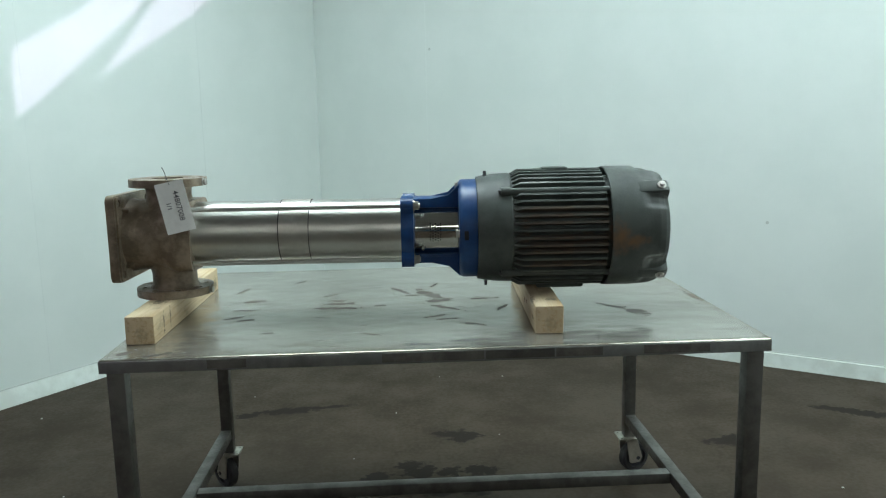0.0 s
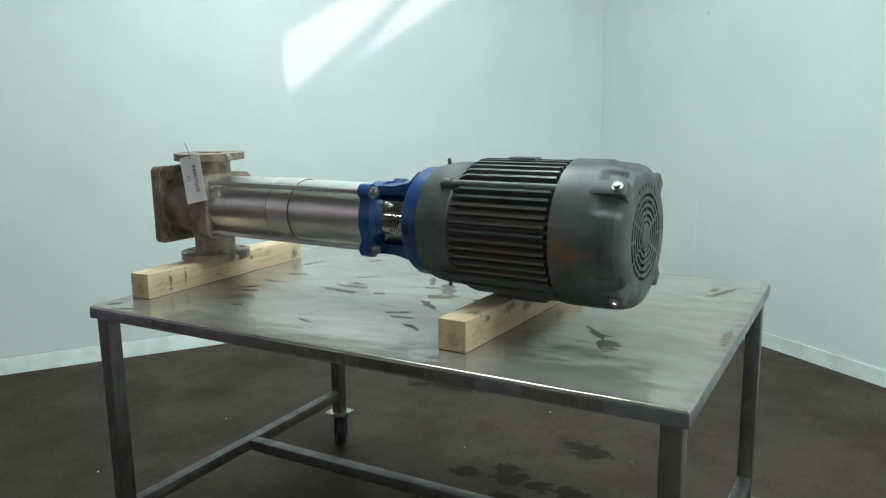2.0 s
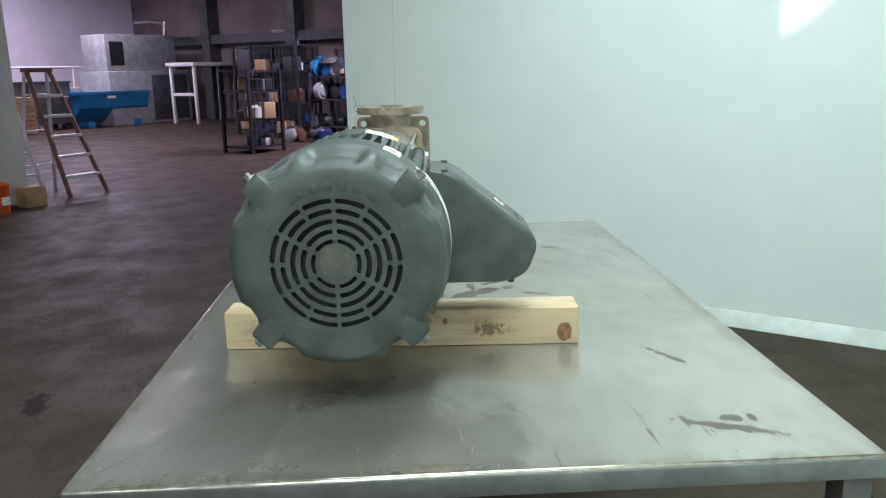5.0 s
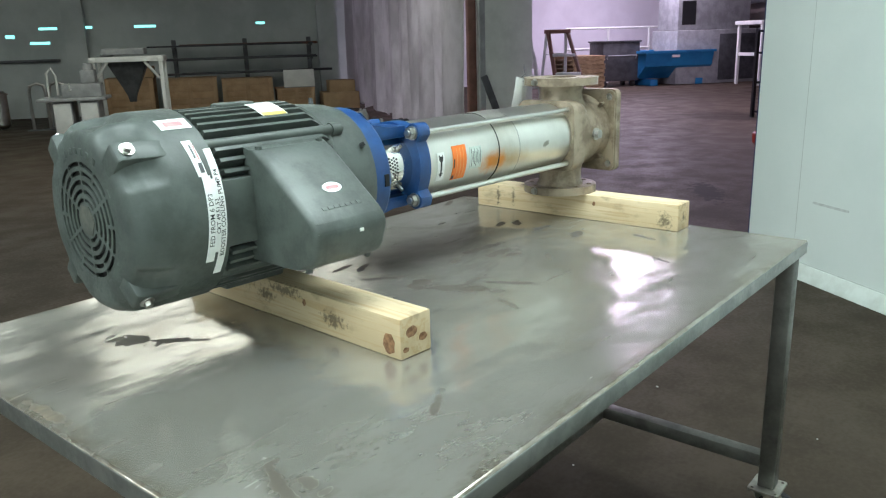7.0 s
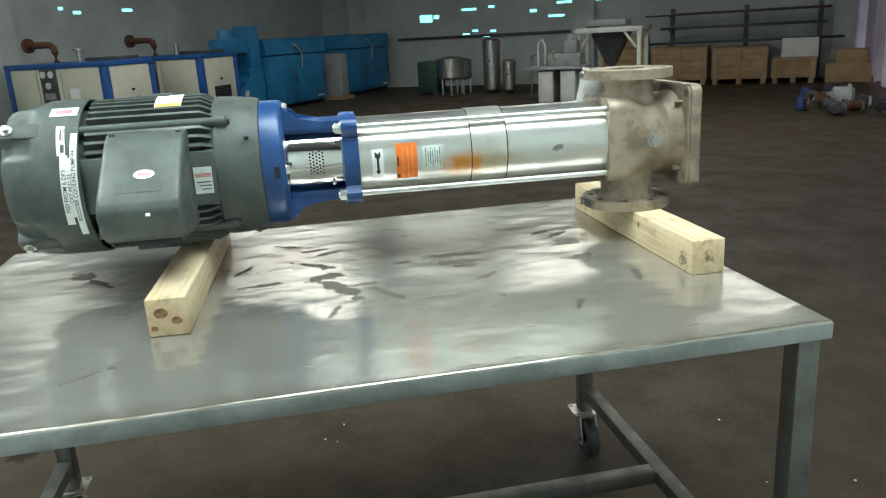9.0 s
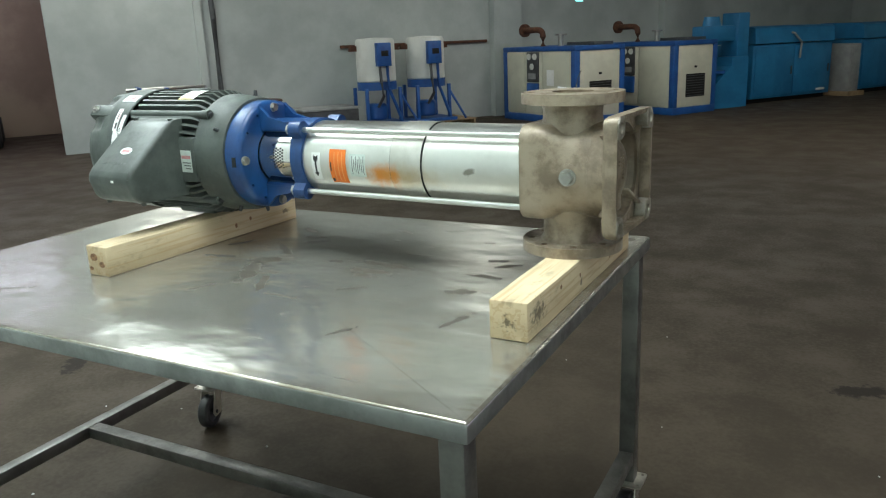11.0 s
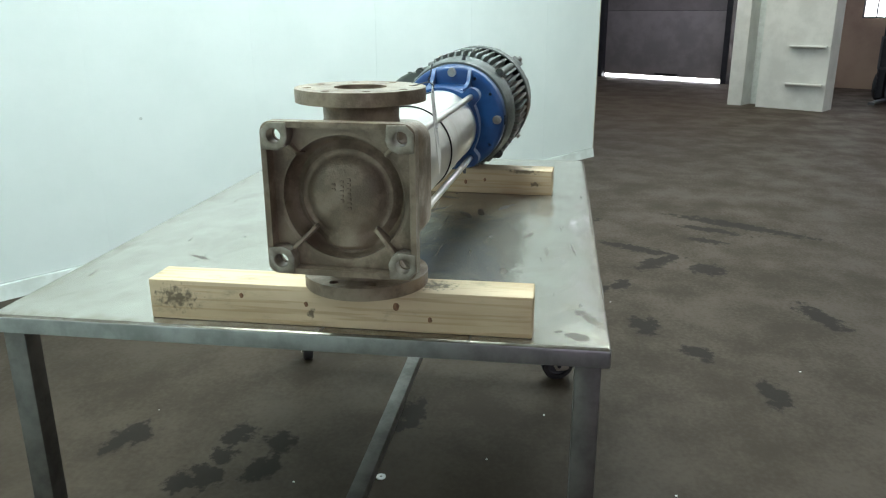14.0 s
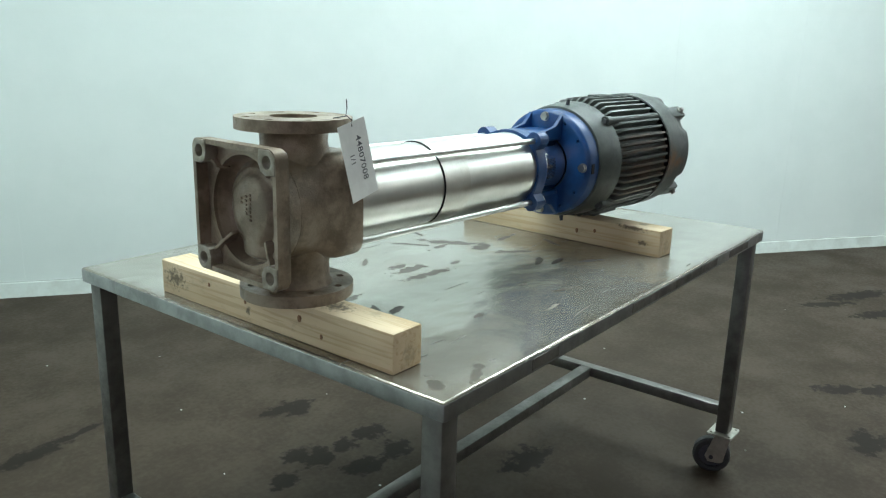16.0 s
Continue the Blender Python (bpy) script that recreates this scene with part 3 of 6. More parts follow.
def text_mesh(words, size, bend):
    """The words as a thin mesh; bend turns each flat (x, y) into a place."""
    cu = bpy.data.curves.new("writing", "FONT")
    cu.offset = size * 0.008
    cu.body, cu.size, cu.align_x, cu.align_y, cu.resolution_u = words, size, "CENTER", "CENTER", 2
    ob = bpy.data.objects.new("writing", cu)
    scene.collection.objects.link(ob)
    dg = bpy.context.evaluated_depsgraph_get()
    dg.update()
    me = bpy.data.meshes.new_from_object(ob.evaluated_get(dg))
    bpy.data.objects.remove(ob)
    bpy.data.curves.remove(cu)
    for v in me.vertices:
        v.co = bend(v.co.x, v.co.y)
    me.materials.clear()
    me.materials.append(ink)
    return me


# ---------- floor, booth walls ----------
single("floor", box(-45, 45, -45, 45, -0.2, 0.0), concrete, Matrix.Identity(4), "dark stained concrete floor with oil marks", "floor", kind="structure")

WALL_H = 4.4
CORNER = Vector((-0.77, 4.563, 0))
W1 = Matrix.Translation(CORNER) @ pose(0, 0, 0, 0, 0, 180 + 55.1)     # x runs from the corner along the short wall
W2 = Matrix.Translation(CORNER) @ pose(0, 0, 0, 0, 0, -34.9)          # x runs from the corner along the long wall
L1, L2 = 6.06, 9.39
single("wall_west", box(-0.12, L1, -0.12, 0, 0, WALL_H), panel_white, W1, "white smooth insulated panel wall of the booth", "wall", kind="structure")
single("wall_north", box(0.002, L2, 0, 0.12, 0, WALL_H), panel_white, W2, "white smooth insulated panel wall of the booth", "wall", kind="structure")


def skirting(name, m, length, side, foot):
    prof = [(0, 0.0), (foot, 0.0), (foot - 0.004, 0.015), (0.014, 0.092), (0.010, 0.096), (0.0, 0.0965)]
    bm = bmesh.new()
    add_prism(bm, [(side * x, z) for x, z in prof], length, Matrix(((0, 0, 1, 0), (1, 0, 0, 0), (0, 1, 0, 0), (0, 0, 0, 1))))
    single(name, bm, skirt_white, m, "white scuffed skirting along the booth wall", "skirting", kind="structure")


skirting("baseboard", W1, L1, 1, 0.06)
skirting("baseboard", W2, L2, -1, 0.03)
for m, length, side in ((W1, L1, 1), (W2, L2, -1)):
    y0, y1 = sorted((0.0, side * 0.004))
    # Grey strip paints the shadow gap at the caulk seam above the skirting.
    single("trim", box(0.03, length, y0, y1, 0.0975, 0.1035), seam_grey, m, "grey seam strip painted for the shadow gap above the skirting", "skirting seam", kind="structure")
for m, side, xs in ((W1, 1, (1.35, 2.75, 4.15, 5.57)), (W2, -1, (1.2, 2.4, 3.6, 4.8, 6.0, 7.2, 8.4))):
    for x in xs:
        y0, y1 = sorted((0.0, side * 0.0012))
        single("trim", box(x - 0.0022, x + 0.0022, y0, y1, 0.105, WALL_H), panel_white if x < 5.5 or side < 0 else seam_grey, m, "thin sealed joint between white wall panels", "panel joint", kind="structure")
# Thin dark blue strip over the short wall's end face.
single("trim", box(L1, L1 + 0.006, -0.125, 0.004, 0, WALL_H), navy, W1, "thin dark blue strip on the end of the booth wall", "wall end", kind="structure")
single("trim", box(L2, L2 + 0.012, -0.004, 0.125, 0, WALL_H), cream, W2, "cream edge strip at the end of the booth wall", "wall end", kind="structure")
scuff_mat = mat("grey_scuff", (0.56, 0.59, 0.57), (0.68, 0.72, 0.70), 30, (0.6, 0.8), 0, 0)
single("scuff_mark", prism(round_rect(0.16, 0.008, 0.006), 0.001, Matrix.Translation((5.27, 0.0012, 0.535)) @ ALONG_Y), scuff_mat, W1, "grey scuff mark on the white wall panel", "mark")
for x, z in ((1.24, 2.30), (3.91, 0.99)):
    single("screw_hole", prism(ring(0.011, 8), 0.001, Matrix.Translation((x, -0.0022, z)) @ ALONG_Y), seam_grey, W2, "small grey screw hole in the white panel", "mark")

# ---------- steel table ----------
TX0, TX1, TY0, TY1, TZ = -0.898, 1.092, -0.501, 0.835, 1.03
table = thing("work_table", pose(0, 0, 0), "large stainless steel work table on casters, stained top", "table")


def table_top():
    bm = bmesh.new()
    loop = round_rect((TX1 - TX0) / 2, (TY1 - TY0) / 2, 0.006, 2, (TX0 + TX1) / 2, (TY0 + TY1) / 2)
    add_prism(bm, loop, -0.04, Matrix.Translation((0, 0, TZ)))
    top = [e for e in bm.edges if all(abs(v.co.z - TZ) < 1e-5 for v in e.verts) and len(e.link_faces) == 2]
    bmesh.ops.bevel(bm, geom=top, offset=0.008, segments=3, affect="EDGES", profile=0.5)
    return bm


top_ob = part("tabletop", table_top(), steel_top, table, "worn stainless sheet with oil stains")
top_ob.data.materials.append(edge_steel)
for poly in top_ob.data.polygons:
    poly.material_index = 0 if poly.normal.z > 0.5 else 1
    poly.use_smooth = poly.normal.z < 0.995
for x0, x1, yy in ((-0.08, 0.22, TY0), (-0.587, -0.474, TY0), (0.435, 0.575, TY0), (0.70, 0.90, TY0), (0.225, 0.43, TY0)):
    part("edge_patch", box(x0, x1, yy - 0.0015, yy, TZ - 0.034, TZ - 0.008), edge_tape if x0 != 0.225 else steel_frame, table, "dull worn patch on the steel edge")
LW, IN = 0.052, 0.016
LEGS = [(TX0 + IN, TY0 + IN), (TX1 - IN - LW, TY0 + IN), (TX1 - IN - LW, TY1 - IN - LW), (TX0 + IN, TY1 - IN - LW)]
CAST_TURN = (271, 286, 200, 315)
leg_mesh = mesh_of("leg", box(0, LW, 0, LW, 0.183, TZ - 0.04, 0.004), steel_frame)
plate_mesh = mesh_of("caster_plate", add_prism(bmesh.new(), round_rect(0.055, 0.05, 0.008), 0.006, None, [ring(0.006, 8, sx * 0.042, sy * 0.037) for sx in (1, -1) for sy in (1, -1)]), zinc)
fork = bmesh.new()
for sy in (-1, 1):
    add_prism(fork, [(-0.03, 0.168), (0.03, 0.168), (0.012, 0.06), (0.0, 0.052), (-0.046, 0.052), (-0.06, 0.075)], 0.004, Matrix.Translation((0, sy * 0.032 - 0.002, 0)) @ ALONG_Y)
add_box(fork, -0.03, 0.03, -0.034, 0.034, 0.163, 0.170)
add_cyl(fork, (0, 0, 0.168), (0, 0, 0.178), 0.028)
fork_mesh = mesh_of("fork", fork, zinc)
WR = 0.074
tyre_mesh = mesh_of("tyre", lathe([(-0.024, 0.05), (-0.024, WR - 0.008), (-0.016, WR), (0.016, WR), (0.024, WR - 0.008), (0.024, 0.05)], "y", 36, (-0.035, 0, WR), True), rubber)
hub_mesh = mesh_of("hub", add_cyl(lathe([(-0.012, 0.016), (-0.012, 0.052), (0.012, 0.052), (0.012, 0.016)], "y", 30, (-0.035, 0, WR), True), (-0.035, -0.038, WR), (-0.035, 0.038, WR), 0.009, None, 10), hub_black)
for (lx, ly), turn in zip(LEGS, CAST_TURN):
    leg = part("leg", leg_mesh, None, table, "", pose(lx, ly, 0))
    ca = part("caster", plate_mesh, None, table, "zinc swivel caster with a black wheel", pose(lx + LW / 2, ly + LW / 2, 0.177))
    piv = pose(0, 0, -0.177, 0, 0, turn)
    part("fork", fork_mesh, None, ca, "", piv)
    part("tyre", tyre_mesh, None, ca, "", piv)
    part("hub", hub_mesh, None, ca, "", piv)
SZ0, SZ1 = 0.252, 0.297
ymid = (TY0 + TY1) / 2
for lx in (LEGS[0][0], LEGS[1][0]):
    part("stretcher", box(lx + 0.003, lx + LW - 0.003, TY0 + IN + LW, TY1 - IN - LW, SZ0, SZ1, 0.003), steel_frame, table)
part("stretcher", box(LEGS[0][0] + LW - 0.003, LEGS[1][0] + 0.003, ymid - 0.025, ymid + 0.025, SZ0, SZ1 - 0.001, 0.003), steel_frame, table)


# ---------- timber blocks ----------
def timber(length, seed):
    rnd = random.Random(seed)
    bm = box(-0.0445, 0.0445, -length / 2, length / 2, 0, 0.089)
    bmesh.ops.subdivide_edges(bm, edges=[e for e in bm.edges if abs(e.verts[0].co.y - e.verts[1].co.y) > 0.1], cuts=14, use_grid_fill=True)
    es = [e for e in bm.edges if len(e.link_faces) == 2 and e.calc_face_angle(0) > 0.5]
    bmesh.ops.bevel(bm, geom=es, offset=0.0045, segments=2, affect="EDGES", profile=0.5)
    for v in bm.verts:
        v.co.x += rnd.uniform(-0.0006, 0.0006)
    return bm


def block(x, y, turn, length, knots, label, seed, wood):
    t = thing("timber_block", pose(x, y, TZ, 0, 0, turn), label, "timber", "timber blocks under the pump")
    part("beam", timber(length, seed), wood, t)
    for side, a, z, r in knots:
        if side == "end+":
            m = pose(a, length / 2 + 0.0002, z, -90)
        elif side == "end-":
            m = pose(a, -length / 2 - 0.0002, z, 90)
        elif side == "+x":
            m = pose(0.0447, a, z, 0, 90)
        else:
            m = pose(-0.0447, a, z, 0, -90)
        rnd = random.Random(int(a * 1000) + 7)
        loop = [(r * (1 + rnd.uniform(-0.09, 0.09)) * math.cos(k / 14 * 2 * math.pi), 0.75 * r * (1 + rnd.uniform(-0.18, 0.18)) * math.sin(k / 14 * 2 * math.pi)) for k in range(14)]
        part("knot", prism(loop, 0.0008), pine_dark, t, "dark knot in the wood", m)


block(-0.822, 0.061, -0.3, 0.815, [("-x", 0.06, 0.05, 0.006), ("-x", 0.2, 0.062, 0.006), ("-x", -0.13, 0.055, 0.009), ("+x", 0.1, 0.06, 0.008), ("-x", -0.2, 0.03, 0.006)],
      "pale pine timber block under the pump's pipe flange", 3, pine)
block(0.460, 0.037, -2.9, 0.82, [("+x", 0.376, 0.030, 0.023), ("+x", 0.1, 0.06, 0.008), ("end+", 0.012, 0.055, 0.016), ("end+", -0.02, 0.035, 0.012), ("-x", -0.1, 0.04, 0.008), ("-x", -0.17, 0.05, 0.007), ("end+", 0.03, 0.02, 0.008)],
      "knotty pine timber block under the electric motor", 5, pine_knotty)


# ---------- multistage pump with its motor ----------
pump = thing("multistage_pump", pose(-0.95, 0.011, 1.326, 0, 0, -2.65), "stainless pump with blue bracket and green-grey motor on timber blocks", "pump")
PC = 0.142                                      # centre of the pipe flanges along the pump

# cast inlet and outlet body
body = bmesh.new()
add_lathe(body, [(0.013, 0.127), (0.016, 0.126), (0.03, 0.121), (0.15, 0.121), (0.175, 0.118), (0.225, 0.112), (0.225, 0.05), (0.062, 0.05), (0.062, 0.1185), (0.013, 0.1185)], "x", 64, (0, 0, 0), True)
cast = part("pump_body", body, casting, pump, "brown raw cast iron pump body")


def shoulder_bm():
    """The round body swelling into four corner bosses for the tie rods."""
    bm = bmesh.new()
    rows = []
    full = []
    for i in range(96):
        a = 2 * math.pi * i / 96
        lo, hi = 0.05, 0.2
        for step in range(30):          # where the ray leaves a square with rounded corners
            r = (lo + hi) / 2
            qy, qz = max(abs(r * math.cos(a)) - 0.079, 0), max(abs(r * math.sin(a)) - 0.079, 0)
            lo, hi = (r, hi) if math.hypot(qy, qz) < 0.040 else (lo, r)
        full.append((lo * math.cos(a), lo * math.sin(a)))
    for s, k in ((0.062, 0.0), (0.10, 0.08), (0.13, 0.25), (0.15, 0.50), (0.165, 0.80), (0.178, 0.97), (0.19, 1.0), (0.234, 1.0), (0.238, 0.96)):
        rows.append([bm.verts.new((s, y * k + (1 - k) * 0.1215 * y / math.hypot(y, z), z * k + (1 - k) * 0.1215 * z / math.hypot(y, z))) for y, z in full])
    n = len(full)
    for p, q in zip(rows, rows[1:]):
        for i in range(n):
            bm.faces.new((p[i], p[(i + 1) % n], q[(i + 1) % n], q[i]))
    bm.faces.new(rows[0])
    bm.faces.new(rows[-1])
    return bm


part("shoulder", shoulder_bm(), casting, cast, "", None, 50)
part("plug_boss", lathe([(0.10, 0.034), (0.120, 0.032), (0.1225, 0.026), (0.1225, 0.0)], "y", 32, (0.108, 0, -0.002)), casting, cast)
part("plug", add_prism(cyl((0.108, 0.118, -0.002), (0.108, 0.128, -0.002), 0.021), hexagon(0.0165), 0.014, Matrix.Translation((0.108, 0.127, -0.002)) @ ALONG_Y), bolt_steel, cast, "bright hexagonal plug")
# square foot: rim, lugs and hollow
H = 0.145
rim = bmesh.new()
add_prism(rim, round_rect(H, H, 0.02), 0.028, at_x(-0.019), [round_rect(H - 0.011, H - 0.011, 0.016)])
foot = part("square_foot", rim, casting, pump, "square cast foot with four lugs")
part("foot_web", prism(round_rect(H - 0.004, H - 0.004, 0.02), 0.006, at_x(0.010), [ring(0.1185, 64)] + [ring(0.013, 14, sy * 0.1185, sz * 0.1185) for sy in (1, -1) for sz in (1, -1)]), casting, foot)
lug = bmesh.new()
lug_loop = [(-0.025, 0.0245), (-0.027, -0.004), (-0.02, -0.02), (-0.004, -0.027), (0.0245, -0.025), (0.0245, 0.010), (0.010, 0.0245)]
add_prism(lug, lug_loop, 0.030, None, [ring(0.0135, 14)])
bmesh.ops.bevel(lug, geom=[e for e in lug.edges if len(e.link_faces) == 2 and e.calc_face_angle(0) > 1.2], offset=0.002, segments=2, affect="EDGES", profile=0.5)
lug_mesh = mesh_of("lug", lug, machined)
for k in range(4):
    c = Matrix.Rotation(radians(90 * k), 4, "X") @ Matrix.Translation((-0.0215, 0.1185, 0.1185)) @ ALONG_X
    part("lug", lug_mesh, None, foot, "bare metal corner lug with a bolt hole", c)
dome = lathe([(0.0094, 0.1275), (0.0096, 0.1235), (0.012, 0.1205), (0.022, 0.1175), (0.036, 0.1145), (0.045, 0.110), (0.049, 0.105), (0.047, 0.100), (0.042, 0.096), (0.039, 0.0925), (0.037, 0.089), (0.039, 0.085), (0.038, 0.080),
              (0.033, 0.075), (0.024, 0.069), (0.018, 0.058), (0.015, 0.04), (0.014, 0.0)], "x", 72)
bmesh.ops.delete(dome, geom=[f for f in dome.faces if len(f.verts) > 8], context="FACES_ONLY")
for v in dome.verts:        # the keyhole swelling below the dome
    r = math.hypot(v.co.y, v.co.z)
    a = math.degrees(math.atan2(-v.co.y, -v.co.z))
    if 0.05 < r < 0.12:
        w = math.exp(-(a / 27) ** 4) * min(1.0, max(0.0, (0.113 - r) / 0.010))
        v.co.x += (0.020 - v.co.x) * w
part("inner_dome", dome, casting, foot, "", None, 50)
for a, r0, r1 in ((45, 0.112, 0.140), (135, 0.112, 0.140), (225, 0.080, 0.140), (315, 0.080, 0.140)):
    rb = bmesh.new()
    add_prism(rb, [(0.03, r0), (0.012, r0 + 0.003), (-0.001, r1 - 0.02), (-0.006, r1), (0.04, r1)], 0.008, Matrix.Translation((0, -0.004, 0)) @ ALONG_Y)
    bmesh.ops.bevel(rb, geom=list(rb.edges), offset=0.002, segments=2, affect="EDGES", profile=0.5)
    bmesh.ops.transform(rb, matrix=Matrix.Rotation(radians(a), 4, "X") @ Matrix.Rotation(radians(-90), 4, "X"), verts=rb.verts)
    part("inner_rib", rb, casting, foot)
rnd_mark = random.Random(4)
for y, n, z_top in ((0.020, 2, 0.024), (0.004, 5, 0.030), (-0.010, 7, 0.034)):
    for k in range(n):
        h = rnd_mark.uniform(0.0022, 0.0032)
        part("cast_mark", box(0.0115, 0.0165, y - 0.0035, y + 0.0035, z_top - 0.009 * k - h, z_top - 0.009 * k + h, 0.0006), casting, foot)

# pipe flanges, one up and one down
holes = [ring(0.0095, 10, 0.104 * math.cos(radians(22.5 + 45 * k)), 0.104 * math.sin(radians(22.5 + 45 * k))) for k in range(8)]
for sz, z_face, lab in ((1, 0.193, "round cast pipe flange facing up"), (-1, -0.207, "round cast pipe flange resting on timber")):
    z0 = z_face - sz * 0.026
    fl = part("pipe_flange", prism(ring(0.128, 56), 0.026 * sz, Matrix.Translation((PC, 0, z0)), [ring(0.052, 40), *holes]), casting, pump, lab)
    neck = [(sz * 0.06, 0.098), (sz * 0.095, 0.088), (sz * 0.115, 0.078), (sz * 0.135, 0.074), (z0 - sz * 0.012, 0.075), (z0 + sz * 0.002, 0.084), (z0 + sz * 0.002, 0.052), (sz * 0.06, 0.052)]
    part("neck", lathe(neck, "z", 48, (PC, 0, 0), True), casting, fl)
    # A near-black plug paints the shade deep inside the pipe.
    part("bore", cyl((PC, 0, sz * 0.05), (PC, 0, sz * 0.075), 0.0525), dark, fl, "near-black plug painted for the shade in the pipe")
    part("plug", add_cyl(cyl((PC + 0.124, -0.02, z0 + sz * 0.013), (PC + 0.136, -0.022, z0 + sz * 0.013), 0.011, None, 6), (PC + 0.12, -0.02, z0 + sz * 0.013), (PC + 0.128, -0.021, z0 + sz * 0.013), 0.013, None, 12), bolt_steel, fl, "small bright plug")

# sleeve, band and tie rods
SR = 0.1085
part("sleeve", lathe([(0.228, SR), (0.234, SR + 0.001), (0.24, SR), (0.93, SR), (0.936, SR + 0.001), (0.942, SR), (0.942, 0.06), (0.228, 0.06)], "x", 96, (0, 0, 0), True), stainless, pump, "brushed stainless sleeve with an orange stain")
band = part("clamp_band", lathe([(0.532, SR - 0.002), (0.532, SR + 0.0035), (0.630, SR + 0.0035), (0.630, SR - 0.002)], "x", 96, (0, 0, 0), True), band_steel, pump, "wide stainless band round the sleeve")
# Near-black rings paint the shaded gap at each edge of the band.
part("gap_ring", lathe([(0.5285, SR - 0.002), (0.5285, SR + 0.0024), (0.5318, SR + 0.0030), (0.5318, SR - 0.002)], "x", 96, (0, 0, 0), True), dark, band, "near-black ring painted as the shaded gap by the band")
part("gap_ring", lathe([(0.6302, SR - 0.002), (0.6302, SR + 0.0020), (0.6322, SR + 0.0012), (0.6322, SR - 0.002)], "x", 96, (0, 0, 0), True), dark, band, "near-black ring painted as the shaded gap by the band")
for k in range(4):
    a = radians(45 + 90 * k)
    y, z = 0.1285 * math.cos(a), 0.1285 * math.sin(a)
    rod = part("tie_rod", cyl((0.225, y, z), (1.004, y, z), 0.0085, None, 16), rod_steel, pump, "bright steel tie rod")
    part("nut", prism(hexagon(0.0155), 0.014, Matrix.Translation((0, y, z)) @ at_x(0.986)), bolt_steel, rod)
    part("washer", cyl((0.9815, y, z), (0.9862, y, z), 0.019), bolt_steel, rod)

# labels on the sleeve
lab1 = part("arrow_label", curved_patch(0.876, 0.906, -28, 15, SR), paper, pump, "white label with a black arrow")
arrow = [(-0.03, 0.0), (-0.018, 0.008), (-0.018, 0.0032), (0.014, 0.0032), (0.02, 0.008), (0.034, 0.008), (0.028, 0.0), (0.034, -0.008), (0.02, -0.008), (0.014, -0.0032), (-0.018, -0.0032), (-0.018, -0.008)]
ar = prism(arrow, 0.0004)
bmesh.ops.triangulate(ar, faces=ar.faces)
bmesh.ops.subdivide_edges(ar, edges=ar.edges, cuts=5, use_grid_fill=True)
for v in ar.verts:
    a = radians(-6.5) + v.co.x / SR
    v.co = Vector((0.891 + v.co.y, (SR + 0.0014 + v.co.z) * math.cos(a), (SR + 0.0014 + v.co.z) * math.sin(a)))
part("arrow", ar, ink, lab1, "black arrow")
lab2 = part("orange_label", curved_patch(0.783, 0.841, -32, 21, SR), orange_label, pump, "orange warning label with fine print")
for s in (0.795, 0.808, 0.822):
    part("print_line", curved_patch(s, s + 0.0022, -28, 17, SR + 0.0012, 0, 0.0003), orange_print, lab2)
part("print_bar", curved_patch(0.834, 0.8385, -12, 2, SR + 0.0012, 0, 0.0003), ink, lab2)
part("print_bar", curved_patch(0.831, 0.8385, -30, -24, SR + 0.0012, 0, 0.0003), ink, lab2)
lab3 = part("data_label", curved_patch(0.715, 0.768, -19, 15, SR), silver_label, pump, "pale label with rows of fine print")
for k in range(7):
    s = 0.72 + 0.0065 * k
    part("print_line", curved_patch(s, s + 0.0018, -15 + 3 * (k % 3), 12 - 4 * (k % 2), SR + 0.0012, 0, 0.0003), dark_grey, lab3)

# blue motor bracket
brk = bmesh.new()
add_prism(brk, lobed(0.117, 0.1285, 0.026), 0.042, at_x(0.940), [ring(0.07, 40)])
bracket = part("motor_bracket", brk, blue_paint, pump, "blue enamelled cast motor bracket")
flange_bm = prism(ring(0.169, 72), 0.060, at_x(1.134), [ring(0.09, 48)] + [ring(0.005, 8, 0.147 * math.cos(radians(a)), 0.147 * math.sin(radians(a))) for a in (33, 147, 213, 327, 60, 120, 240, 300)])
front = [e for e in flange_bm.edges if all(v.co.x < 1.135 and math.hypot(v.co.y, v.co.z) > 0.16 for v in e.verts)]
bmesh.ops.bevel(flange_bm, geom=front, offset=0.016, segments=4, affect="EDGES", profile=0.5)
part("bracket_flange", flange_bm, blue_paint, bracket, "", None, 50)
for sz in (1, -1):
    am = bmesh.new()
    add_box(am, 0.975, 1.14, -0.062, 0.062, sz * 0.094 - 0.016, sz * 0.094 + 0.016, 0.006)
    part("arm", am, blue_paint, bracket)
    for y in (-0.058, 0.058):
        g = prism([(0.985, sz * 0.088), (1.137, sz * 0.088), (1.137, sz * 0.157), (1.10, sz * 0.122), (1.04, sz * 0.109), (0.985, sz * 0.109)], 0.011, Matrix.Translation((0, y - 0.0055, 0)) @ ALONG_Y)
        part("gusset", g, blue_paint, bracket)
for sy in (1, -1):
    # No slot is cut: a near-black block paints its shade on the rim.
    part("rim_slot", box(1.150, 1.164, sy * 0.1695 - 0.002, sy * 0.1695 + 0.002, -0.018, 0.012), dark, bracket, "near-black block painted as a shaded slot in the rim")
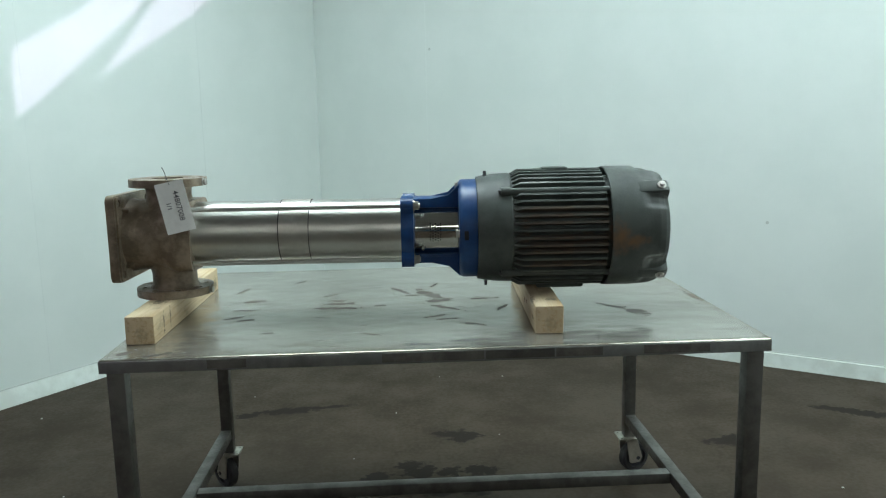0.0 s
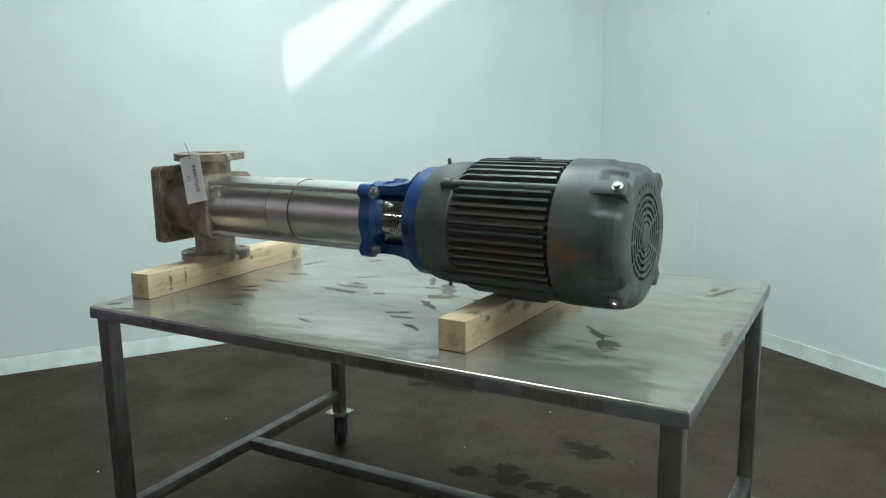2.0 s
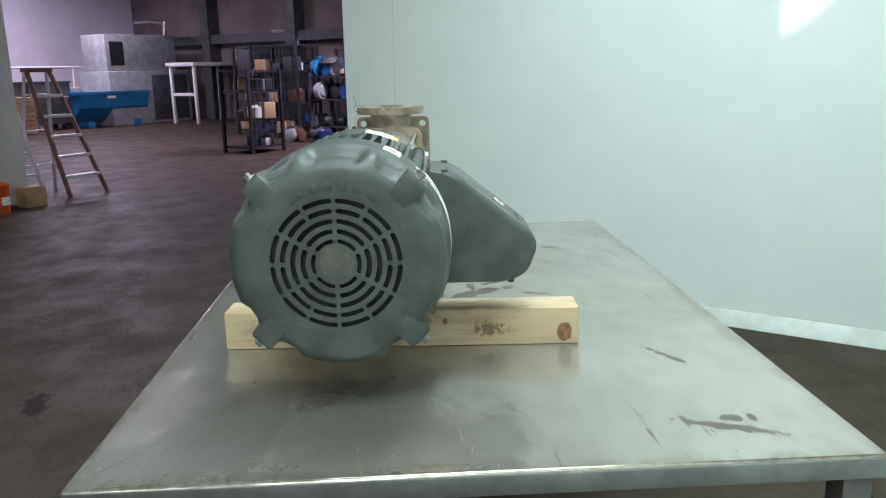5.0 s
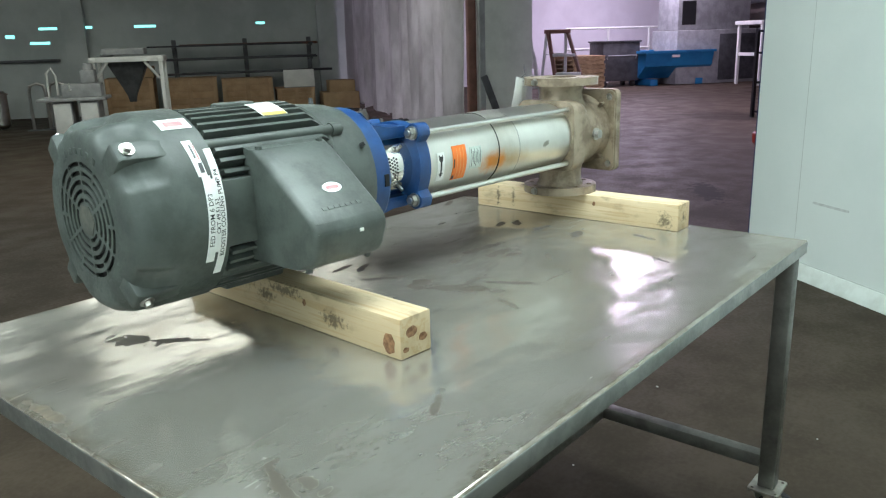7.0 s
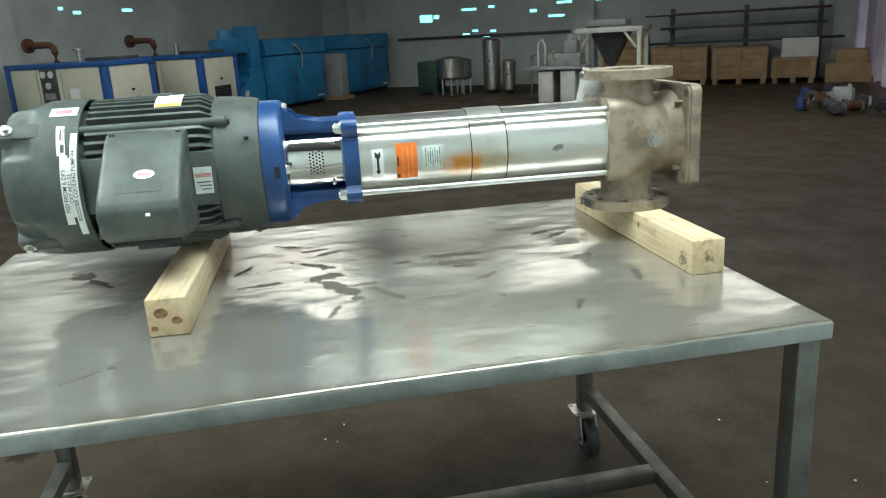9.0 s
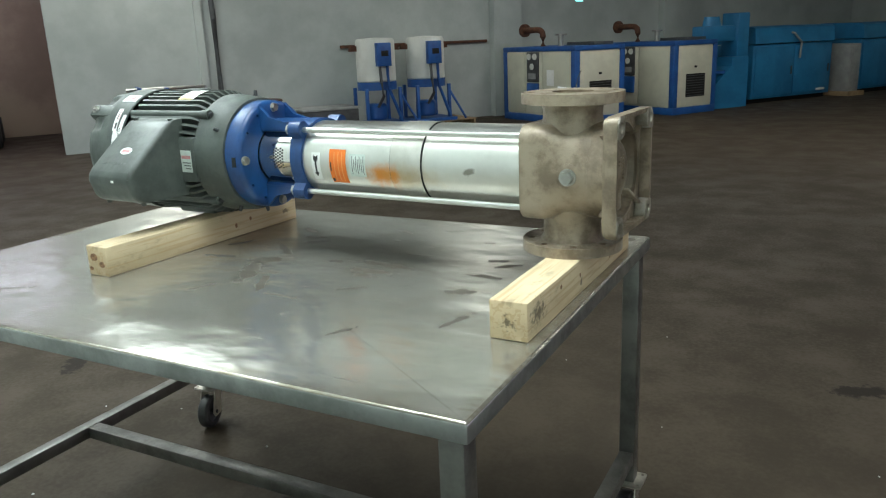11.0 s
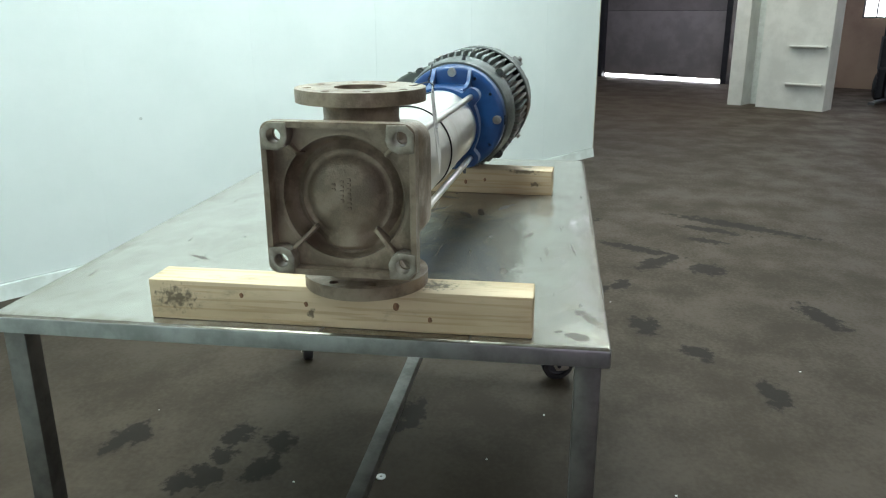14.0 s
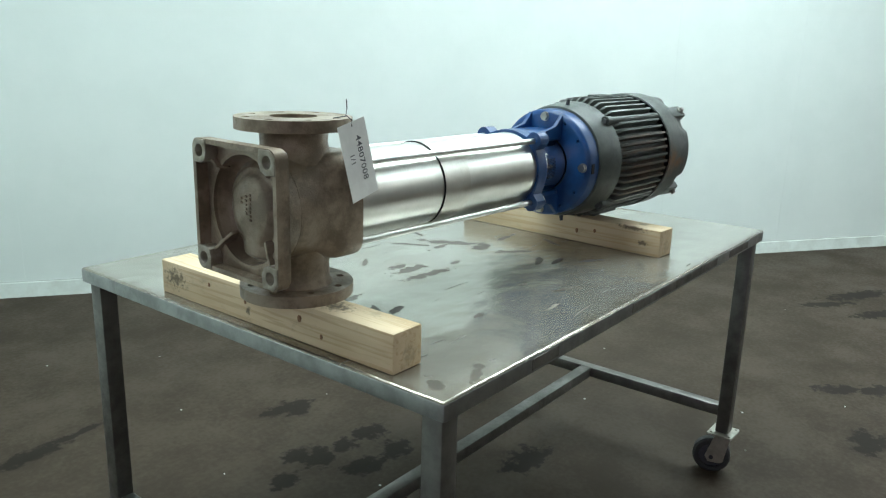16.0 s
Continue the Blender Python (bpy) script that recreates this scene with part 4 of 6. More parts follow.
for k in range(4):
    a = radians(90 * k)
    y, z = 0.147 * math.cos(a), 0.147 * math.sin(a)
    part("bolt", add_cyl(prism(hexagon(0.0125), 0.009, Matrix.Translation((0, y, z)) @ at_x(1.1235)), (1.132, y, z), (1.1345, y, z), 0.0145), bolt_steel, bracket, "bright hexagonal bolt")
guard = part("coupling_guard", lathe([(0.978, 0.082), (0.978, 0.0855), (0.99, 0.0865), (1.05, 0.087), (1.132, 0.0865), (1.136, 0.082)], "x", 72, (0, 0, 0), True), mirror_steel, pump, "polished perforated coupling guard")
part("shaft", cyl((0.95, 0, 0), (1.19, 0, 0), 0.03), dark_grey, pump)
for sy in (0, 180):
    dots = bmesh.new()
    for i in range(5):
        for j in range(7):
            a = radians(sy - 18 + 6 * j + (3 if i % 2 else 0))
            s = 1.038 + 0.0085 * i
            add_cyl(dots, (s, 0.0860 * math.cos(a), 0.0860 * math.sin(a)), (s, 0.0880 * math.cos(a), 0.0880 * math.sin(a)), 0.0028, None, 6)
    # Solid near-black dots paint the shade of the guard's holes.
    part("perforation", dots, dark, guard, "near-black dots painted as shaded round holes")
    for z in (0.052, -0.055):
        c = math.cos(radians(sy))
        part("guard_screw", cyl((1.012, c * 0.066, z), (1.012, c * 0.074, z * 1.12), 0.005, None, 8), bolt_steel, guard)

# ---------- motor ----------
motor = part("motor", lathe([(1.194, 0.165), (1.196, 0.176), (1.215, 0.181), (1.26, 0.186), (1.305, 0.188), (1.315, 0.181), (1.33, 0.174), (1.655, 0.174), (1.655, 0.06), (1.194, 0.06)], "x", 80, (0, 0, 0), True), motor_paint, pump, "green-grey cast motor with cooling fins")
fin_bm = bmesh.new()
FO = 0.2005
outline = [(1.302, 0.172), (1.312, 0.186), (1.338, FO), (1.615, FO), (1.617, 0.172)]
fv = [[fin_bm.verts.new((s, sgn * (0.0066 if r < 0.18 else 0.0040), r)) for s, r in outline] for sgn in (-1, 1)]
fin_bm.faces.new(fv[0])
fin_bm.faces.new(fv[1][::-1])
for i in range(5):
    j = (i + 1) % 5
    fin_bm.faces.new((fv[0][i], fv[0][j], fv[1][j], fv[1][i]))
fin_mesh = mesh_of("fin", fin_bm, motor_paint)
fin_rusty = fin_mesh.copy()
fin_rusty.materials.clear()
fin_rusty.materials.append(rusty_paint)
NF = 50
for k in range(NF):
    a = 360 * k / NF
    side_a = (a + 180) % 360 - 180
    # angle from the top, turning towards -y; the conduit box sits at +y
    if abs(side_a + 90) < 22 or min(abs((a % 90) - 45), 99) < 3.0:
        continue
    part("fin", fin_rusty if 64 < a < 126 and k % 4 else fin_mesh, None, motor, "", Matrix.Rotation(radians(a), 4, "X"))
for k in range(4):
    a = radians(45 + 90 * k)
    y, z = 0.1905 * math.cos(a), 0.1905 * math.sin(a)
    rb = cyl((1.285, y, z), (1.65, y, z), 0.0125, None, 14)
    add_cyl(rb, (1.272, y, z), (1.30, y, z), 0.0155, None, 14)
    rib = part("through_bolt_rib", rb, motor_paint, motor)
    part("bolt", cyl((1.264, y, z), (1.274, y, z), 0.009, None, 6), dark_grey, rib)
part("foot_pad", box(1.40, 1.56, -0.05, 0.05, -0.207, -0.165, 0.006), motor_paint, motor)
part("lifting_pad", box(1.42, 1.51, -0.025, 0.025, 0.17, 0.206, 0.006), motor_paint, motor)
part("side_plate", box(1.305, 1.645, 0.13, 0.189, -0.07, 0.07, 0.008), motor_paint, motor)
for a in (97, 262, 30, -60):
    part("grease_plug", cyl((1.225, 0.178 * math.cos(radians(a)), 0.178 * math.sin(radians(a))), (1.225, 0.199 * math.cos(radians(a)), 0.199 * math.sin(radians(a))), 0.007, 0.005, 8), dark_grey, motor)
# fan cover with its grille
CR = 0.205
DOME_S = (1.627, 1.629, 1.66, 1.70, 1.752, 1.782, 1.802, 1.815, 1.8215, 1.8240, 1.8245)
DOME_R = (CR - 0.004, CR, CR, CR, CR - 0.001, CR - 0.004, CR - 0.011, CR - 0.022, CR - 0.037, CR - 0.060, 0.128)
prof = [(DOME_S[0], DOME_R[0])]
for k in range(len(DOME_S) - 1):
    n = 6 if 3 <= k <= 6 else 2
    prof += [(DOME_S[k] + (DOME_S[k + 1] - DOME_S[k]) * i / n, DOME_R[k] + (DOME_R[k + 1] - DOME_R[k]) * i / n) for i in range(1, n + 1)]
prof += [(1.819, 0.128), (1.815, CR - 0.075), (1.78, CR - 0.045), (1.70, CR - 0.035)]
cover_bm = lathe(prof, "x", 192, (0, 0, 0), True)


def edge(x, half, soft):
    return min(1.0, max(0.0, (half - abs(x)) / soft + 0.5))


for v in cover_bm.verts:        # pockets beside the lugs and a deep one on top
    s, r = v.co.x, math.hypot(v.co.y, v.co.z)
    if r < CR - 0.03 and s < 1.80 or s > 1.8215:
        continue
    a = math.degrees(math.atan2(v.co.z, v.co.y))
    w = 0.0
    for mid, half, s_mid, s_half, deep in [(90, 15, 1.775, 0.034, 0.020)] + [(L + q, 6, 1.780, 0.036, 0.010) for L in (45, 135, 225, 315) for q in (-14, 14)]:
        d = (a - mid + 180) % 360 - 180
        w = max(w, deep * edge(d, half, 5.0) * edge(s - s_mid, s_half, 0.022))
    v.co.y -= w * math.cos(radians(a))
    v.co.z -= w * math.sin(radians(a))
cover = part("fan_cover", cover_bm, motor_paint, motor, "smooth pressed fan cover, rusty at its rim", None, 60)
slots = []
RINGS = ((0.0376, 0.0456, 6), (0.0543, 0.0637, 6), (0.0724, 0.0818, 6), (0.0905, 0.0999, 12), (0.1086, 0.1180, 12))
for r0, r1, n in RINGS:
    for k in range(n):
        gap = 0.0048 / r0
        k0 = k + (0.5 if n == 6 else 0.0)
        a0, a1 = 2 * math.pi * k0 / n + gap, 2 * math.pi * (k0 + 1) / n - gap
        seg = 7
        lp = [(r0 * math.cos(a0 + (a1 - a0) * i / seg), r0 * math.sin(a0 + (a1 - a0) * i / seg)) for i in range(seg + 1)]
        b0 = 0.0028 / r1
        lp += [((r0 + r1) / 2 * math.cos(a1 + b0), (r0 + r1) / 2 * math.sin(a1 + b0))]
        lp += [(r1 * math.cos(a1 - (a1 - a0) * i / seg), r1 * math.sin(a1 - (a1 - a0) * i / seg)) for i in range(seg + 1)]
        lp += [((r0 + r1) / 2 * math.cos(a0 - b0), (r0 + r1) / 2 * math.sin(a0 - b0))]
        slots.append(lp)
part("grille", prism(ring(0.1295, 72), 0.004, at_x(1.8205), slots), motor_paint, cover, "round slotted air grille")
part("grille_hub", prism(hexagon(0.034), 0.0015, at_x(1.8243)), dusty, cover, "dusty hub plate")
# Near-black lining: the shade inside the cover is put into its colour.
part("cover_shade", lathe([(1.775, 0.0), (1.775, 0.124), (1.817, 0.127)], "x", 40), dark, cover, "near-black lining painted for the shade behind the grille")
for k in range(4):
    a = 45 + 90 * k
    R = Matrix.Rotation(radians(a), 4, "X")
    ear = bmesh.new()
    pr = [(1.690, 0.199), (1.735, 0.2065), (1.775, 0.209), (1.812, 0.210), (1.820, 0.205), (1.8235, 0.150), (1.80, 0.145)]
    add_prism(ear, pr, 0.046, Matrix.Translation((0, -0.023, 0)) @ ALONG_Y)
    bmesh.ops.bevel(ear, geom=[e for e in ear.edges], offset=0.006, segments=2, affect="EDGES", profile=0.5)
    bmesh.ops.transform(ear, matrix=R, verts=ear.verts)
    part("lug", ear, motor_paint, cover)
    sc = cyl((1.795, 0, 0.204), (1.795, 0, 0.2125), 0.0145, None, 16)
    add_cyl(sc, (1.795, 0, 0.2125), (1.795, 0, 0.222), 0.0085, None, 6)
    bmesh.ops.transform(sc, matrix=R, verts=sc.verts)
    part("cover_screw", sc, bolt_steel, cover, "bright screw with a washer")
raised = bmesh.new()                        # raised lettering of the maker's name as plain bars
for k in range(6):
    a = radians(62 + 10.5 * k)
    add_box(raised, 1.815, 1.8262, -0.0065, 0.0065, 0.1325, 0.1465, 0.002, Matrix.Rotation(a - math.pi / 2, 4, "X"))
part("raised_mark", raised, motor_paint, cover)

# stickers on the cover
white_strip = [(1.657, 1.677, 24, 47, 0.004), (1.663, 1.681, -26, 24, -0.010), (1.650, 1.663, -20, 22, -0.006), (1.641, 1.657, -36, 40, -0.012)]
CRP = CR + 0.0004
strips = [part("sticker", curved_patch(s0, s1, a0, a1, CRP, sk, 0.0007 + 0.0003 * i), paper, cover, "white adhesive strip with small print") for i, (s0, s1, a0, a1, sk) in enumerate(white_strip)]


def round_cover(s_mid, a_mid, skew, lift):
    def bend(x, y):
        a = radians(a_mid) + x / CRP
        return Vector((s_mid + y + skew * x, (CRP + lift) * math.cos(a), (CRP + lift) * math.sin(a)))
    return bend


part("writing", text_mesh("FED FROM 6 DP3", 0.0145, round_cover(1.667, -1, -0.055, 0.0014)), None, strips[1])
part("writing", text_mesh("CKT 49,51,53", 0.0125, round_cover(1.6535, 1, -0.05, 0.0018)), None, strips[2])
part("writing", text_mesh("BOOSTER COOLING PUMP P4", 0.0135, round_cover(1.643, 2, -0.045, 0.0020)), None, strips[3])
part("print_bar", curved_patch(1.660, 1.669, 26, 32, CRP + 0.0008, 0, 0.0004), dark_grey, strips[0])
part("print_line", curved_patch(1.661, 1.664, 34, 44, CRP + 0.0008, 0, 0.0004), pink_label, strips[0])
part("print_line", curved_patch(1.667, 1.671, 35, 44, CRP + 0.0008, 0, 0.0004), dark_grey, strips[0])
top_st = part("sticker", curved_patch(1.636, 1.702, 57, 67, CRP, 0, 0.0008), paper, cover, "white sticker with pink print")
part("print_bar", curved_patch(1.650, 1.690, 59.5, 64, CRP + 0.0008, 0, 0.0004), pink_label, top_st)
fin_label = part("fin_label", curved_patch(1.385, 1.452, 62, 84, FO + 0.0006, 0.0, 0.001), paper, motor, "white and yellow label across the fins")
part("yellow_edge", curved_patch(1.387, 1.450, 62, 66, FO + 0.0016, 0.0, 0.0004), yellow_label, fin_label)
bell_label = part("rating_plate", box(1.317, 1.362, 0.1892, 0.1902, -0.038, 0.030), silver_label, motor, "small white rating sticker")
part("print_bar", box(1.320, 1.359, 0.1902, 0.1906, 0.004, 0.014), pink_label, bell_label)
for k in range(3):
    part("print_line", box(1.321, 1.357 - 0.006 * k, 0.1902, 0.1906, -0.010 - 0.009 * k, -0.007 - 0.009 * k), dark_grey, bell_label)

# conduit box
cb = prism([(0.165, 0.126), (0.200, 0.124), (0.228, 0.111), (0.371, -0.002), (0.387, -0.020), (0.391, -0.040), (0.374, -0.090), (0.354, -0.107), (0.32, -0.114), (0.165, -0.114)], 0.190, at_x(1.366))
bmesh.ops.bevel(cb, geom=[e for e in cb.edges if e.calc_face_angle(0) > 0.15 and all(v.co.y > 0.17 for v in e.verts)], offset=0.013, segments=4, affect="EDGES", profile=0.5)
cbox = part("conduit_box", cb, motor_paint, motor, "bevelled metal terminal box", None, 40)
nrm_y, nrm_z = 0.620, 0.785
oval = prism([(0.024 * math.cos(i / 24 * 2 * math.pi), 0.014 * math.sin(i / 24 * 2 * math.pi)) for i in range(24)], 0.001)
tilt = Matrix.Translation((1.452, 0.316, 0.0421)) @ Euler((math.atan2(-nrm_y, nrm_z), 0, 0)).to_matrix().to_4x4()
st = part("oval_sticker", oval, paper, cbox, "small oval white and red sticker", tilt)
part("print_bar", box(-0.016, 0.016, -0.004, 0.005, 0.001, 0.0016), pink_label, st)
rm = bmesh.new()
for k in range(7):
    add_box(rm, -0.05 + 0.015 * k, -0.04 + 0.015 * k, -0.004, 0.004, -0.001, 0.0004)
part("raised_mark", rm, motor_paint, cbox, "", Matrix.Translation((1.462, 0.356, 0.0108)) @ Euler((radians(-38.3), 0, 0)).to_matrix().to_4x4())
for s, y, z in ((1.382, 0.196, 0.124), (1.540, 0.196, 0.124), (1.382, 0.335, -0.112), (1.540, 0.335, -0.112)):
    part("box_screw", cyl((s, y, z - 0.006), (s, y, z + 0.004), 0.0075, None, 10), motor_paint, cbox)
part("dust_speck", box(1.436, 1.446, 0.386, 0.3915, -0.043, -0.036, 0.001), paper, cbox)

# ---------- paper tag on a wire ----------
tag = thing("paper_tag", pump.matrix_basis @ pose(0.188, -0.133, 0.188, -5, -12, 9), "white paper tag with handwritten number, wired to the pipe flange", "tag")
card = prism([(-0.046, 0.0), (0.046, 0.0), (0.046, -0.168), (-0.046, -0.168)], 0.0006, ALONG_Y)
part("card", card, paper, tag)
pencil = mat("pencil_grey", (0.10, 0.10, 0.11), (0.16, 0.16, 0.17), 90, (0.6, 0.7), 0, 0)
for words, size, x0, z0 in (("44807008", 0.025, 0.012, -0.082), ("1/1", 0.021, -0.018, -0.078)):
    words_me = text_mesh(words, size, lambda x, y: Vector((x0 + y, -0.0006, z0 - x)))
    words_me.materials.clear()
    words_me.materials.append(pencil)
    part("writing", words_me, None, tag, "grey handwriting")
part("wire", tube_path([(0.0, 0.0, -0.01), (0.0, -0.004, 0.004), (-0.004, 0.006, 0.016), (-0.003, 0.0, 0.03), (-0.006, -0.006, 0.05)], 0.0012, 6), dark_grey, tag, "thin dark tie wire")
part("wire", tube_path([(0.0, 0.002, -0.008), (-0.012, 0.03, -0.012), (-0.02, 0.05, -0.004), (-0.012, 0.035, 0.012), (-0.003, 0.004, 0.014)], 0.0012, 6), dark_grey, tag, "thin dark tie wire")


# ---------- hall shell ----------
def hall_wall(name, u0, u1, v0, v1, z1, material, label, z0=0.0):
    return single(name, box(u0, u1, v0, v1, z0, z1), material, hall(0, 0), label, "wall", kind="structure")


HZ = 6.0
hall_wall("wall_south", -20.5, 0.40, -12.9, -12.6, HZ, block_wall, "painted pale block wall of the hall")
hall_wall("wall_end", -20.5, -20.2, -12.6, 3.25, HZ, block_wall, "painted pale block wall at the end of the hall")
hall_wall("wall_side_bay", -25.3, -20.5, 2.95, 3.25, HZ, far_wall, "pale wall beside the aisle")
hall_wall("wall_far_aisle", -25.3, -25.0, 3.25, 18.0, HZ, far_wall, "pale wall at the far end of the aisle")
hall_wall("wall_aisle", -25.3, 14.0, 18.0, 18.3, HZ, brown_wall, "brown sheet wall behind the stored machines")
# This wall is never in view; it is added to close the room.
hall_wall("wall_close", 13.7, 14.0, -17.3, 18.0, HZ, block_wall, "unseen block wall added to close the hall")
hall_wall("wall_pier", 2.70, 3.84, -12.75, -12.3, HZ, off_white, "white painted wall pier between two openings")
hall_wall("wall_pier", 4.10, 4.36, -12.75, -12.3, HZ, off_white, "narrow white painted pier beside the loading bay")
hall_wall("wall_pier", 3.84, 4.10, -12.85, -12.70, HZ, seam_grey, "grey recess between two white piers")
hall_wall("wall_bay", -2.0, 6.1, -17.3, -17.0, HZ, bay_brown, "brown back wall of the loading bay")
hall_wall("wall_bay", 9.55, 13.7, -17.3, -16.2, HZ, brown_wall, "dark side wall of the loading bay")
hall_wall("wall_bay", -2.3, -2.0, -17.3, -12.9, HZ, bay_brown, "brown side wall of the loading bay")
hall_wall("wall_bay", 6.1, 9.55, -17.3, -16.3, HZ, brown_wall, "wall over the loading door", 3.2)
hall_wall("wall_bay", 6.105, 6.22, -17.0, -16.41, 3.2, brown_wall, "narrow return wall beside the loading door")
for z in (0.42, 1.05):
    single("ledge", box(2.75, 3.35, -12.30, -12.22, z, z + 0.03, 0.004), off_white, hall(0, 0), "white ledge on the painted pier", "ledge", kind="structure")
for u0, u1, d in ((-2.15, -2.02, 0.10), (-8.9, -8.2, 0.20), (-13.6, -13.0, 0.20)):
    single("pilaster", box(u0, u1, -12.6, -12.6 + d, 0, HZ), block_wall, hall(0, 0), "shallow painted pilaster on the block wall", "pilaster", kind="structure")
for v0, v1 in ((-11.5, -11.0), (-4.3, -3.8), (2.1, 2.6)):
    single("pilaster", box(-20.2, -19.95, v0, v1, 0, HZ), block_wall, hall(0, 0), "shallow painted pilaster on the block wall", "pilaster", kind="structure")
single("trim", box(-8.1, -4.75, -12.6, -12.53, 1.58, 1.64, 0.008), rust, hall(0, 0), "rusty beam along the block wall", "beam", kind="structure")
single("trim", box(-20.2, -20.1, -9.9, -4.5, 1.40, 1.47, 0.01), dark_grey, hall(0, 0), "dark rail along the block wall", "rail", kind="structure")
single("trim", box(-20.2, -20.1, -3.8, -2.3, 1.42, 1.48, 0.01), dark_grey, hall(0, 0), "dark rail along the block wall", "rail", kind="structure")

# panes with daylight behind them
for k, (v, z, w, h) in enumerate(((-8.95, 2.0, 0.41, 0.21), (-8.61, 2.03, 0.17, 0.11), (-7.55, 2.19, 0.46, 0.06), (-6.85, 2.23, 0.18, 0.06), (-5.59, 2.04, 0.2, 0.08), (-7.67, 1.47, 0.21, 0.1), (-7.38, 1.58, 0.17, 0.06), (-6.82, 1.55, 0.17, 0.06), (-7.03, 1.42, 0.2, 0.06), (-4.92, 1.87, 0.46, 0.06), (-4.69, 2.22, 0.43, 0.06), (-3.81, 2.23, 0.33, 0.06), (-2.36, 2.23, 0.53, 0.06), (0.59, 2.25, 0.23, 0.06))):
    single("window_1" if k == 0 else "window_pane", box(-20.2, -20.195, v - w / 2, v + w / 2, z - h / 2, z + h / 2), pane_light, hall(0, 0), "broken painted-over pane with daylight showing", "window pane", kind="structure")
for u, z, w in ((-12.0, 2.47, 0.3), (-10.6, 2.42, 0.2), (-10.2, 2.5, 0.12)):
    single("window_pane", box(u - w / 2, u + w / 2, -12.6, -12.595, z - 0.03, z + 0.03), pane_light, hall(0, 0), "broken painted-over pane with daylight showing", "window pane", kind="structure")

# unseen roof over the booth; slanting openings are added to cast the wall's sun patches
ALONG1 = Vector((-CU, -SU, 0))


def patch_opening(points):
    out = []
    for a, z in points:
        p = Vector((-0.67, 4.50, z)) + ALONG1 * a
        q = p + (-SUN_WAY) * ((HZ - z) / (-SUN_WAY.z))
        out.append((CU * q.x + SU * q.y, -SU * q.x + CU * q.y))
    return out


OPENING_A = patch_opening([(2.66, 1.96), (2.78, 1.90), (2.79, 2.31), (2.31, 2.58), (1.50, 3.2), (1.13, 3.2), (1.85, 2.62)])
OPENING_B = patch_opening([(2.22, 2.13), (1.78, 2.63), (1.25, 3.2), (0.75, 3.2), (1.32, 2.67)])
roof = bmesh.new()
add_prism(roof, [(-25.3, -17.3), (14.0, -17.3), (14.0, 18.3), (-25.3, 18.3)], 0.02, None, [OPENING_A, OPENING_B])
single("ceiling", roof, roof_bounce, hall(0, 0, HZ), "unseen pale roof with openings added for the sun patches", "ceiling", kind="structure")


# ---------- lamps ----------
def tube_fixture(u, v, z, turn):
    t = thing("strip_light", hall(u, v, z, turn), "long white strip light, unseen, assumed under the roof", "lamp", "strip lights under the roof")
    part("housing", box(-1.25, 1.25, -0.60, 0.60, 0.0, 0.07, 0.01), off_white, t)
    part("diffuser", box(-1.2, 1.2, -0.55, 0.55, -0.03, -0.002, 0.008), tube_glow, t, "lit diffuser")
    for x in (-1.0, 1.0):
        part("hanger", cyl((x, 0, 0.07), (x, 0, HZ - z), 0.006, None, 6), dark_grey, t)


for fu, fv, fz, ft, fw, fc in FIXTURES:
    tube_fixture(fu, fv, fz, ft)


# ---------- loading bay ----------
door = thing("door_1", hall(0, 0), "grey sectional loading door with daylight under it", "door", kind="structure")
for k in range(2):
    part("panel", box(6.25, 9.45, -16.35, -16.29, 0.09 + 1.56 * k, 0.09 + 1.56 * k + 1.552, 0.006), bay_door, door)
    for zz in (0.5, 1.02):
        part("crease", box(6.25, 9.45, -16.292, -16.288, 0.09 + 1.56 * k + zz, 0.10 + 1.56 * k + zz), bay_door, door)
# Unseen sheet added behind the door to block light through its joints.
part("light_stop", box(6.2, 9.5, -16.42, -16.36, 0.1, 3.2), dark, door)
part("seal", box(7.4, 8.0, -16.30, -16.27, 0.09, 0.16, 0.01), dark, door, "torn black seal")
for u in (6.10, 9.45):
    part("jamb", box(u, u + 0.14, -16.4, -16.15, 0, 3.2), black_paint, door)
part("daylight_gap", box(6.25, 9.45, -16.34, -16.33, 0.0, 0.085), daylight, door, "bright daylight in the gap")
for z in (0.06, 0.42, 0.98, 1.50, 2.02):
    part("daylight_gap", box(6.0, 6.10, -16.9, -16.85, z, z + (0.42 if z > 0.1 else 0.2)), daylight, door, "bright daylight beside the door")
win = thing("window_2", hall(0, 0), "tall window with bright sky behind its bars", "window", kind="structure")
part("pane", box(3.08, 3.56, -17.0, -16.985, 1.5, 1.95), daylight, win)
part("pane", box(3.08, 3.56, -17.0, -16.985, 2.0, 3.0), pane_light, win, "bluish upper pane")
for z in (1.48, 1.97, 2.2, 2.45, 2.7):
    part("bar", box(3.05, 3.6, -16.985, -16.96, z, z + 0.03), dark_grey, win)
for u in (3.05, 3.31, 3.57):
    part("bar", box(u, u + 0.03, -16.985, -16.955, 1.48, 3.0), dark_grey, win)
single("board_sheet", box(2.2, 3.0, -16.9, -16.86, 0, 1.45, 0.005), card_board, hall(0, 0), "brown board leaning on the bay wall", "board")


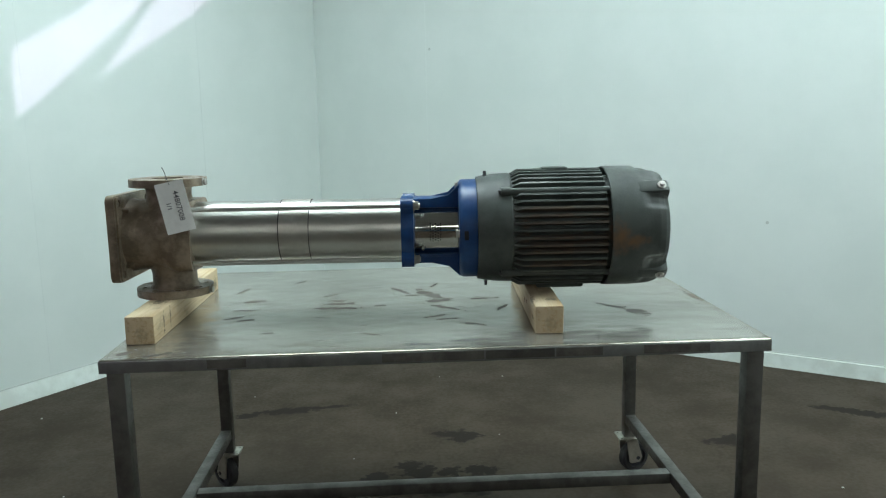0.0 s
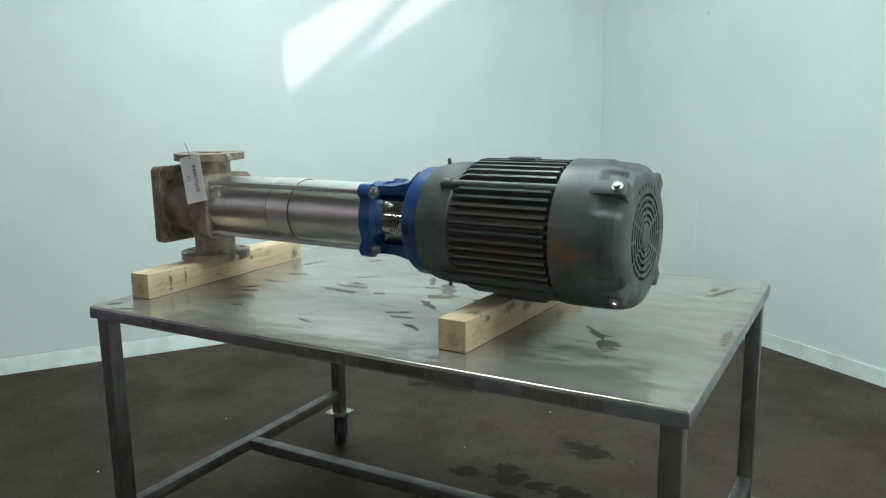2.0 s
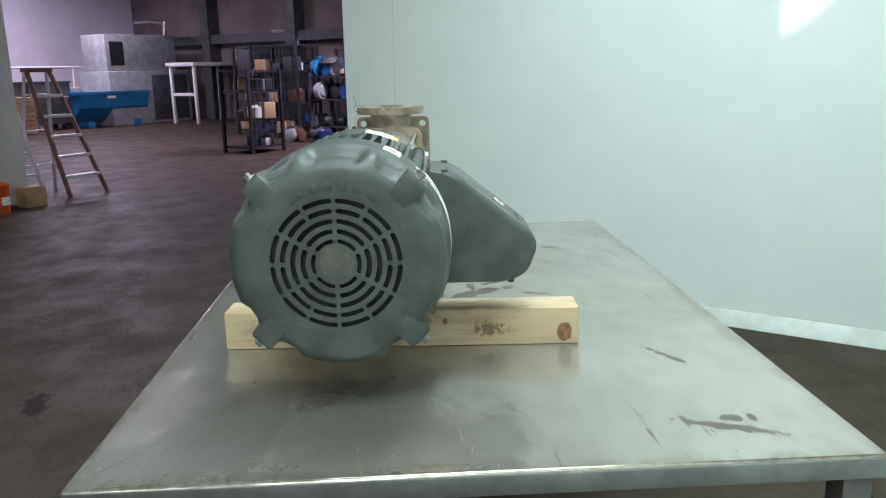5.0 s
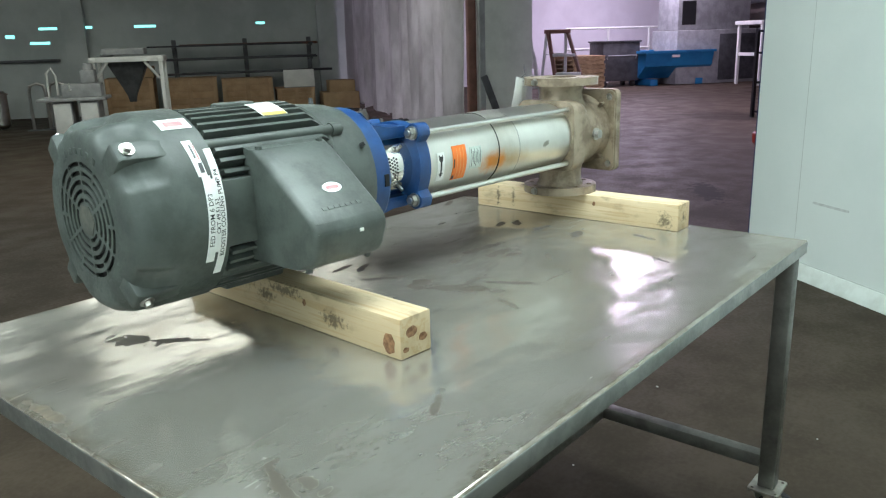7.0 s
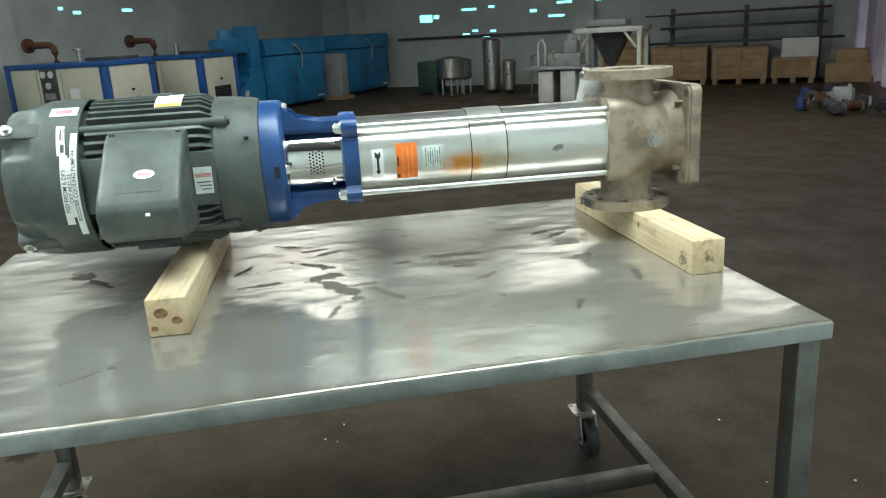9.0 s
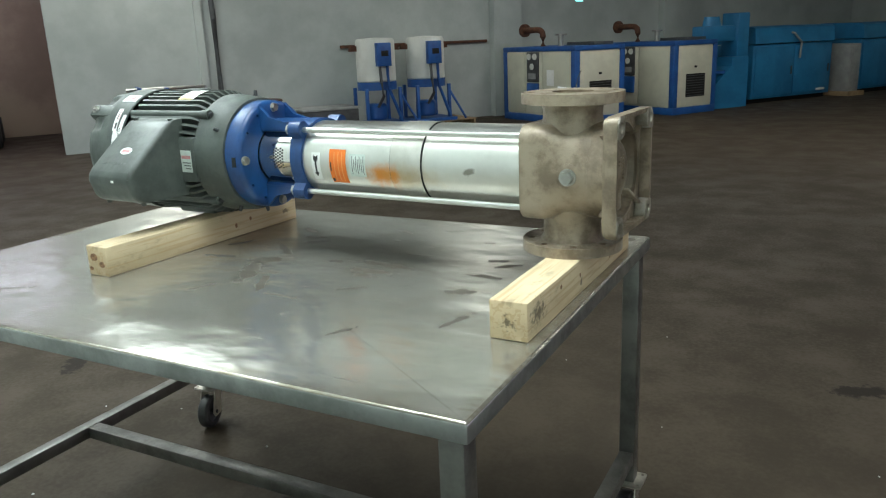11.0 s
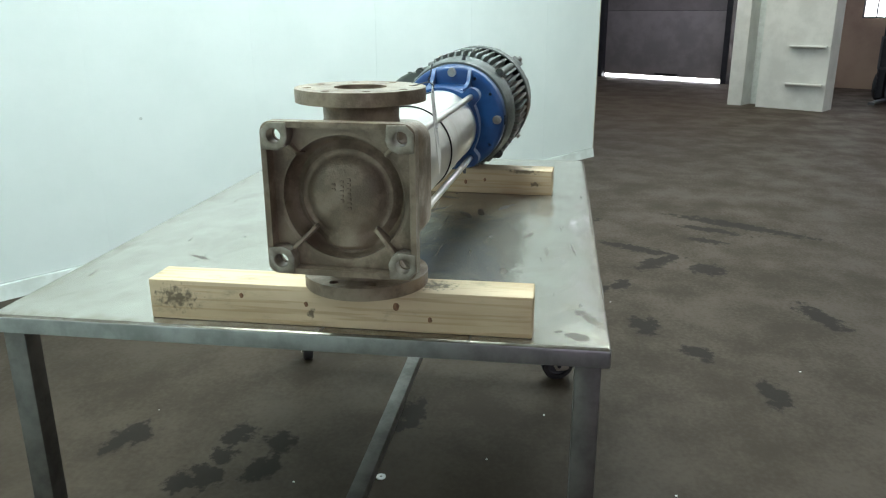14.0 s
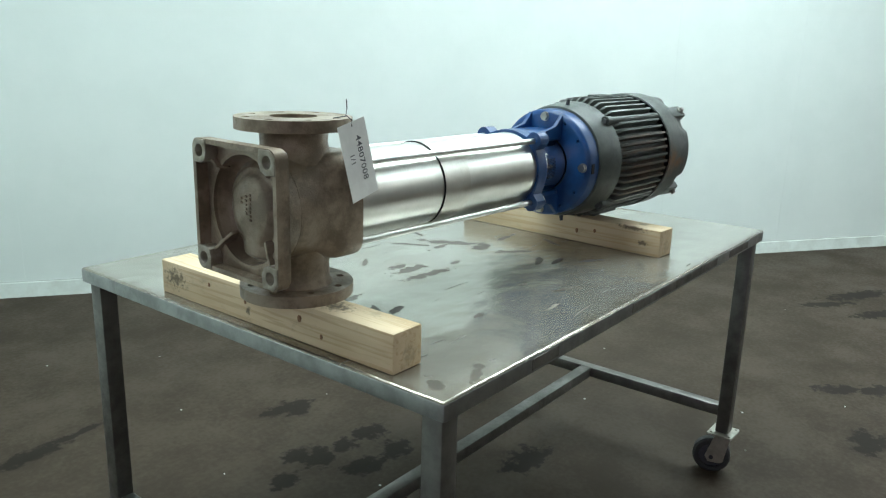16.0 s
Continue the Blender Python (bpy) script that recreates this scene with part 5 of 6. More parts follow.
def forklift():
    t = thing("forklift", hall(2.0, -15.3, 0, 0), "black forklift truck parked in the loading bay", "forklift")
    part("chassis", boxes((-0.55, 0.55, -0.6, 0.7, 0.22, 0.85), (-0.5, 0.5, -1.0, -0.5, 0.3, 1.0), bevel=0.04), black_paint, t)
    for x in (-0.42, 0.42):
        part("mast_rail", box(x - 0.06, x + 0.06, 0.75, 0.87, 0.08, 2.15, 0.01), black_paint, t)
        part("fork_arm", boxes((x * 0.6 - 0.05, x * 0.6 + 0.05, 0.9, 1.9, 0.06, 0.1), (x * 0.6 - 0.05, x * 0.6 + 0.05, 0.88, 0.93, 0.06, 0.6)), dark_grey, t)
        for y in (-0.75, 0.45):
            w = part("wheel", lathe([(-0.09, 0.1), (-0.09, 0.24), (-0.06, 0.27), (0.06, 0.27), (0.09, 0.24), (0.09, 0.1)], "x", 24, (x * 1.2, y, 0.27), True), rubber, t)
            part("rim", cyl((x * 1.2 - 0.06, y, 0.27), (x * 1.2 + 0.06, y, 0.27), 0.11), mach_grey, w)
    for z in (0.5, 1.25, 2.05):
        part("mast_crossbar", box(-0.42, 0.42, 0.77, 0.85, z, z + 0.08, 0.01), black_paint, t)
    for x in (-0.48, 0.48):
        for y0, y1 in ((-0.85, -0.7), (0.45, 0.55)):
            part("guard_post", cyl((x, y0, 0.8), (x, y1 - 0.1, 2.05), 0.035, None, 10), black_paint, t)
    part("overhead_guard", boxes((-0.52, 0.52, -0.85, 0.5, 2.03, 2.09), bevel=0.01), black_paint, t)
    part("seat", boxes((-0.25, 0.25, -0.45, 0.05, 0.95, 1.08), (-0.25, 0.25, -0.5, -0.38, 1.05, 1.55), bevel=0.04), rubber, t)
    back = part("load_backrest", box(-0.5, 0.5, 0.88, 0.91, 0.6, 0.64), dark_grey, t)
    part("rail", box(-0.5, 0.5, 0.88, 0.91, 1.15, 1.19), dark_grey, back)
    for x in (-0.5, -0.25, 0.0, 0.22, 0.47):
        part("bar", box(x, x + 0.03, 0.88, 0.91, 0.64, 1.15), dark_grey, back)


forklift()


# ---------- row along the block wall ----------
def make_pallet(m, label="wooden pallet on the concrete floor"):
    t = thing("pallet", m, label, "pallet", "pallets along the block wall")
    for k in range(7):
        part("slat", slat_mesh, None, t, "", pose(0, -0.45 + 0.15 * k, 0.12))
    for x in (-0.55, 0.0, 0.55):
        part("stringer", stringer_mesh, None, t, "", pose(x, 0, 0.02))
    for y in (-0.45, 0.0, 0.45):
        part("slat", slat_mesh, None, t, "", pose(0, y, 0.0))
    return t


slat_mesh = mesh_of("slat", box(-0.6, 0.6, -0.055, 0.055, 0, 0.02, 0.003), pallet_wood)
stringer_mesh = mesh_of("stringer", box(-0.02, 0.02, -0.5, 0.5, 0, 0.1, 0.003), pallet_wood)
first_pallet = make_pallet(hall(-2.70, -11.75))
for u, v in ((-4.05, -11.7), (-5.2, -11.75), (-6.45, -11.75)):
    copy_thing(first_pallet, hall(u, v))


def heat_exchanger():
    t = thing("plate_heat_exchanger", hall(-1.05, -11.75), "steel plate heat exchanger with red-tipped tie bolts", "heat exchanger")
    part("frame_plate", box(0.20, 0.25, -0.28, 0.28, 0.05, 1.1, 0.01), mid_blue, t, "blue end plate")
    for k in range(15):
        part("plate", box(-0.16 + 0.024 * k, -0.139 + 0.024 * k, -0.25, 0.25, 0.10, 1.04), tank_steel, t)
    part("pressure_plate", box(-0.23, -0.18, -0.28, 0.28, 0.05, 1.08, 0.01), mid_blue, t, "blue moving plate")
    part("carrying_bar", cyl((0.42, 0, 1.06), (-0.85, 0, 1.06), 0.03, None, 12), tank_steel, t)
    part("end_column", boxes((-0.87, -0.85, -0.1, 0.1, 0.0, 1.08), (-0.95, -0.78, -0.15, 0.15, 0, 0.02)), mach_grey, t)
    part("guide_bar", cyl((0.3, 0, 0.08), (-0.85, 0, 0.08), 0.025, None, 12), tank_steel, t)
    for z in (0.32, 0.56, 0.80):
        for y in (-0.29, 0.29):
            rod = part("tie_bolt", cyl((0.3, y, z), (-0.3, y, z), 0.014, None, 8), tank_steel, t)
            part("bolt_sleeve", cyl((-0.3, y, z), (-0.62, y, z), 0.026, None, 10), red_paint, rod, "red protective sleeve")
    for z in (0.9, 0.25):
        part("port", cyl((0.25, 0.12, z), (0.42, 0.12, z), 0.05, None, 14), dark_grey, t)
    part("foot", boxes((0.17, 0.30, -0.3, 0.3, 0, 0.06)), dark_grey, t)


heat_exchanger()


def scissor_lift():
    t = thing("scissor_lift_table", hall(-2.66, -11.7, 0.14), "orange-red scissor lift with a round dark turntable, on a pallet", "lift table")
    part("base_frame", boxes((-0.5, 0.5, -0.38, -0.30, 0, 0.1), (-0.5, 0.5, 0.30, 0.38, 0, 0.1), (-0.5, -0.42, -0.3, 0.3, 0, 0.08), (0.42, 0.5, -0.3, 0.3, 0, 0.08), bevel=0.008), red_paint, t)
    for y in (-0.27, 0.27):
        for sx in (1, -1):
            arm = bmesh.new()
            add_box(arm, -0.5, 0.5, -0.025, 0.025, -0.045, 0.045, 0.006, Matrix.Translation((0, y + 0.03 * sx, 0.30)) @ Matrix.Rotation(radians(27 * sx), 4, "Y"))
            part("scissor_arm", arm, red_paint, t)
        part("pivot", cyl((0, y - 0.07, 0.30), (0, y + 0.07, 0.30), 0.035, None, 12), dark_grey, t)
    part("top_frame", boxes((-0.48, 0.48, -0.36, -0.28, 0.50, 0.57), (-0.48, 0.48, 0.28, 0.36, 0.50, 0.57), (-0.05, 0.05, -0.28, 0.28, 0.5, 0.56), bevel=0.008), red_paint, t)
    part("turntable", lathe([(0.57, 0.0), (0.57, 0.52), (0.58, 0.565), (0.615, 0.565), (0.615, 0.0)], "z", 40), rust, t, "round dark red turntable")
    part("ram", cyl((-0.3, 0, 0.08), (0.2, 0, 0.42), 0.04, None, 12), dark_grey, t)


scissor_lift()
gb = thing("equipment_box", hall(-4.05, -11.75, 0.14), "low dark grey metal box on a pallet", "box")
part("body", box(-0.53, 0.53, -0.4, 0.4, 0, 0.36, 0.02), dark_grey, gb)
part("lid", box(-0.55, 0.55, -0.42, 0.42, 0.36, 0.40, 0.01), mach_grey, gb)
part("nameplate", box(-0.2, -0.02, 0.4, 0.405, 0.06, 0.10), off_white, gb)


def dryer_unit():
    t = thing("filter_unit", hall(-5.1, -11.65, 0.14), "white tank filter on a blue frame, on a pallet", "filter unit", "white and blue filter units")
    part("tank", lathe([(0.80, 0.0), (0.80, 0.33), (0.83, 0.37), (1.55, 0.37), (1.60, 0.34), (1.62, 0.0)], "z", 36), off_white, t)
    part("skirt", lathe([(0.66, 0.34), (0.66, 0.375), (0.81, 0.375), (0.81, 0.34)], "z", 36, (0, 0, 0), True), mid_blue, t)
    cbx = part("control_box", box(-0.12, 0.16, 0.36, 0.48, 1.1, 1.52, 0.01), mid_blue, t)
    part("display", box(-0.06, 0.08, 0.48, 0.486, 1.28, 1.38), dark, cbx)
    for x in (-0.34, 0.34):
        for y in (-0.3, 0.3):
            part("leg", box(x - 0.03, x + 0.03, y - 0.03, y + 0.03, 0.05, 0.70, 0.005), mid_blue, t)
    part("base_plate", box(-0.45, 0.45, -0.42, 0.42, 0, 0.06, 0.008), mid_blue, t)
    part("blower", lathe([(0.1, 0.0), (0.1, 0.17), (0.14, 0.2), (0.36, 0.2), (0.4, 0.16), (0.4, 0.0)], "z", 24, (0.05, 0.05, 0)), mid_blue, t)
    part("hose", tube_path([(0.1, 0.42, 1.1), (0.1, 0.46, 0.8), (0.06, 0.44, 0.55), (0.12, 0.3, 0.35)], 0.028, 10), dark_grey, t)
    part("pipe", tube_path([(-0.05, 0.42, 1.1), (-0.05, 0.44, 0.7), (-0.18, 0.42, 0.4), (-0.3, 0.42, 0.08)], 0.03, 10), mid_blue, t)
    part("brace", tube_path([(-0.34, 0.3, 0.6), (-0.62, 0.46, 0.02)], 0.022, 8), mid_blue, t)
    for x in (-0.5, 0.36):
        part("bracket", box(x, x + 0.14, -0.1, 0.0, 1.38, 1.48), rust, t)
    return t


du = dryer_unit()
copy_thing(du, hall(-6.15, -11.65, 0.14))
single("wall_pipe", tube_path([(-2.33, -12.45, 0.9), (-2.33, -12.45, 2.2), (-2.30, -12.45, 3.4), (-2.30, -12.45, HZ)], 0.05, 12), dark_grey, hall(0, 0), "dark vertical drain pipe on the block wall", "pipe", kind="structure")


def compressor(u, with_paper):
    """Cabinet with its long control face towards +x and a vent panel towards +y."""
    t = thing("air_compressor", hall(u, -10.75, 0, 3), "cream and blue cabinet compressor with a vent grille", "compressor", "cabinet compressors along the wall")
    X, Y, Hh = 0.62, 1.15, 1.46
    part("cabinet", box(-X + 0.03, X - 0.03, -Y + 0.03, Y - 0.03, 0.12, Hh - 0.04), cream, t)
    part("base", box(-X, X, -Y, Y, 0, 0.14, 0.01), mid_blue, t)
    part("top_frame", box(-X, X, -Y, Y, Hh - 0.09, Hh, 0.01), mid_blue, t)
    for x0, y0 in ((X - 0.12, Y - 0.12), (X - 0.12, -Y), (-X, Y - 0.12), (-X, -Y)):
        part("frame_post", box(x0, x0 + 0.12, y0, y0 + 0.12, 0.14, Hh - 0.09, 0.008), mid_blue, t)
    for y0, y1 in ((-Y + 0.13, -0.42), (-0.40, 0.14), (0.16, Y - 0.13)):
        part("door_panel", box(X - 0.03, X - 0.008, y0, y1, 0.17, Hh - 0.11, 0.006), cream, t)
    cp = part("control_panel", box(X - 0.008, X + 0.03, -0.30, 0.06, 0.78, 1.36, 0.01), dark_grey, t, "dark control panel with gauges")
    for y, z in ((-0.21, 1.27), (-0.03, 1.27), (-0.12, 1.08)):
        part("gauge", cyl((X + 0.03, y, z), (X + 0.05, y, z), 0.06, None, 16), off_white, cp)
    part("display", box(X + 0.03, X + 0.036, -0.24, 0.0, 0.84, 0.95), mach_grey, cp)
    part("switch_box", box(X - 0.008, X + 0.05, -0.28, 0.06, 0.42, 0.76, 0.01), mid_blue, t)
    if with_paper:
        part("notice", box(X - 0.007, X - 0.003, 0.30, 0.52, 0.72, 1.02), paper, t, "white paper notice")
    pan = part("door_panel", box(-X + 0.13, X - 0.13, Y - 0.03, Y - 0.008, 0.17, Hh - 0.11, 0.006), cream, t)
    part("latch", box(-0.03, 0.03, Y - 0.008, Y + 0.01, 0.92, 0.96), dark, pan)
    gr = part("vent_grille", box(-0.28, 0.26, Y - 0.008, Y + 0.004, 0.34, 0.80), dark, t, "dark vent grille")
    for k in range(9):
        part("vent_slat", box(-0.28, 0.26, Y + 0.004, Y + 0.012, 0.36 + 0.05 * k, 0.372 + 0.05 * k), dark_grey, gr)
    el = part("pipe_elbow", tube_path([(0.35, -0.15, Hh), (0.35, -0.15, Hh + 0.18), (0.35, -0.17, Hh + 0.27), (0.35, -0.24, Hh + 0.31), (0.35, -0.34, Hh + 0.32), (0.35, -0.72, Hh + 0.32)], 0.06, 12), rust, t, "rusty pipe elbow")
    part("flange", cyl((0.35, -0.72, Hh + 0.32), (0.35, -0.78, Hh + 0.32), 0.13, None, 20), rust, el)
    part("stub", add_cyl(cyl((0.3, 0.35, Hh), (0.3, 0.35, Hh + 0.2), 0.05, None, 12), (0.3, 0.35, Hh + 0.2), (0.3, 0.35, Hh + 0.23), 0.11, None, 16), tank_steel, t)
    part("cover_plate", box(-0.55, -0.05, 0.1, 0.9, Hh, Hh + 0.06, 0.01), dark_grey, t)


compressor(-8.76, True)
compressor(-11.2, False)


def blue_press():
    t = thing("upright_press", hall(-12.40, -10.35) @ Matrix.Diagonal((1.55, 1.0, 0.93, 1.0)), "tall sky-blue upright press with a slanted base", "machine")
    part("column", prism([(-0.42, 0), (0.42, 0), (0.42, 0.25), (-0.10, 0.95), (-0.10, 1.15), (-0.42, 1.15)], 0.5, Matrix.Translation((0, 0.0, 0)) @ ALONG_Y), sky_blue, t)
    part("upright", box(-0.42, -0.2, 0.02, 0.48, 1.15, 2.12, 0.02), sky_blue, t)
    part("head", boxes((-0.2, 0.42, 0.1, 0.42, 1.5, 1.85), (0.1, 0.36, 0.14, 0.38, 1.2, 1.5), bevel=0.03), sky_blue, t)
    part("motor", cyl((0.15, 0.25, 1.85), (0.15, 0.25, 2.05), 0.15, 0.12, 20), sky_blue, t)
    part("tool_head", cyl((0.22, 0.26, 0.95), (0.22, 0.26, 1.2), 0.06, None, 12), dark_grey, t)
    for z in (1.25, 1.4):
        part("handwheel", lathe([(0.42, 0.10), (0.43, 0.13), (0.45, 0.13), (0.46, 0.10)], "x", 20, (0, 0.26, z), True), mid_blue, t)
    part("worktable", box(0.0, 0.5, 0.02, 0.48, 0.78, 0.86, 0.01), mid_blue, t)


blue_press()


def blue_machine(u, w, v=-10.6):
    t = thing("enclosed_machine", hall(u, v), "long sky-blue enclosed machine with flat doors", "machine", "blue enclosed machines in the corner")
    part("lower_body", box(-w / 2, w / 2, -0.6, 0.55, 0.1, 1.28, 0.02), sky_blue, t)
    part("upper_hood", prism([(-0.6, 1.30), (0.60, 1.30), (0.57, 1.62), (0.50, 1.66), (-0.6, 1.68)], w, Matrix.Translation((-w / 2, 0, 0)) @ ALONG_X), sky_blue, t)
    part("plinth", box(-w / 2 + 0.05, w / 2 - 0.05, -0.55, 0.45, 0, 0.1), dark, t)
    n = max(2, int(w / 0.9))
    for k in range(n):
        x0 = -w / 2 + 0.05 + k * (w - 0.1) / n
        d = part("door", box(x0 + 0.01, x0 + (w - 0.1) / n - 0.01, 0.55, 0.575, 0.16, 1.22, 0.008), sky_blue, t)
        part("handle", box(x0 + 0.08, x0 + 0.11, 0.575, 0.60, 0.6, 0.78, 0.004), dark_grey, d)
    part("hose", tube_path([(0.25, 0.45, 1.55), (0.1, 0.62, 1.5), (-0.1, 0.66, 1.3), (-0.12, 0.62, 0.95)], 0.025, 8), mach_grey, t, "grey hanging hose")
    part("rating_plate", box(-w / 2 + 0.2, -w / 2 + 0.5, 0.575, 0.58, 0.18, 0.23), off_white, t)


blue_machine(-14.72, 2.62)
blue_machine(-18.38, 2.6)
cab = thing("control_cabinet", hall(-16.55, -10.3), "grey control cabinet on a pallet between blue machines", "cabinet")
part("body", box(-0.18, 0.18, -0.3, 0.5, 0.1, 1.2, 0.01), mach_grey, cab)
part("skid", box(-0.3, 0.3, -0.3, 0.6, 0, 0.1), pallet_wood, cab)
part("door", box(-0.16, 0.16, 0.5, 0.515, 0.14, 1.16, 0.004), mach_grey, cab)


# ---------- end wall ----------
def tank(u, v, r, h, legs, label):
    t = thing("steel_tank", far(u, v), label, "tank", "stainless tanks at the end wall")
    z0 = 0.35 if legs else 0.02
    part("shell", lathe([(z0, 0.02), (z0 + 0.06, r * 0.8), (z0 + 0.1, r), (h - 0.06, r), (h, r * 0.7), (h + 0.02, 0.0)], "z", 28), tank_steel, t)
    if legs:
        for k in range(3):
            a = radians(120 * k + 20)
            part("leg", cyl((r * 0.8 * math.cos(a), r * 0.8 * math.sin(a), 0), (r * 0.8 * math.cos(a), r * 0.8 * math.sin(a), z0 + 0.12), 0.025, None, 8), tank_steel, t)
    part("rim", lathe([(h - 0.08, r), (h - 0.08, r + 0.025), (h - 0.05, r + 0.025), (h - 0.05, r)], "z", 28, (0, 0, 0), True), tank_steel, t)
    part("outlet", cyl((r * 0.9, 0, h * 0.6), (r + 0.12, 0, h * 0.6), 0.03, None, 10), tank_steel, t)


tank(-15.1, -6.2, 0.33, 0.98, True, "squat stainless tank on three legs")
tank(-15.3, -5.98, 0.22, 0.9, True, "small stainless tank on legs")
tank(-15.2, -5.22, 0.2, 1.38, False, "tall slim stainless cylinder tank")
tank(-15.0, -4.75, 0.16, 0.85, False, "narrow stainless filter vessel")
gb2 = thing("green_box", far(-15.4, -6.85, 0), "dark green metal box standing at the end wall", "box")
part("body", box(-0.25, 0.25, -0.25, 0.25, 0.05, 0.86, 0.015), mat("dark_green_paint", (0.02, 0.06, 0.045), (0.015, 0.045, 0.035), 5, (0.4, 0.6), 0, 0.05), gb2)
part("skid", boxes((-0.25, 0.25, -0.25, -0.15, 0, 0.05), (-0.25, 0.25, 0.15, 0.25, 0, 0.05)), dark_grey, gb2)
for u, v in ((-14.6, -3.95), (-14.9, -3.65)):
    t = thing("pipe_loop", far(u, v), "bent stainless pipe loop standing on the floor", "pipe", "pipe loops on the floor")
    part("tube", tube_path([(0, -0.15, 0), (0, -0.15, 0.8), (0, -0.12, 0.95), (0, 0, 1.0), (0, 0.12, 0.95), (0, 0.15, 0.8), (0, 0.15, 0)], 0.03, 10), tank_steel, t)
    part("foot_plate", box(-0.12, 0.12, -0.25, 0.25, 0, 0.02), dark_grey, t)


def hopper_stand():
    t = thing("hopper_machine", far(-13.2, -2.08, 0, 0, 0.88), "pale steel stand holding a dark tapered hopper", "machine")
    for x in (-0.4, 0.4):
        for y in (-0.62, 0.66):
            part("post", box(x - 0.04, x + 0.04, y - 0.04, y + 0.04, 0, 1.45, 0.005), off_white, t)
            part("foot", box(x - 0.09, x + 0.09, y - 0.09, y + 0.09, 0, 0.02), off_white, t)
    part("top_frame", boxes((-0.46, 0.46, -0.68, -0.56, 1.42, 1.52), (-0.46, 0.46, 0.60, 0.72, 1.42, 1.52), (-0.46, -0.36, -0.56, 0.6, 1.42, 1.52), (0.36, 0.46, -0.56, 0.6, 1.42, 1.52), bevel=0.006), off_white, t)
    hb = bmesh.new()
    rows = []
    for z, a, b in ((0.62, 0.06, 0.06), (0.74, 0.08, 0.08), (1.46, 0.34, 0.40), (1.5, 0.36, 0.42)):
        rows.append([hb.verts.new((sx * a, sy * b, z)) for sx, sy in ((-1, -1), (1, -1), (1, 1), (-1, 1))])
    for p, q in zip(rows, rows[1:]):
        for i in range(4):
            hb.faces.new((p[i], p[(i + 1) % 4], q[(i + 1) % 4], q[i]))
    hb.faces.new(rows[0])
    hb.faces.new(rows[-1])
    part("hopper", hb, dark_grey, t, "dark tapered hopper")
    part("lid", boxes((-0.3, 0.3, -0.45, 0.35, 1.55, 1.68), (-0.2, 0.2, -0.5, -0.3, 1.52, 1.62), bevel=0.02), mach_grey, t)
    for sy in (-1, 1):
        part("brace", tube_path([(0.4, sy * 0.6, 1.1), (0.4, sy * 0.35, 1.42)], 0.03, 8), off_white, t)
    part("lower_shelf", box(-0.42, 0.42, -0.6, 0.64, 0.2, 0.24), mach_grey, t)


hopper_stand()


def bench_machine():
    t = thing("bench_machine", far(-12.6, -2.88, 0, 0, 0.78), "pale grey machine on a two-door cabinet base", "machine")
    for y in (-0.32, 0.22):
        c = part("cabinet", box(-0.3, 0.3, y - 0.18, y + 0.2, 0.04, 0.72, 0.01), mach_grey, t)
        part("door", box(0.3, 0.312, y - 0.16, y + 0.18, 0.08, 0.70, 0.004), off_white, c)
    part("worktop", box(-0.38, 0.38, -0.78, 0.6, 0.74, 0.80, 0.01), mach_grey, t)
    part("plinth", box(-0.32, 0.32, -0.52, 0.45, 0, 0.05), dark, t)
    part("head", boxes((-0.2, 0.2, -0.3, 0.5, 0.80, 1.05), (-0.15, 0.15, 0.1, 0.4, 1.05, 1.3), bevel=0.03), mach_grey, t)
    part("arm", tube_path([(0, -0.6, 0.8), (0, -0.6, 1.25), (0, -0.5, 1.35), (0, -0.42, 1.2), (0, -0.42, 0.85)], 0.025, 8), off_white, t)
    part("spindle", cyl((0, 0.25, 1.3), (0, 0.25, 1.42), 0.12, 0.1, 16), mach_grey, t)
    part("crank", tube_path([(0.2, -0.1, 0.95), (0.34, -0.1, 0.95), (0.34, -0.1, 1.08)], 0.015, 6), tank_steel, t)


bench_machine()


def crate(m, h, w=1.08):
    t = thing("wooden_crate", m, "brown slatted wooden crate on skids", "crate", "wooden crates at the end wall")
    n = 5
    for k in range(n):
        z0 = 0.12 + k * (h - 0.12) / n
        part("board", box(0.42, 0.445, -w / 2, w / 2, z0 + 0.004, z0 + (h - 0.12) / n - 0.004, 0.003), crate_wood, t)
    part("sides", box(-0.45, 0.42, -w / 2 + 0.01, w / 2 - 0.01, 0.12, h - 0.005), crate_wood, t)
    for y in (-w / 2 + 0.05, 0.0, w / 2 - 0.05):
        part("batten", box(0.445, 0.468, y - 0.045, y + 0.045, 0.12, h, 0.003), crate_wood, t)
    part("lid", box(-0.47, 0.47, -w / 2 - 0.01, w / 2 + 0.01, h, h + 0.025, 0.004), crate_wood, t)
    for y in (-w / 2 + 0.08, 0, w / 2 - 0.08):
        part("skid", box(-0.45, 0.45, y - 0.05, y + 0.05, 0, 0.12), crate_wood, t)


for v, h, w in ((-2.45, 0.95, 1.0), (-1.20, 0.90, 1.18), (0.05, 0.84, 1.12), (1.12, 0.55, 0.86)):
    crate(far(-16.65, v), h, w)
for u, v, z, s in ((-16.6, -2.2, 0.98, 0.26), (-16.55, 2.15, 0.0, 0.42), (-16.55, 2.2, 0.42, 0.30)):
    cbx = thing("cardboard_box", far(u, v, z), "plain brown cardboard box, closed", "box", "cardboard boxes at the end wall")
    part("carton", box(-s, s, -s, s, 0, s, 0.008), card_board, cbx)
    part("tape", box(-s - 0.001, s + 0.001, -0.03, 0.03, s, s + 0.002), crate_wood, cbx)


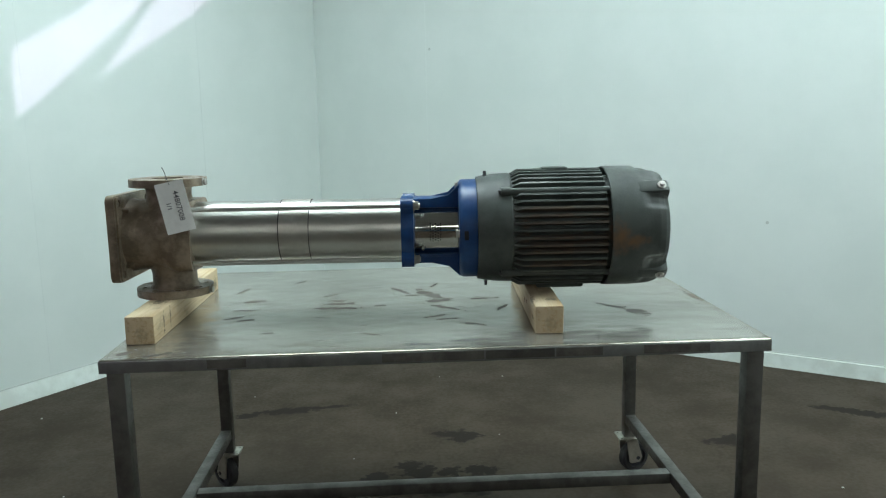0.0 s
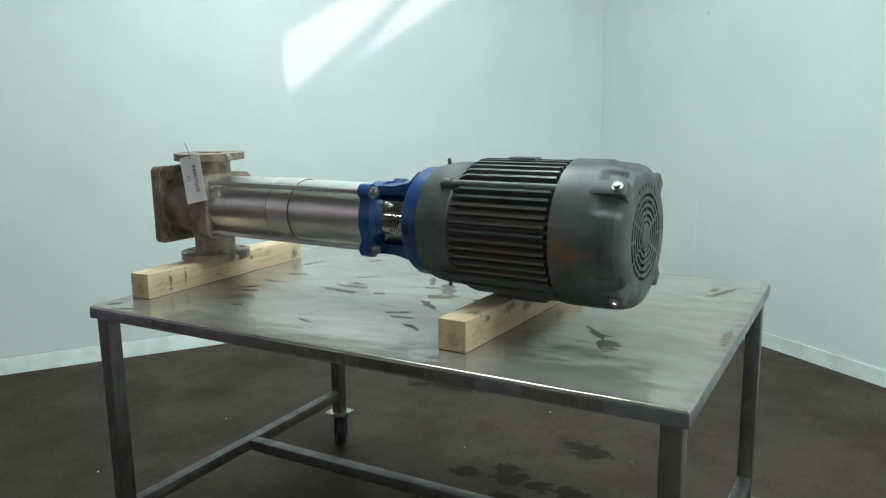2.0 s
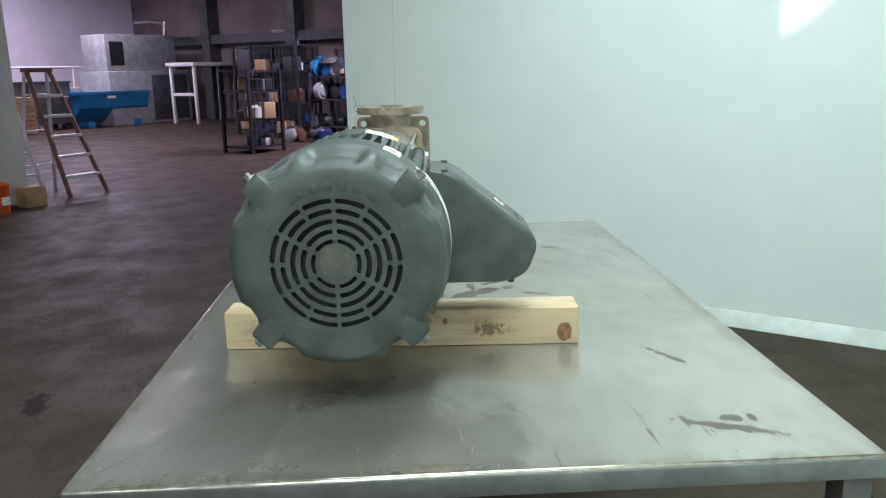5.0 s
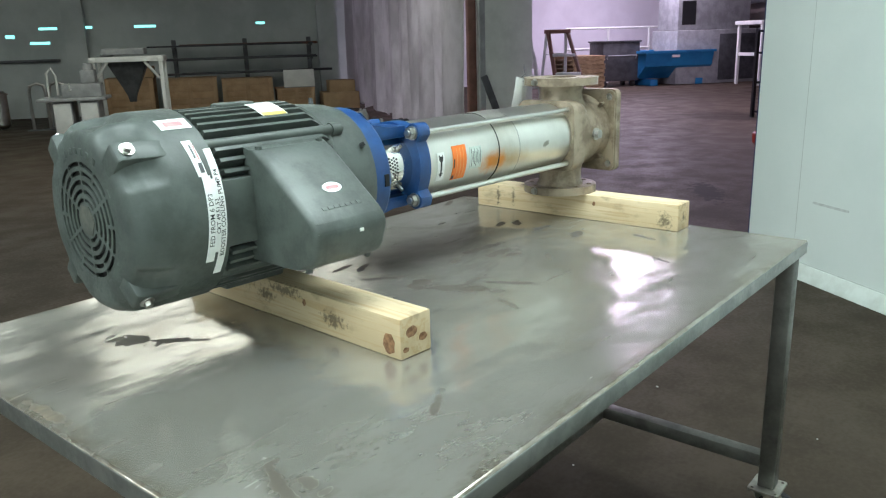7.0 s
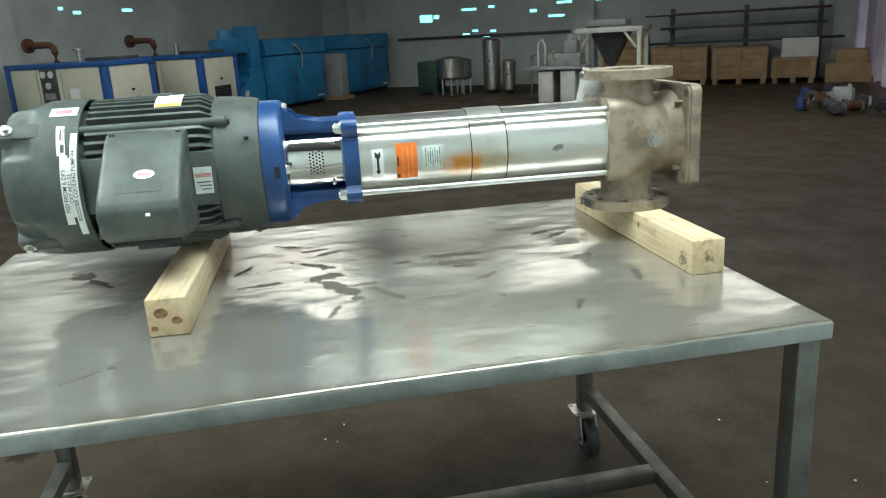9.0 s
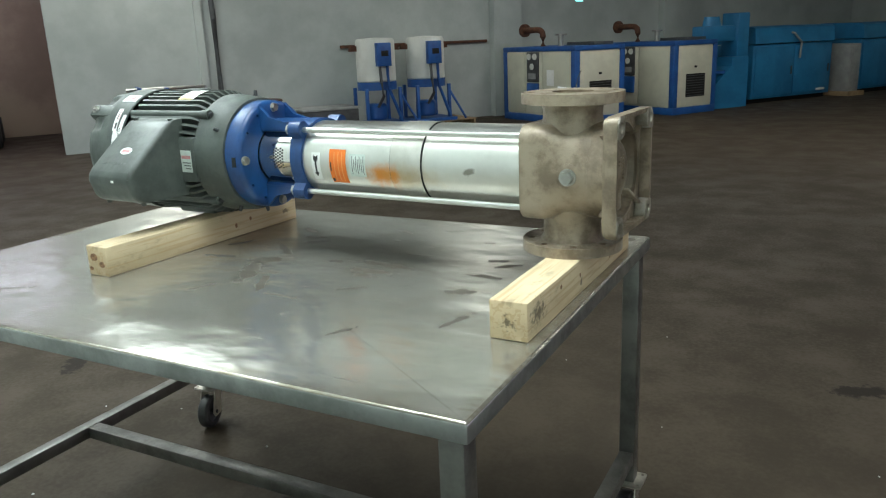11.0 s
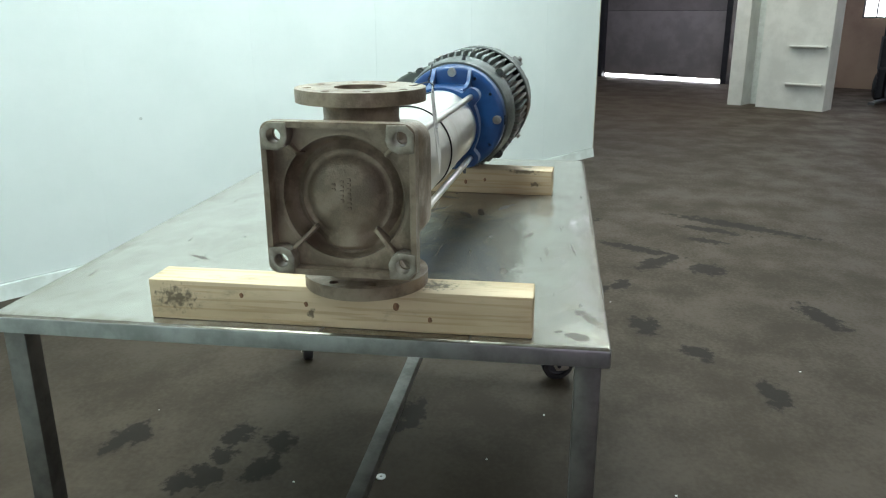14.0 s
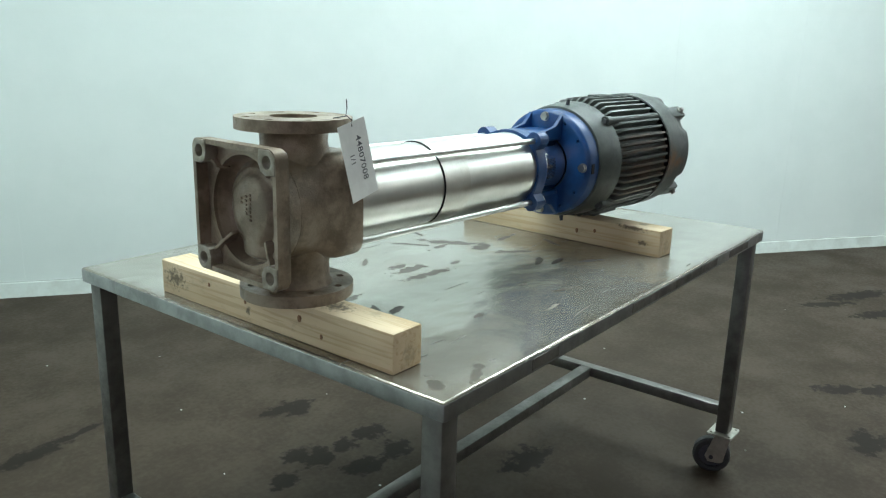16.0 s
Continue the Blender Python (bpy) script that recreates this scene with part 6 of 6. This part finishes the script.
def bar_rack():
    t = thing("bar_rack", far(-17.2, 0.1), "wall rack loaded with long dark bars", "rack")
    for v in (-1.6, 0.0, 1.5):
        part("upright", box(-0.2, -0.12, v - 0.05, v + 0.05, 0, 1.85), dark_grey, t)
        for z in (0.92, 1.28, 1.62):
            part("arm", box(-0.12, 0.35, v - 0.03, v + 0.03, z, z + 0.05), dark_grey, t)
    rnd = random.Random(4)
    for z in (0.97, 1.33, 1.67):
        for k in range(6):
            a = -1.9 + rnd.uniform(-0.3, 0.5)
            y = 0.0 + 0.06 * k
            part("bar", box(y - 0.022, y + 0.022, a, a + rnd.uniform(2.6, 3.6), z, z + rnd.uniform(0.03, 0.07), 0.004), rust if k % 3 == 0 else black_paint, t)


bar_rack()
sh = thing("white_sheet", far(-16.55, 1.22, 0.58), "pale flat sheet standing on a crate", "sheet")
part("sheet", box(0.2, 0.23, -0.35, 0.35, 0, 0.45, 0.005), off_white, sh)
part("edge", box(0.198, 0.232, -0.36, 0.36, 0, 0.02), mach_grey, sh)


# ---------- curtain, column, ladder ----------
def curtain():
    bm = bmesh.new()
    rnd = random.Random(11)
    n, rows = 150, 12
    ph = [rnd.uniform(0, 6.28) for _ in range(6)]
    grid = []
    for j in range(rows + 1):
        z = 0.12 + j * (5.6 - 0.12) / rows
        sway = 1.0 - 0.5 * j / rows
        grid.append([bm.verts.new((-19.9 + 10.85 * i / n, 2.93 + sway * (0.07 * math.sin(i * 0.55 + ph[0]) + 0.05 * math.sin(i * 0.23 + ph[1] + 0.2 * j) + 0.025 * math.sin(i * 1.3 + ph[2] + 0.3 * j)), z + 0.05 * math.sin(i * 0.4 + ph[3]) * (j == 0))) for i in range(n + 1)])
    for a, b in zip(grid, grid[1:]):
        for i in range(n):
            bm.faces.new((a[i], a[i + 1], b[i + 1], b[i]))
    r = bmesh.ops.solidify(bm, geom=bm.faces[:], thickness=0.006)
    t = thing("plastic_curtain", hall(0, 0), "dirty grey plastic curtain hanging from the roof", "curtain")
    part("sheet", bm, tarp_mat, t, "", None, 80)
    part("rail", box(-20.0, -9.0, 2.88, 2.98, 5.6, 5.7), dark_grey, t)


curtain()
single("column", box(-9.6, -8.75, 3.17, 3.90, 0, HZ, 0.02), off_white, hall(0, 0), "square white painted building column", "column", kind="structure")
single("trim", box(-9.0, -8.88, 2.96, 3.08, 0, HZ, 0.01), fibre, hall(0, 0), "brown steel post beside the column", "post", kind="structure")
single("trim", box(-8.85, -8.73, 3.08, 3.168, 0, HZ, 0.01), mach_grey, hall(0, 0), "grey conduit channel on the column", "conduit", kind="structure")
pl = thing("leaning_plank", hall(-8.69, 3.56, 0, 0), "dark plank leaning against the white column", "plank")
bm = bmesh.new()
add_box(bm, -0.02, 0.02, -0.05, 0.05, 0, 1.22, 0.004, Matrix.Rotation(radians(21), 4, "X"))
part("plank", bm, dark_grey, pl)
bk = thing("bucket", hall(-8.42, 3.30), "orange plastic bucket with a white label", "bucket")
part("pail", lathe([(0.0, 0.0), (0.0, 0.125), (0.33, 0.15), (0.34, 0.158), (0.36, 0.158), (0.36, 0.146), (0.02, 0.118), (0.02, 0.0)], "z", 32), orange_plastic, bk)
part("handle", tube_path([(0.0, 0.152, 0.33), (0.1, 0.14, 0.22), (0.15, 0.05, 0.14), (0.155, -0.05, 0.14), (0.1, -0.14, 0.22), (0.0, -0.152, 0.33)], 0.004, 6), tank_steel, bk)
part("label", box(0.128, 0.142, -0.02, 0.08, 0.1, 0.2), paper, bk)
bx = thing("cardboard_box", hall(-8.5, 3.78), "small brown cardboard box by the column", "box")
part("carton", box(-0.11, 0.11, -0.14, 0.14, 0, 0.26, 0.006), card_board, bx)
part("tape", box(-0.111, 0.111, -0.02, 0.02, 0.26, 0.262), crate_wood, bx)


def ladder():
    """Standing open: treads between two brown rails that narrow upwards, and a lighter rear frame."""
    t = thing("step_ladder", hall(-8.7, 4.72), "open stepladder with brown rails and aluminium steps", "ladder")

    def rail_at(f, side):
        return Vector((0.02 - 0.42 * f, -0.27 * f + side * (0.29 - 0.13 * f), 1.72 * f))

    for side in (-1, 1):
        part("front_rail", tube_path([rail_at(0, side), rail_at(1, side)], 0.032, 8), fibre, t)
        part("rear_rail", tube_path([(-0.95, -0.16 + side * 0.25, 0), rail_at(1, side) + Vector((-0.06, 0, -0.02))], 0.024, 8), alu, t)
        part("spreader", tube_path([rail_at(0.42, side), (-0.75, -0.2 + side * 0.22, 0.72)], 0.009, 6), alu, t)
    for k in range(5):
        f = (0.29 + 0.275 * k) / 1.72
        p, q = rail_at(f, -1), rail_at(f, 1)
        part("step", box(p.x - 0.045, p.x + 0.045, p.y, q.y, p.z - 0.03, p.z + 0.012, 0.004), alu, t)
    for z in (0.4, 0.9, 1.4):
        f = z / 1.72
        x = -0.95 + (0.95 - 0.46) * f
        part("rear_bar", cyl((x, -0.41 + 0.02 * f, z), (x, 0.09 - 0.22 * f, z), 0.012, None, 8), alu, t)
    part("top_cap", box(-0.52, -0.33, -0.45, -0.09, 1.70, 1.76, 0.01), fibre, t)


ladder()
second = thing("ladder", hall(-9.25, 4.42), "aluminium ladder leaning behind the column", "ladder")
for y in (-0.34, 0.0):
    part("rail", tube_path([(0.0, y, 0), (-0.15, y - 0.62, 3.0)], 0.034, 8), alu, second)
for k in range(9):
    z = 0.3 + 0.3 * k
    part("rung", cyl((-0.05 * z, -0.34 - 0.207 * z, z), (-0.05 * z, -0.207 * z, z), 0.016, None, 8), alu, second)


def scrap_pile(name, m, label, spec, seed, cat="machine part", grp=""):
    """A low heap of pump housings and pipe ends, each a part of one heap."""
    rnd = random.Random(seed)
    t = thing(name, m, label, cat, grp)
    for k in range(spec):
        x, y = rnd.uniform(-0.5, 0.5), rnd.uniform(-0.7, 0.7)
        r = rnd.uniform(0.08, 0.17)
        ma = rnd.choice((dark_grey, black_paint, mach_grey, rust, navy))
        h = rnd.uniform(0.2, 0.4)
        part("housing", lathe([(-h / 2, r * 0.6), (-h / 2 + 0.03, r), (h / 2 - 0.05, r), (h / 2, r * 0.7)], rnd.choice("xyz"), 16, (x, y, max(r, h / 2))), ma, t)
        part("flange", lathe([(-0.02, r * 0.5), (-0.02, r * 1.2), (0.02, r * 1.2), (0.02, r * 0.5)], rnd.choice("xy"), 16, (x + 0.1, y + 0.1, r * 1.2), True), rnd.choice((dark_grey, mach_grey, rust)), t)
    return t


scrap_pile("machine_parts", hall(-13.6, 1.7), "heap of dark pump housings on the floor", 7, 2)
scrap_pile("machine_parts", hall(-12.4, 2.0), "heap of grey valve bodies on the floor", 6, 9)

# ---------- far aisle ----------
hp = thing("tipping_hopper", far(-19.2, 12.42, 0, 0, 1.2), "bright blue self-tipping hopper on a steel base", "hopper")
part("bin", prism([(-0.55, 0.22), (0.3, 0.22), (0.75, 0.62), (0.85, 1.08), (-0.6, 1.08)], 1.85, Matrix.Translation((0, -0.9, 0)) @ ALONG_Y), sky_blue, hp)
part("rim", boxes((-0.64, 0.88, -0.95, -0.88, 1.04, 1.12), (-0.64, 0.88, 0.93, 1.0, 1.04, 1.12), (0.82, 0.89, -0.9, 0.95, 1.04, 1.12), (-0.65, -0.58, -0.9, 0.95, 1.04, 1.12)), sky_blue, hp)
part("base", boxes((-0.6, 0.7, -0.7, -0.5, 0, 0.2), (-0.6, 0.7, 0.55, 0.75, 0, 0.2), bevel=0.01), sky_blue, hp)
part("label", box(0.80, 0.86, -0.2, 0.0, 0.9, 0.98), paper, hp)
hp2 = thing("tipping_hopper", far(-19.6, 14.7), "dark blue self-tipping hopper with worn paint", "hopper")
part("bin", prism([(-0.55, 0.22), (0.3, 0.22), (0.75, 0.62), (0.85, 1.1), (-0.6, 1.1)], 1.6, Matrix.Translation((0, -0.8, 0)) @ ALONG_Y), navy, hp2)
part("base", boxes((-0.6, 0.7, -0.6, -0.4, 0, 0.22), (-0.6, 0.7, 0.4, 0.6, 0, 0.22), bevel=0.01), navy, hp2)
tote = thing("grey_bin", far(-19.3, 10.8, 0, 0, 1.15), "tall dark grey wheeled steel bin", "bin")
part("shell", box(-0.45, 0.45, -0.52, 0.52, 0.18, 1.42, 0.03), dark_grey, tote)
part("lid", box(-0.48, 0.48, -0.55, 0.55, 1.42, 1.47, 0.01), dark_grey, tote)
for y in (-0.4, 0.4):
    part("wheel", cyl((0.3, y - 0.04, 0.09), (0.3, y + 0.04, 0.09), 0.09, None, 14), rubber, tote)
    part("wheel", cyl((-0.3, y - 0.04, 0.09), (-0.3, y + 0.04, 0.09), 0.09, None, 14), rubber, tote)
part("handle", tube_path([(0.45, -0.4, 0.9), (0.52, -0.4, 1.0), (0.52, 0.4, 1.0), (0.45, 0.4, 0.9)], 0.02, 6), mach_grey, tote)
for k in range(8):
    copy_thing(first_pallet, far(-18.6, 9.33, 0.13 * k, 3 * (k % 3)))["label"] = "dark pallet in a tall stack"
rl = thing("guard_rail", hall(-23.5, 13.5), "white tube guard rail in front of the pale wall", "railing")
for z in (1.2, 1.9):
    part("rail", cyl((0, -2.4, z), (0, 2.4, z), 0.04, None, 8), off_white, rl)
for y in (-2.4, -0.8, 0.8, 2.4):
    part("post", cyl((0, y, 0), (0, y, 1.9), 0.04, None, 8), off_white, rl)


def big_machine(u, v, w, d, h, material, label):
    t = thing("large_machine", hall(u, v), label, "machine", "large machines in the far aisle")
    part("body", box(-d / 2, d / 2, -w / 2, w / 2, 0.0, h * 0.6, 0.04), material, t)
    part("upper_body", box(-d / 2 + 0.1, d / 2 - 0.25, -w / 2 + 0.15, w / 2 - 0.3, h * 0.6, h, 0.04), material, t)
    part("window", box(d / 2 - 0.25, d / 2 - 0.23, -w / 2 + 0.3, -w / 2 + 0.8, h * 0.66, h * 0.92), dark, t)
    part("door", box(d / 2, d / 2 + 0.02, 0.0, w / 2 - 0.15, 0.1, h * 0.55, 0.01), dark_grey, t)
    part("pipe", tube_path([(d / 2 - 0.1, w / 4, h), (d / 2 - 0.1, w / 4, h + 0.4), (0, w / 4, h + 0.5), (-d / 2, w / 4, h + 0.5)], 0.07, 8), tank_steel, t)


big_machine(-21.8, 15.5, 3.2, 1.6, 2.9, mach_grey, "large grey machine in the far aisle")
big_machine(-16.8, 17.0, 2.6, 1.2, 2.4, dark_grey, "dark machine beside the aisle wall")


def frame_stand(u, v):
    t = thing("equipment_stand", far(u, v), "white welded steel frame standing in the aisle", "stand")
    for x in (-0.5, 0.5):
        for y in (-0.9, 0.9):
            part("post", box(x - 0.04, x + 0.04, y - 0.04, y + 0.04, 0, 1.85, 0.006), off_white, t)
    part("top", boxes((-0.6, 0.6, -1.0, 1.0, 1.85, 1.97), bevel=0.01), off_white, t)
    for y in (-0.92, 0.86):
        part("rail", box(-0.5, 0.5, y, y + 0.06, 0.9, 1.0), off_white, t)


frame_stand(-17.2, 14.8)


def wire_cage(u, v, w, h, seed, turn=0):
    rnd = random.Random(seed)
    t = thing("storage_cage", hall(u, v, 0, turn), "black wire storage cage crammed with machine parts", "cage", "storage cages along the aisle")
    for x in (-w / 2, w / 2):
        for y in (-0.4, 0.4):
            part("post", box(x - 0.03, x + 0.03, y - 0.03, y + 0.03, 0, h), black_paint, t)
    for z in (0.12, 0.12 + h * 0.33, 0.12 + h * 0.66, h - 0.05):
        part("shelf", boxes((-w / 2, w / 2, -0.4, 0.4, z - 0.02, z + 0.02)), black_paint, t)
    wires = bmesh.new()
    for k in range(int(w / 0.12)):
        add_box(wires, -w / 2 + 0.12 * k, -w / 2 + 0.12 * k + 0.008, -0.405, -0.395, 0.1, h)
    for k in range(int(h / 0.2)):
        add_box(wires, -w / 2, w / 2, -0.407, -0.397, 0.1 + 0.2 * k, 0.108 + 0.2 * k)
    part("mesh_side", wires, dark_grey, t)
    for k in range(22):
        x, zi = rnd.uniform(-w / 2 + 0.15, w / 2 - 0.15), rnd.choice((0.14, 0.14 + h * 0.33, 0.14 + h * 0.66))
        s = rnd.uniform(0.07, 0.16)
        ma = rnd.choice((mach_grey, dark_grey, navy, off_white, rust, mid_blue, black_paint, card_board))
        yy = rnd.uniform(-0.3, 0.2)
        if rnd.random() < 0.5:
            part("stored_part", box(x - s, x + s, yy - s, yy + s, zi, zi + s * rnd.uniform(1, 2.2), 0.01), ma, t)
        else:
            part("stored_part", lathe([(0, s * 0.7), (0.03, s), (s * 1.6, s), (s * 1.9, s * 0.5)], "z", 14, (x, yy, zi)), ma, t)


wire_cage(-12.5, 12.9, 1.5, 2.3, 21)
wire_cage(-13.9, 13.6, 1.4, 2.3, 22)
wire_cage(-11.6, 15.2, 1.6, 2.2, 25)
wire_cage(-14.5, 15.0, 1.6, 2.3, 26, 90)
wire_cage(-10.75, 9.98, 0.9, 1.7, 28, 90)


def motor_rack(u, v, seed):
    rnd = random.Random(seed)
    t = thing("parts_rack", hall(u, v), "open rack heaped with blue motors and pumps", "rack", "parts racks along the aisle")
    w, h = 1.6, 2.1
    for x in (-w / 2, w / 2):
        for y in (-0.4, 0.4):
            part("post", box(x - 0.04, x + 0.04, y - 0.04, y + 0.04, 0, h * 0.75), dark_grey, t)
    for z in (0.3, 0.95, 1.5):
        part("shelf", box(-w / 2, w / 2, -0.42, 0.42, z - 0.03, z, 0.004), black_paint, t)
        for k in range(7):
            x = -w / 2 + 0.1 + k * 0.23 + rnd.uniform(-0.09, 0.09)
            r = rnd.uniform(0.10, 0.23)
            ma = rnd.choice((mid_blue, mid_blue, navy, mach_grey, sky_blue, dark_grey, black_paint))
            y0 = rnd.uniform(-0.35, -0.15)
            ax = rnd.choice(("y", "x", "y"))
            L = rnd.uniform(0.25, 0.45) * (0.6 if ax == "x" else 1)
            m = part("stored_motor", lathe([(0, r * 0.5), (0.0, r * 0.95), (0.03, r * 0.95), (0.035, r * 0.75), (L * 0.2, r * 0.75), (L * 0.22, r), (L * 0.8, r), (L * 0.84, r * 0.7), (L, r * 0.6)], ax, 16, (x - (L / 2 if ax == "x" else 0), y0, z + r)), ma, t)
            part("terminal_box", box(x - 0.06, x + 0.06, y0 + 0.03, y0 + 0.15, z + r * 1.8, z + r * 2.4, 0.008), ma, m)
    for k in range(7):
        r = rnd.uniform(0.15, 0.3)
        part("stored_cover", lathe([(0, r), (r * 0.5, r * 0.85), (r * 0.8, r * 0.3), (r * 0.85, 0)], "z", 14, (rnd.uniform(-0.6, 0.6), rnd.uniform(-0.25, 0.25), 1.5 + rnd.uniform(0, 0.35))), rnd.choice((mid_blue, dark_grey, card_board, navy)), t)


motor_rack(-10.9, 13.3, 31)
motor_rack(-9.4, 14.2, 32)
scrap_pile("machine_parts", hall(-9.2, 12.8, 0, 90), "heap of blue pump parts beside the aisle", 8, 41)
scrap_pile("machine_parts", hall(-10.9, 12.4, 0, 90), "heap of dark pump parts beside the aisle", 7, 43)
single("roof_beam", boxes((-25, 13.5, 17.6, 17.95, 2.6, 2.9), (-25, 13.5, 17.75, 17.95, 1.9, 2.0)), dark_grey, hall(0, 0), "dark steel beam along the sheet wall", "beam", kind="structure")
for u in (-16.5, -12.9, -9.0, -20.5):
    single("pilaster", box(u - 0.2, u + 0.2, 17.5, 18.0, 0, HZ), dark_grey, hall(0, 0), "dark steel stanchion on the sheet wall", "stanchion", kind="structure")

# ---------- bin at the end of the booth wall ----------
rb = thing("waste_bin", hall(-3.04, 3.80), "red plastic waste bin at the end of the white wall", "bin")
part("barrel", lathe([(0.0, 0.0), (0.0, 0.20), (0.05, 0.212), (0.78, 0.285), (0.80, 0.302), (0.86, 0.305), (0.87, 0.298), (0.86, 0.28), (0.03, 0.19), (0.03, 0.0)], "z", 36), red_plastic, rb)
for sy in (-1, 1):
    part("grip", add_prism(bmesh.new(), [(sy * 0.27, 0.64), (sy * 0.325, 0.66), (sy * 0.355, 0.84), (sy * 0.33, 0.86), (sy * 0.29, 0.86)], 0.16, Matrix.Translation((0, 0, 0)) @ Matrix(((1, 0, 0, 0), (0, 0, 1, -0.08), (0, 1, 0, 0), (0, 0, 0, 1)))), red_plastic, rb)
single_box = thing("cardboard_box", hall(-3.40, 4.42), "upright brown cardboard carton behind the red bin", "box")
part("carton", box(-0.18, 0.18, -0.2, 0.2, 0, 1.02, 0.008), card_board, single_box)
part("flap", box(-0.18, 0.18, -0.2, -0.19, 1.02, 1.10), paper, single_box)

# ---------- litter on the concrete ----------
rnd = random.Random(17)
litter = bmesh.new()
for k in range(40):
    a, r = rnd.uniform(0, 6.283), 0.3 + 3.4 * rnd.random()
    x, y = 0.1 + r * math.cos(a), 0.2 + r * math.sin(a)
    s = rnd.uniform(0.0015, 0.0045)
    add_box(litter, -s, s, -s * rnd.uniform(0.4, 1), s, 0, 0.003, 0.0, pose(x, y, 0.0, 0, 0, rnd.uniform(0, 180)))
single("floor_litter", litter, off_white, Matrix.Identity(4), "tiny pale scraps scattered over the concrete floor", "litter", kind="stuff")
coin = thing("washer", pose(0.129, 0.218, 0.0), "pale round washer lying on the floor", "washer")
part("disc", add_prism(bmesh.new(), ring(0.018, 20), 0.004, None, [ring(0.006, 12)]), paper, coin)
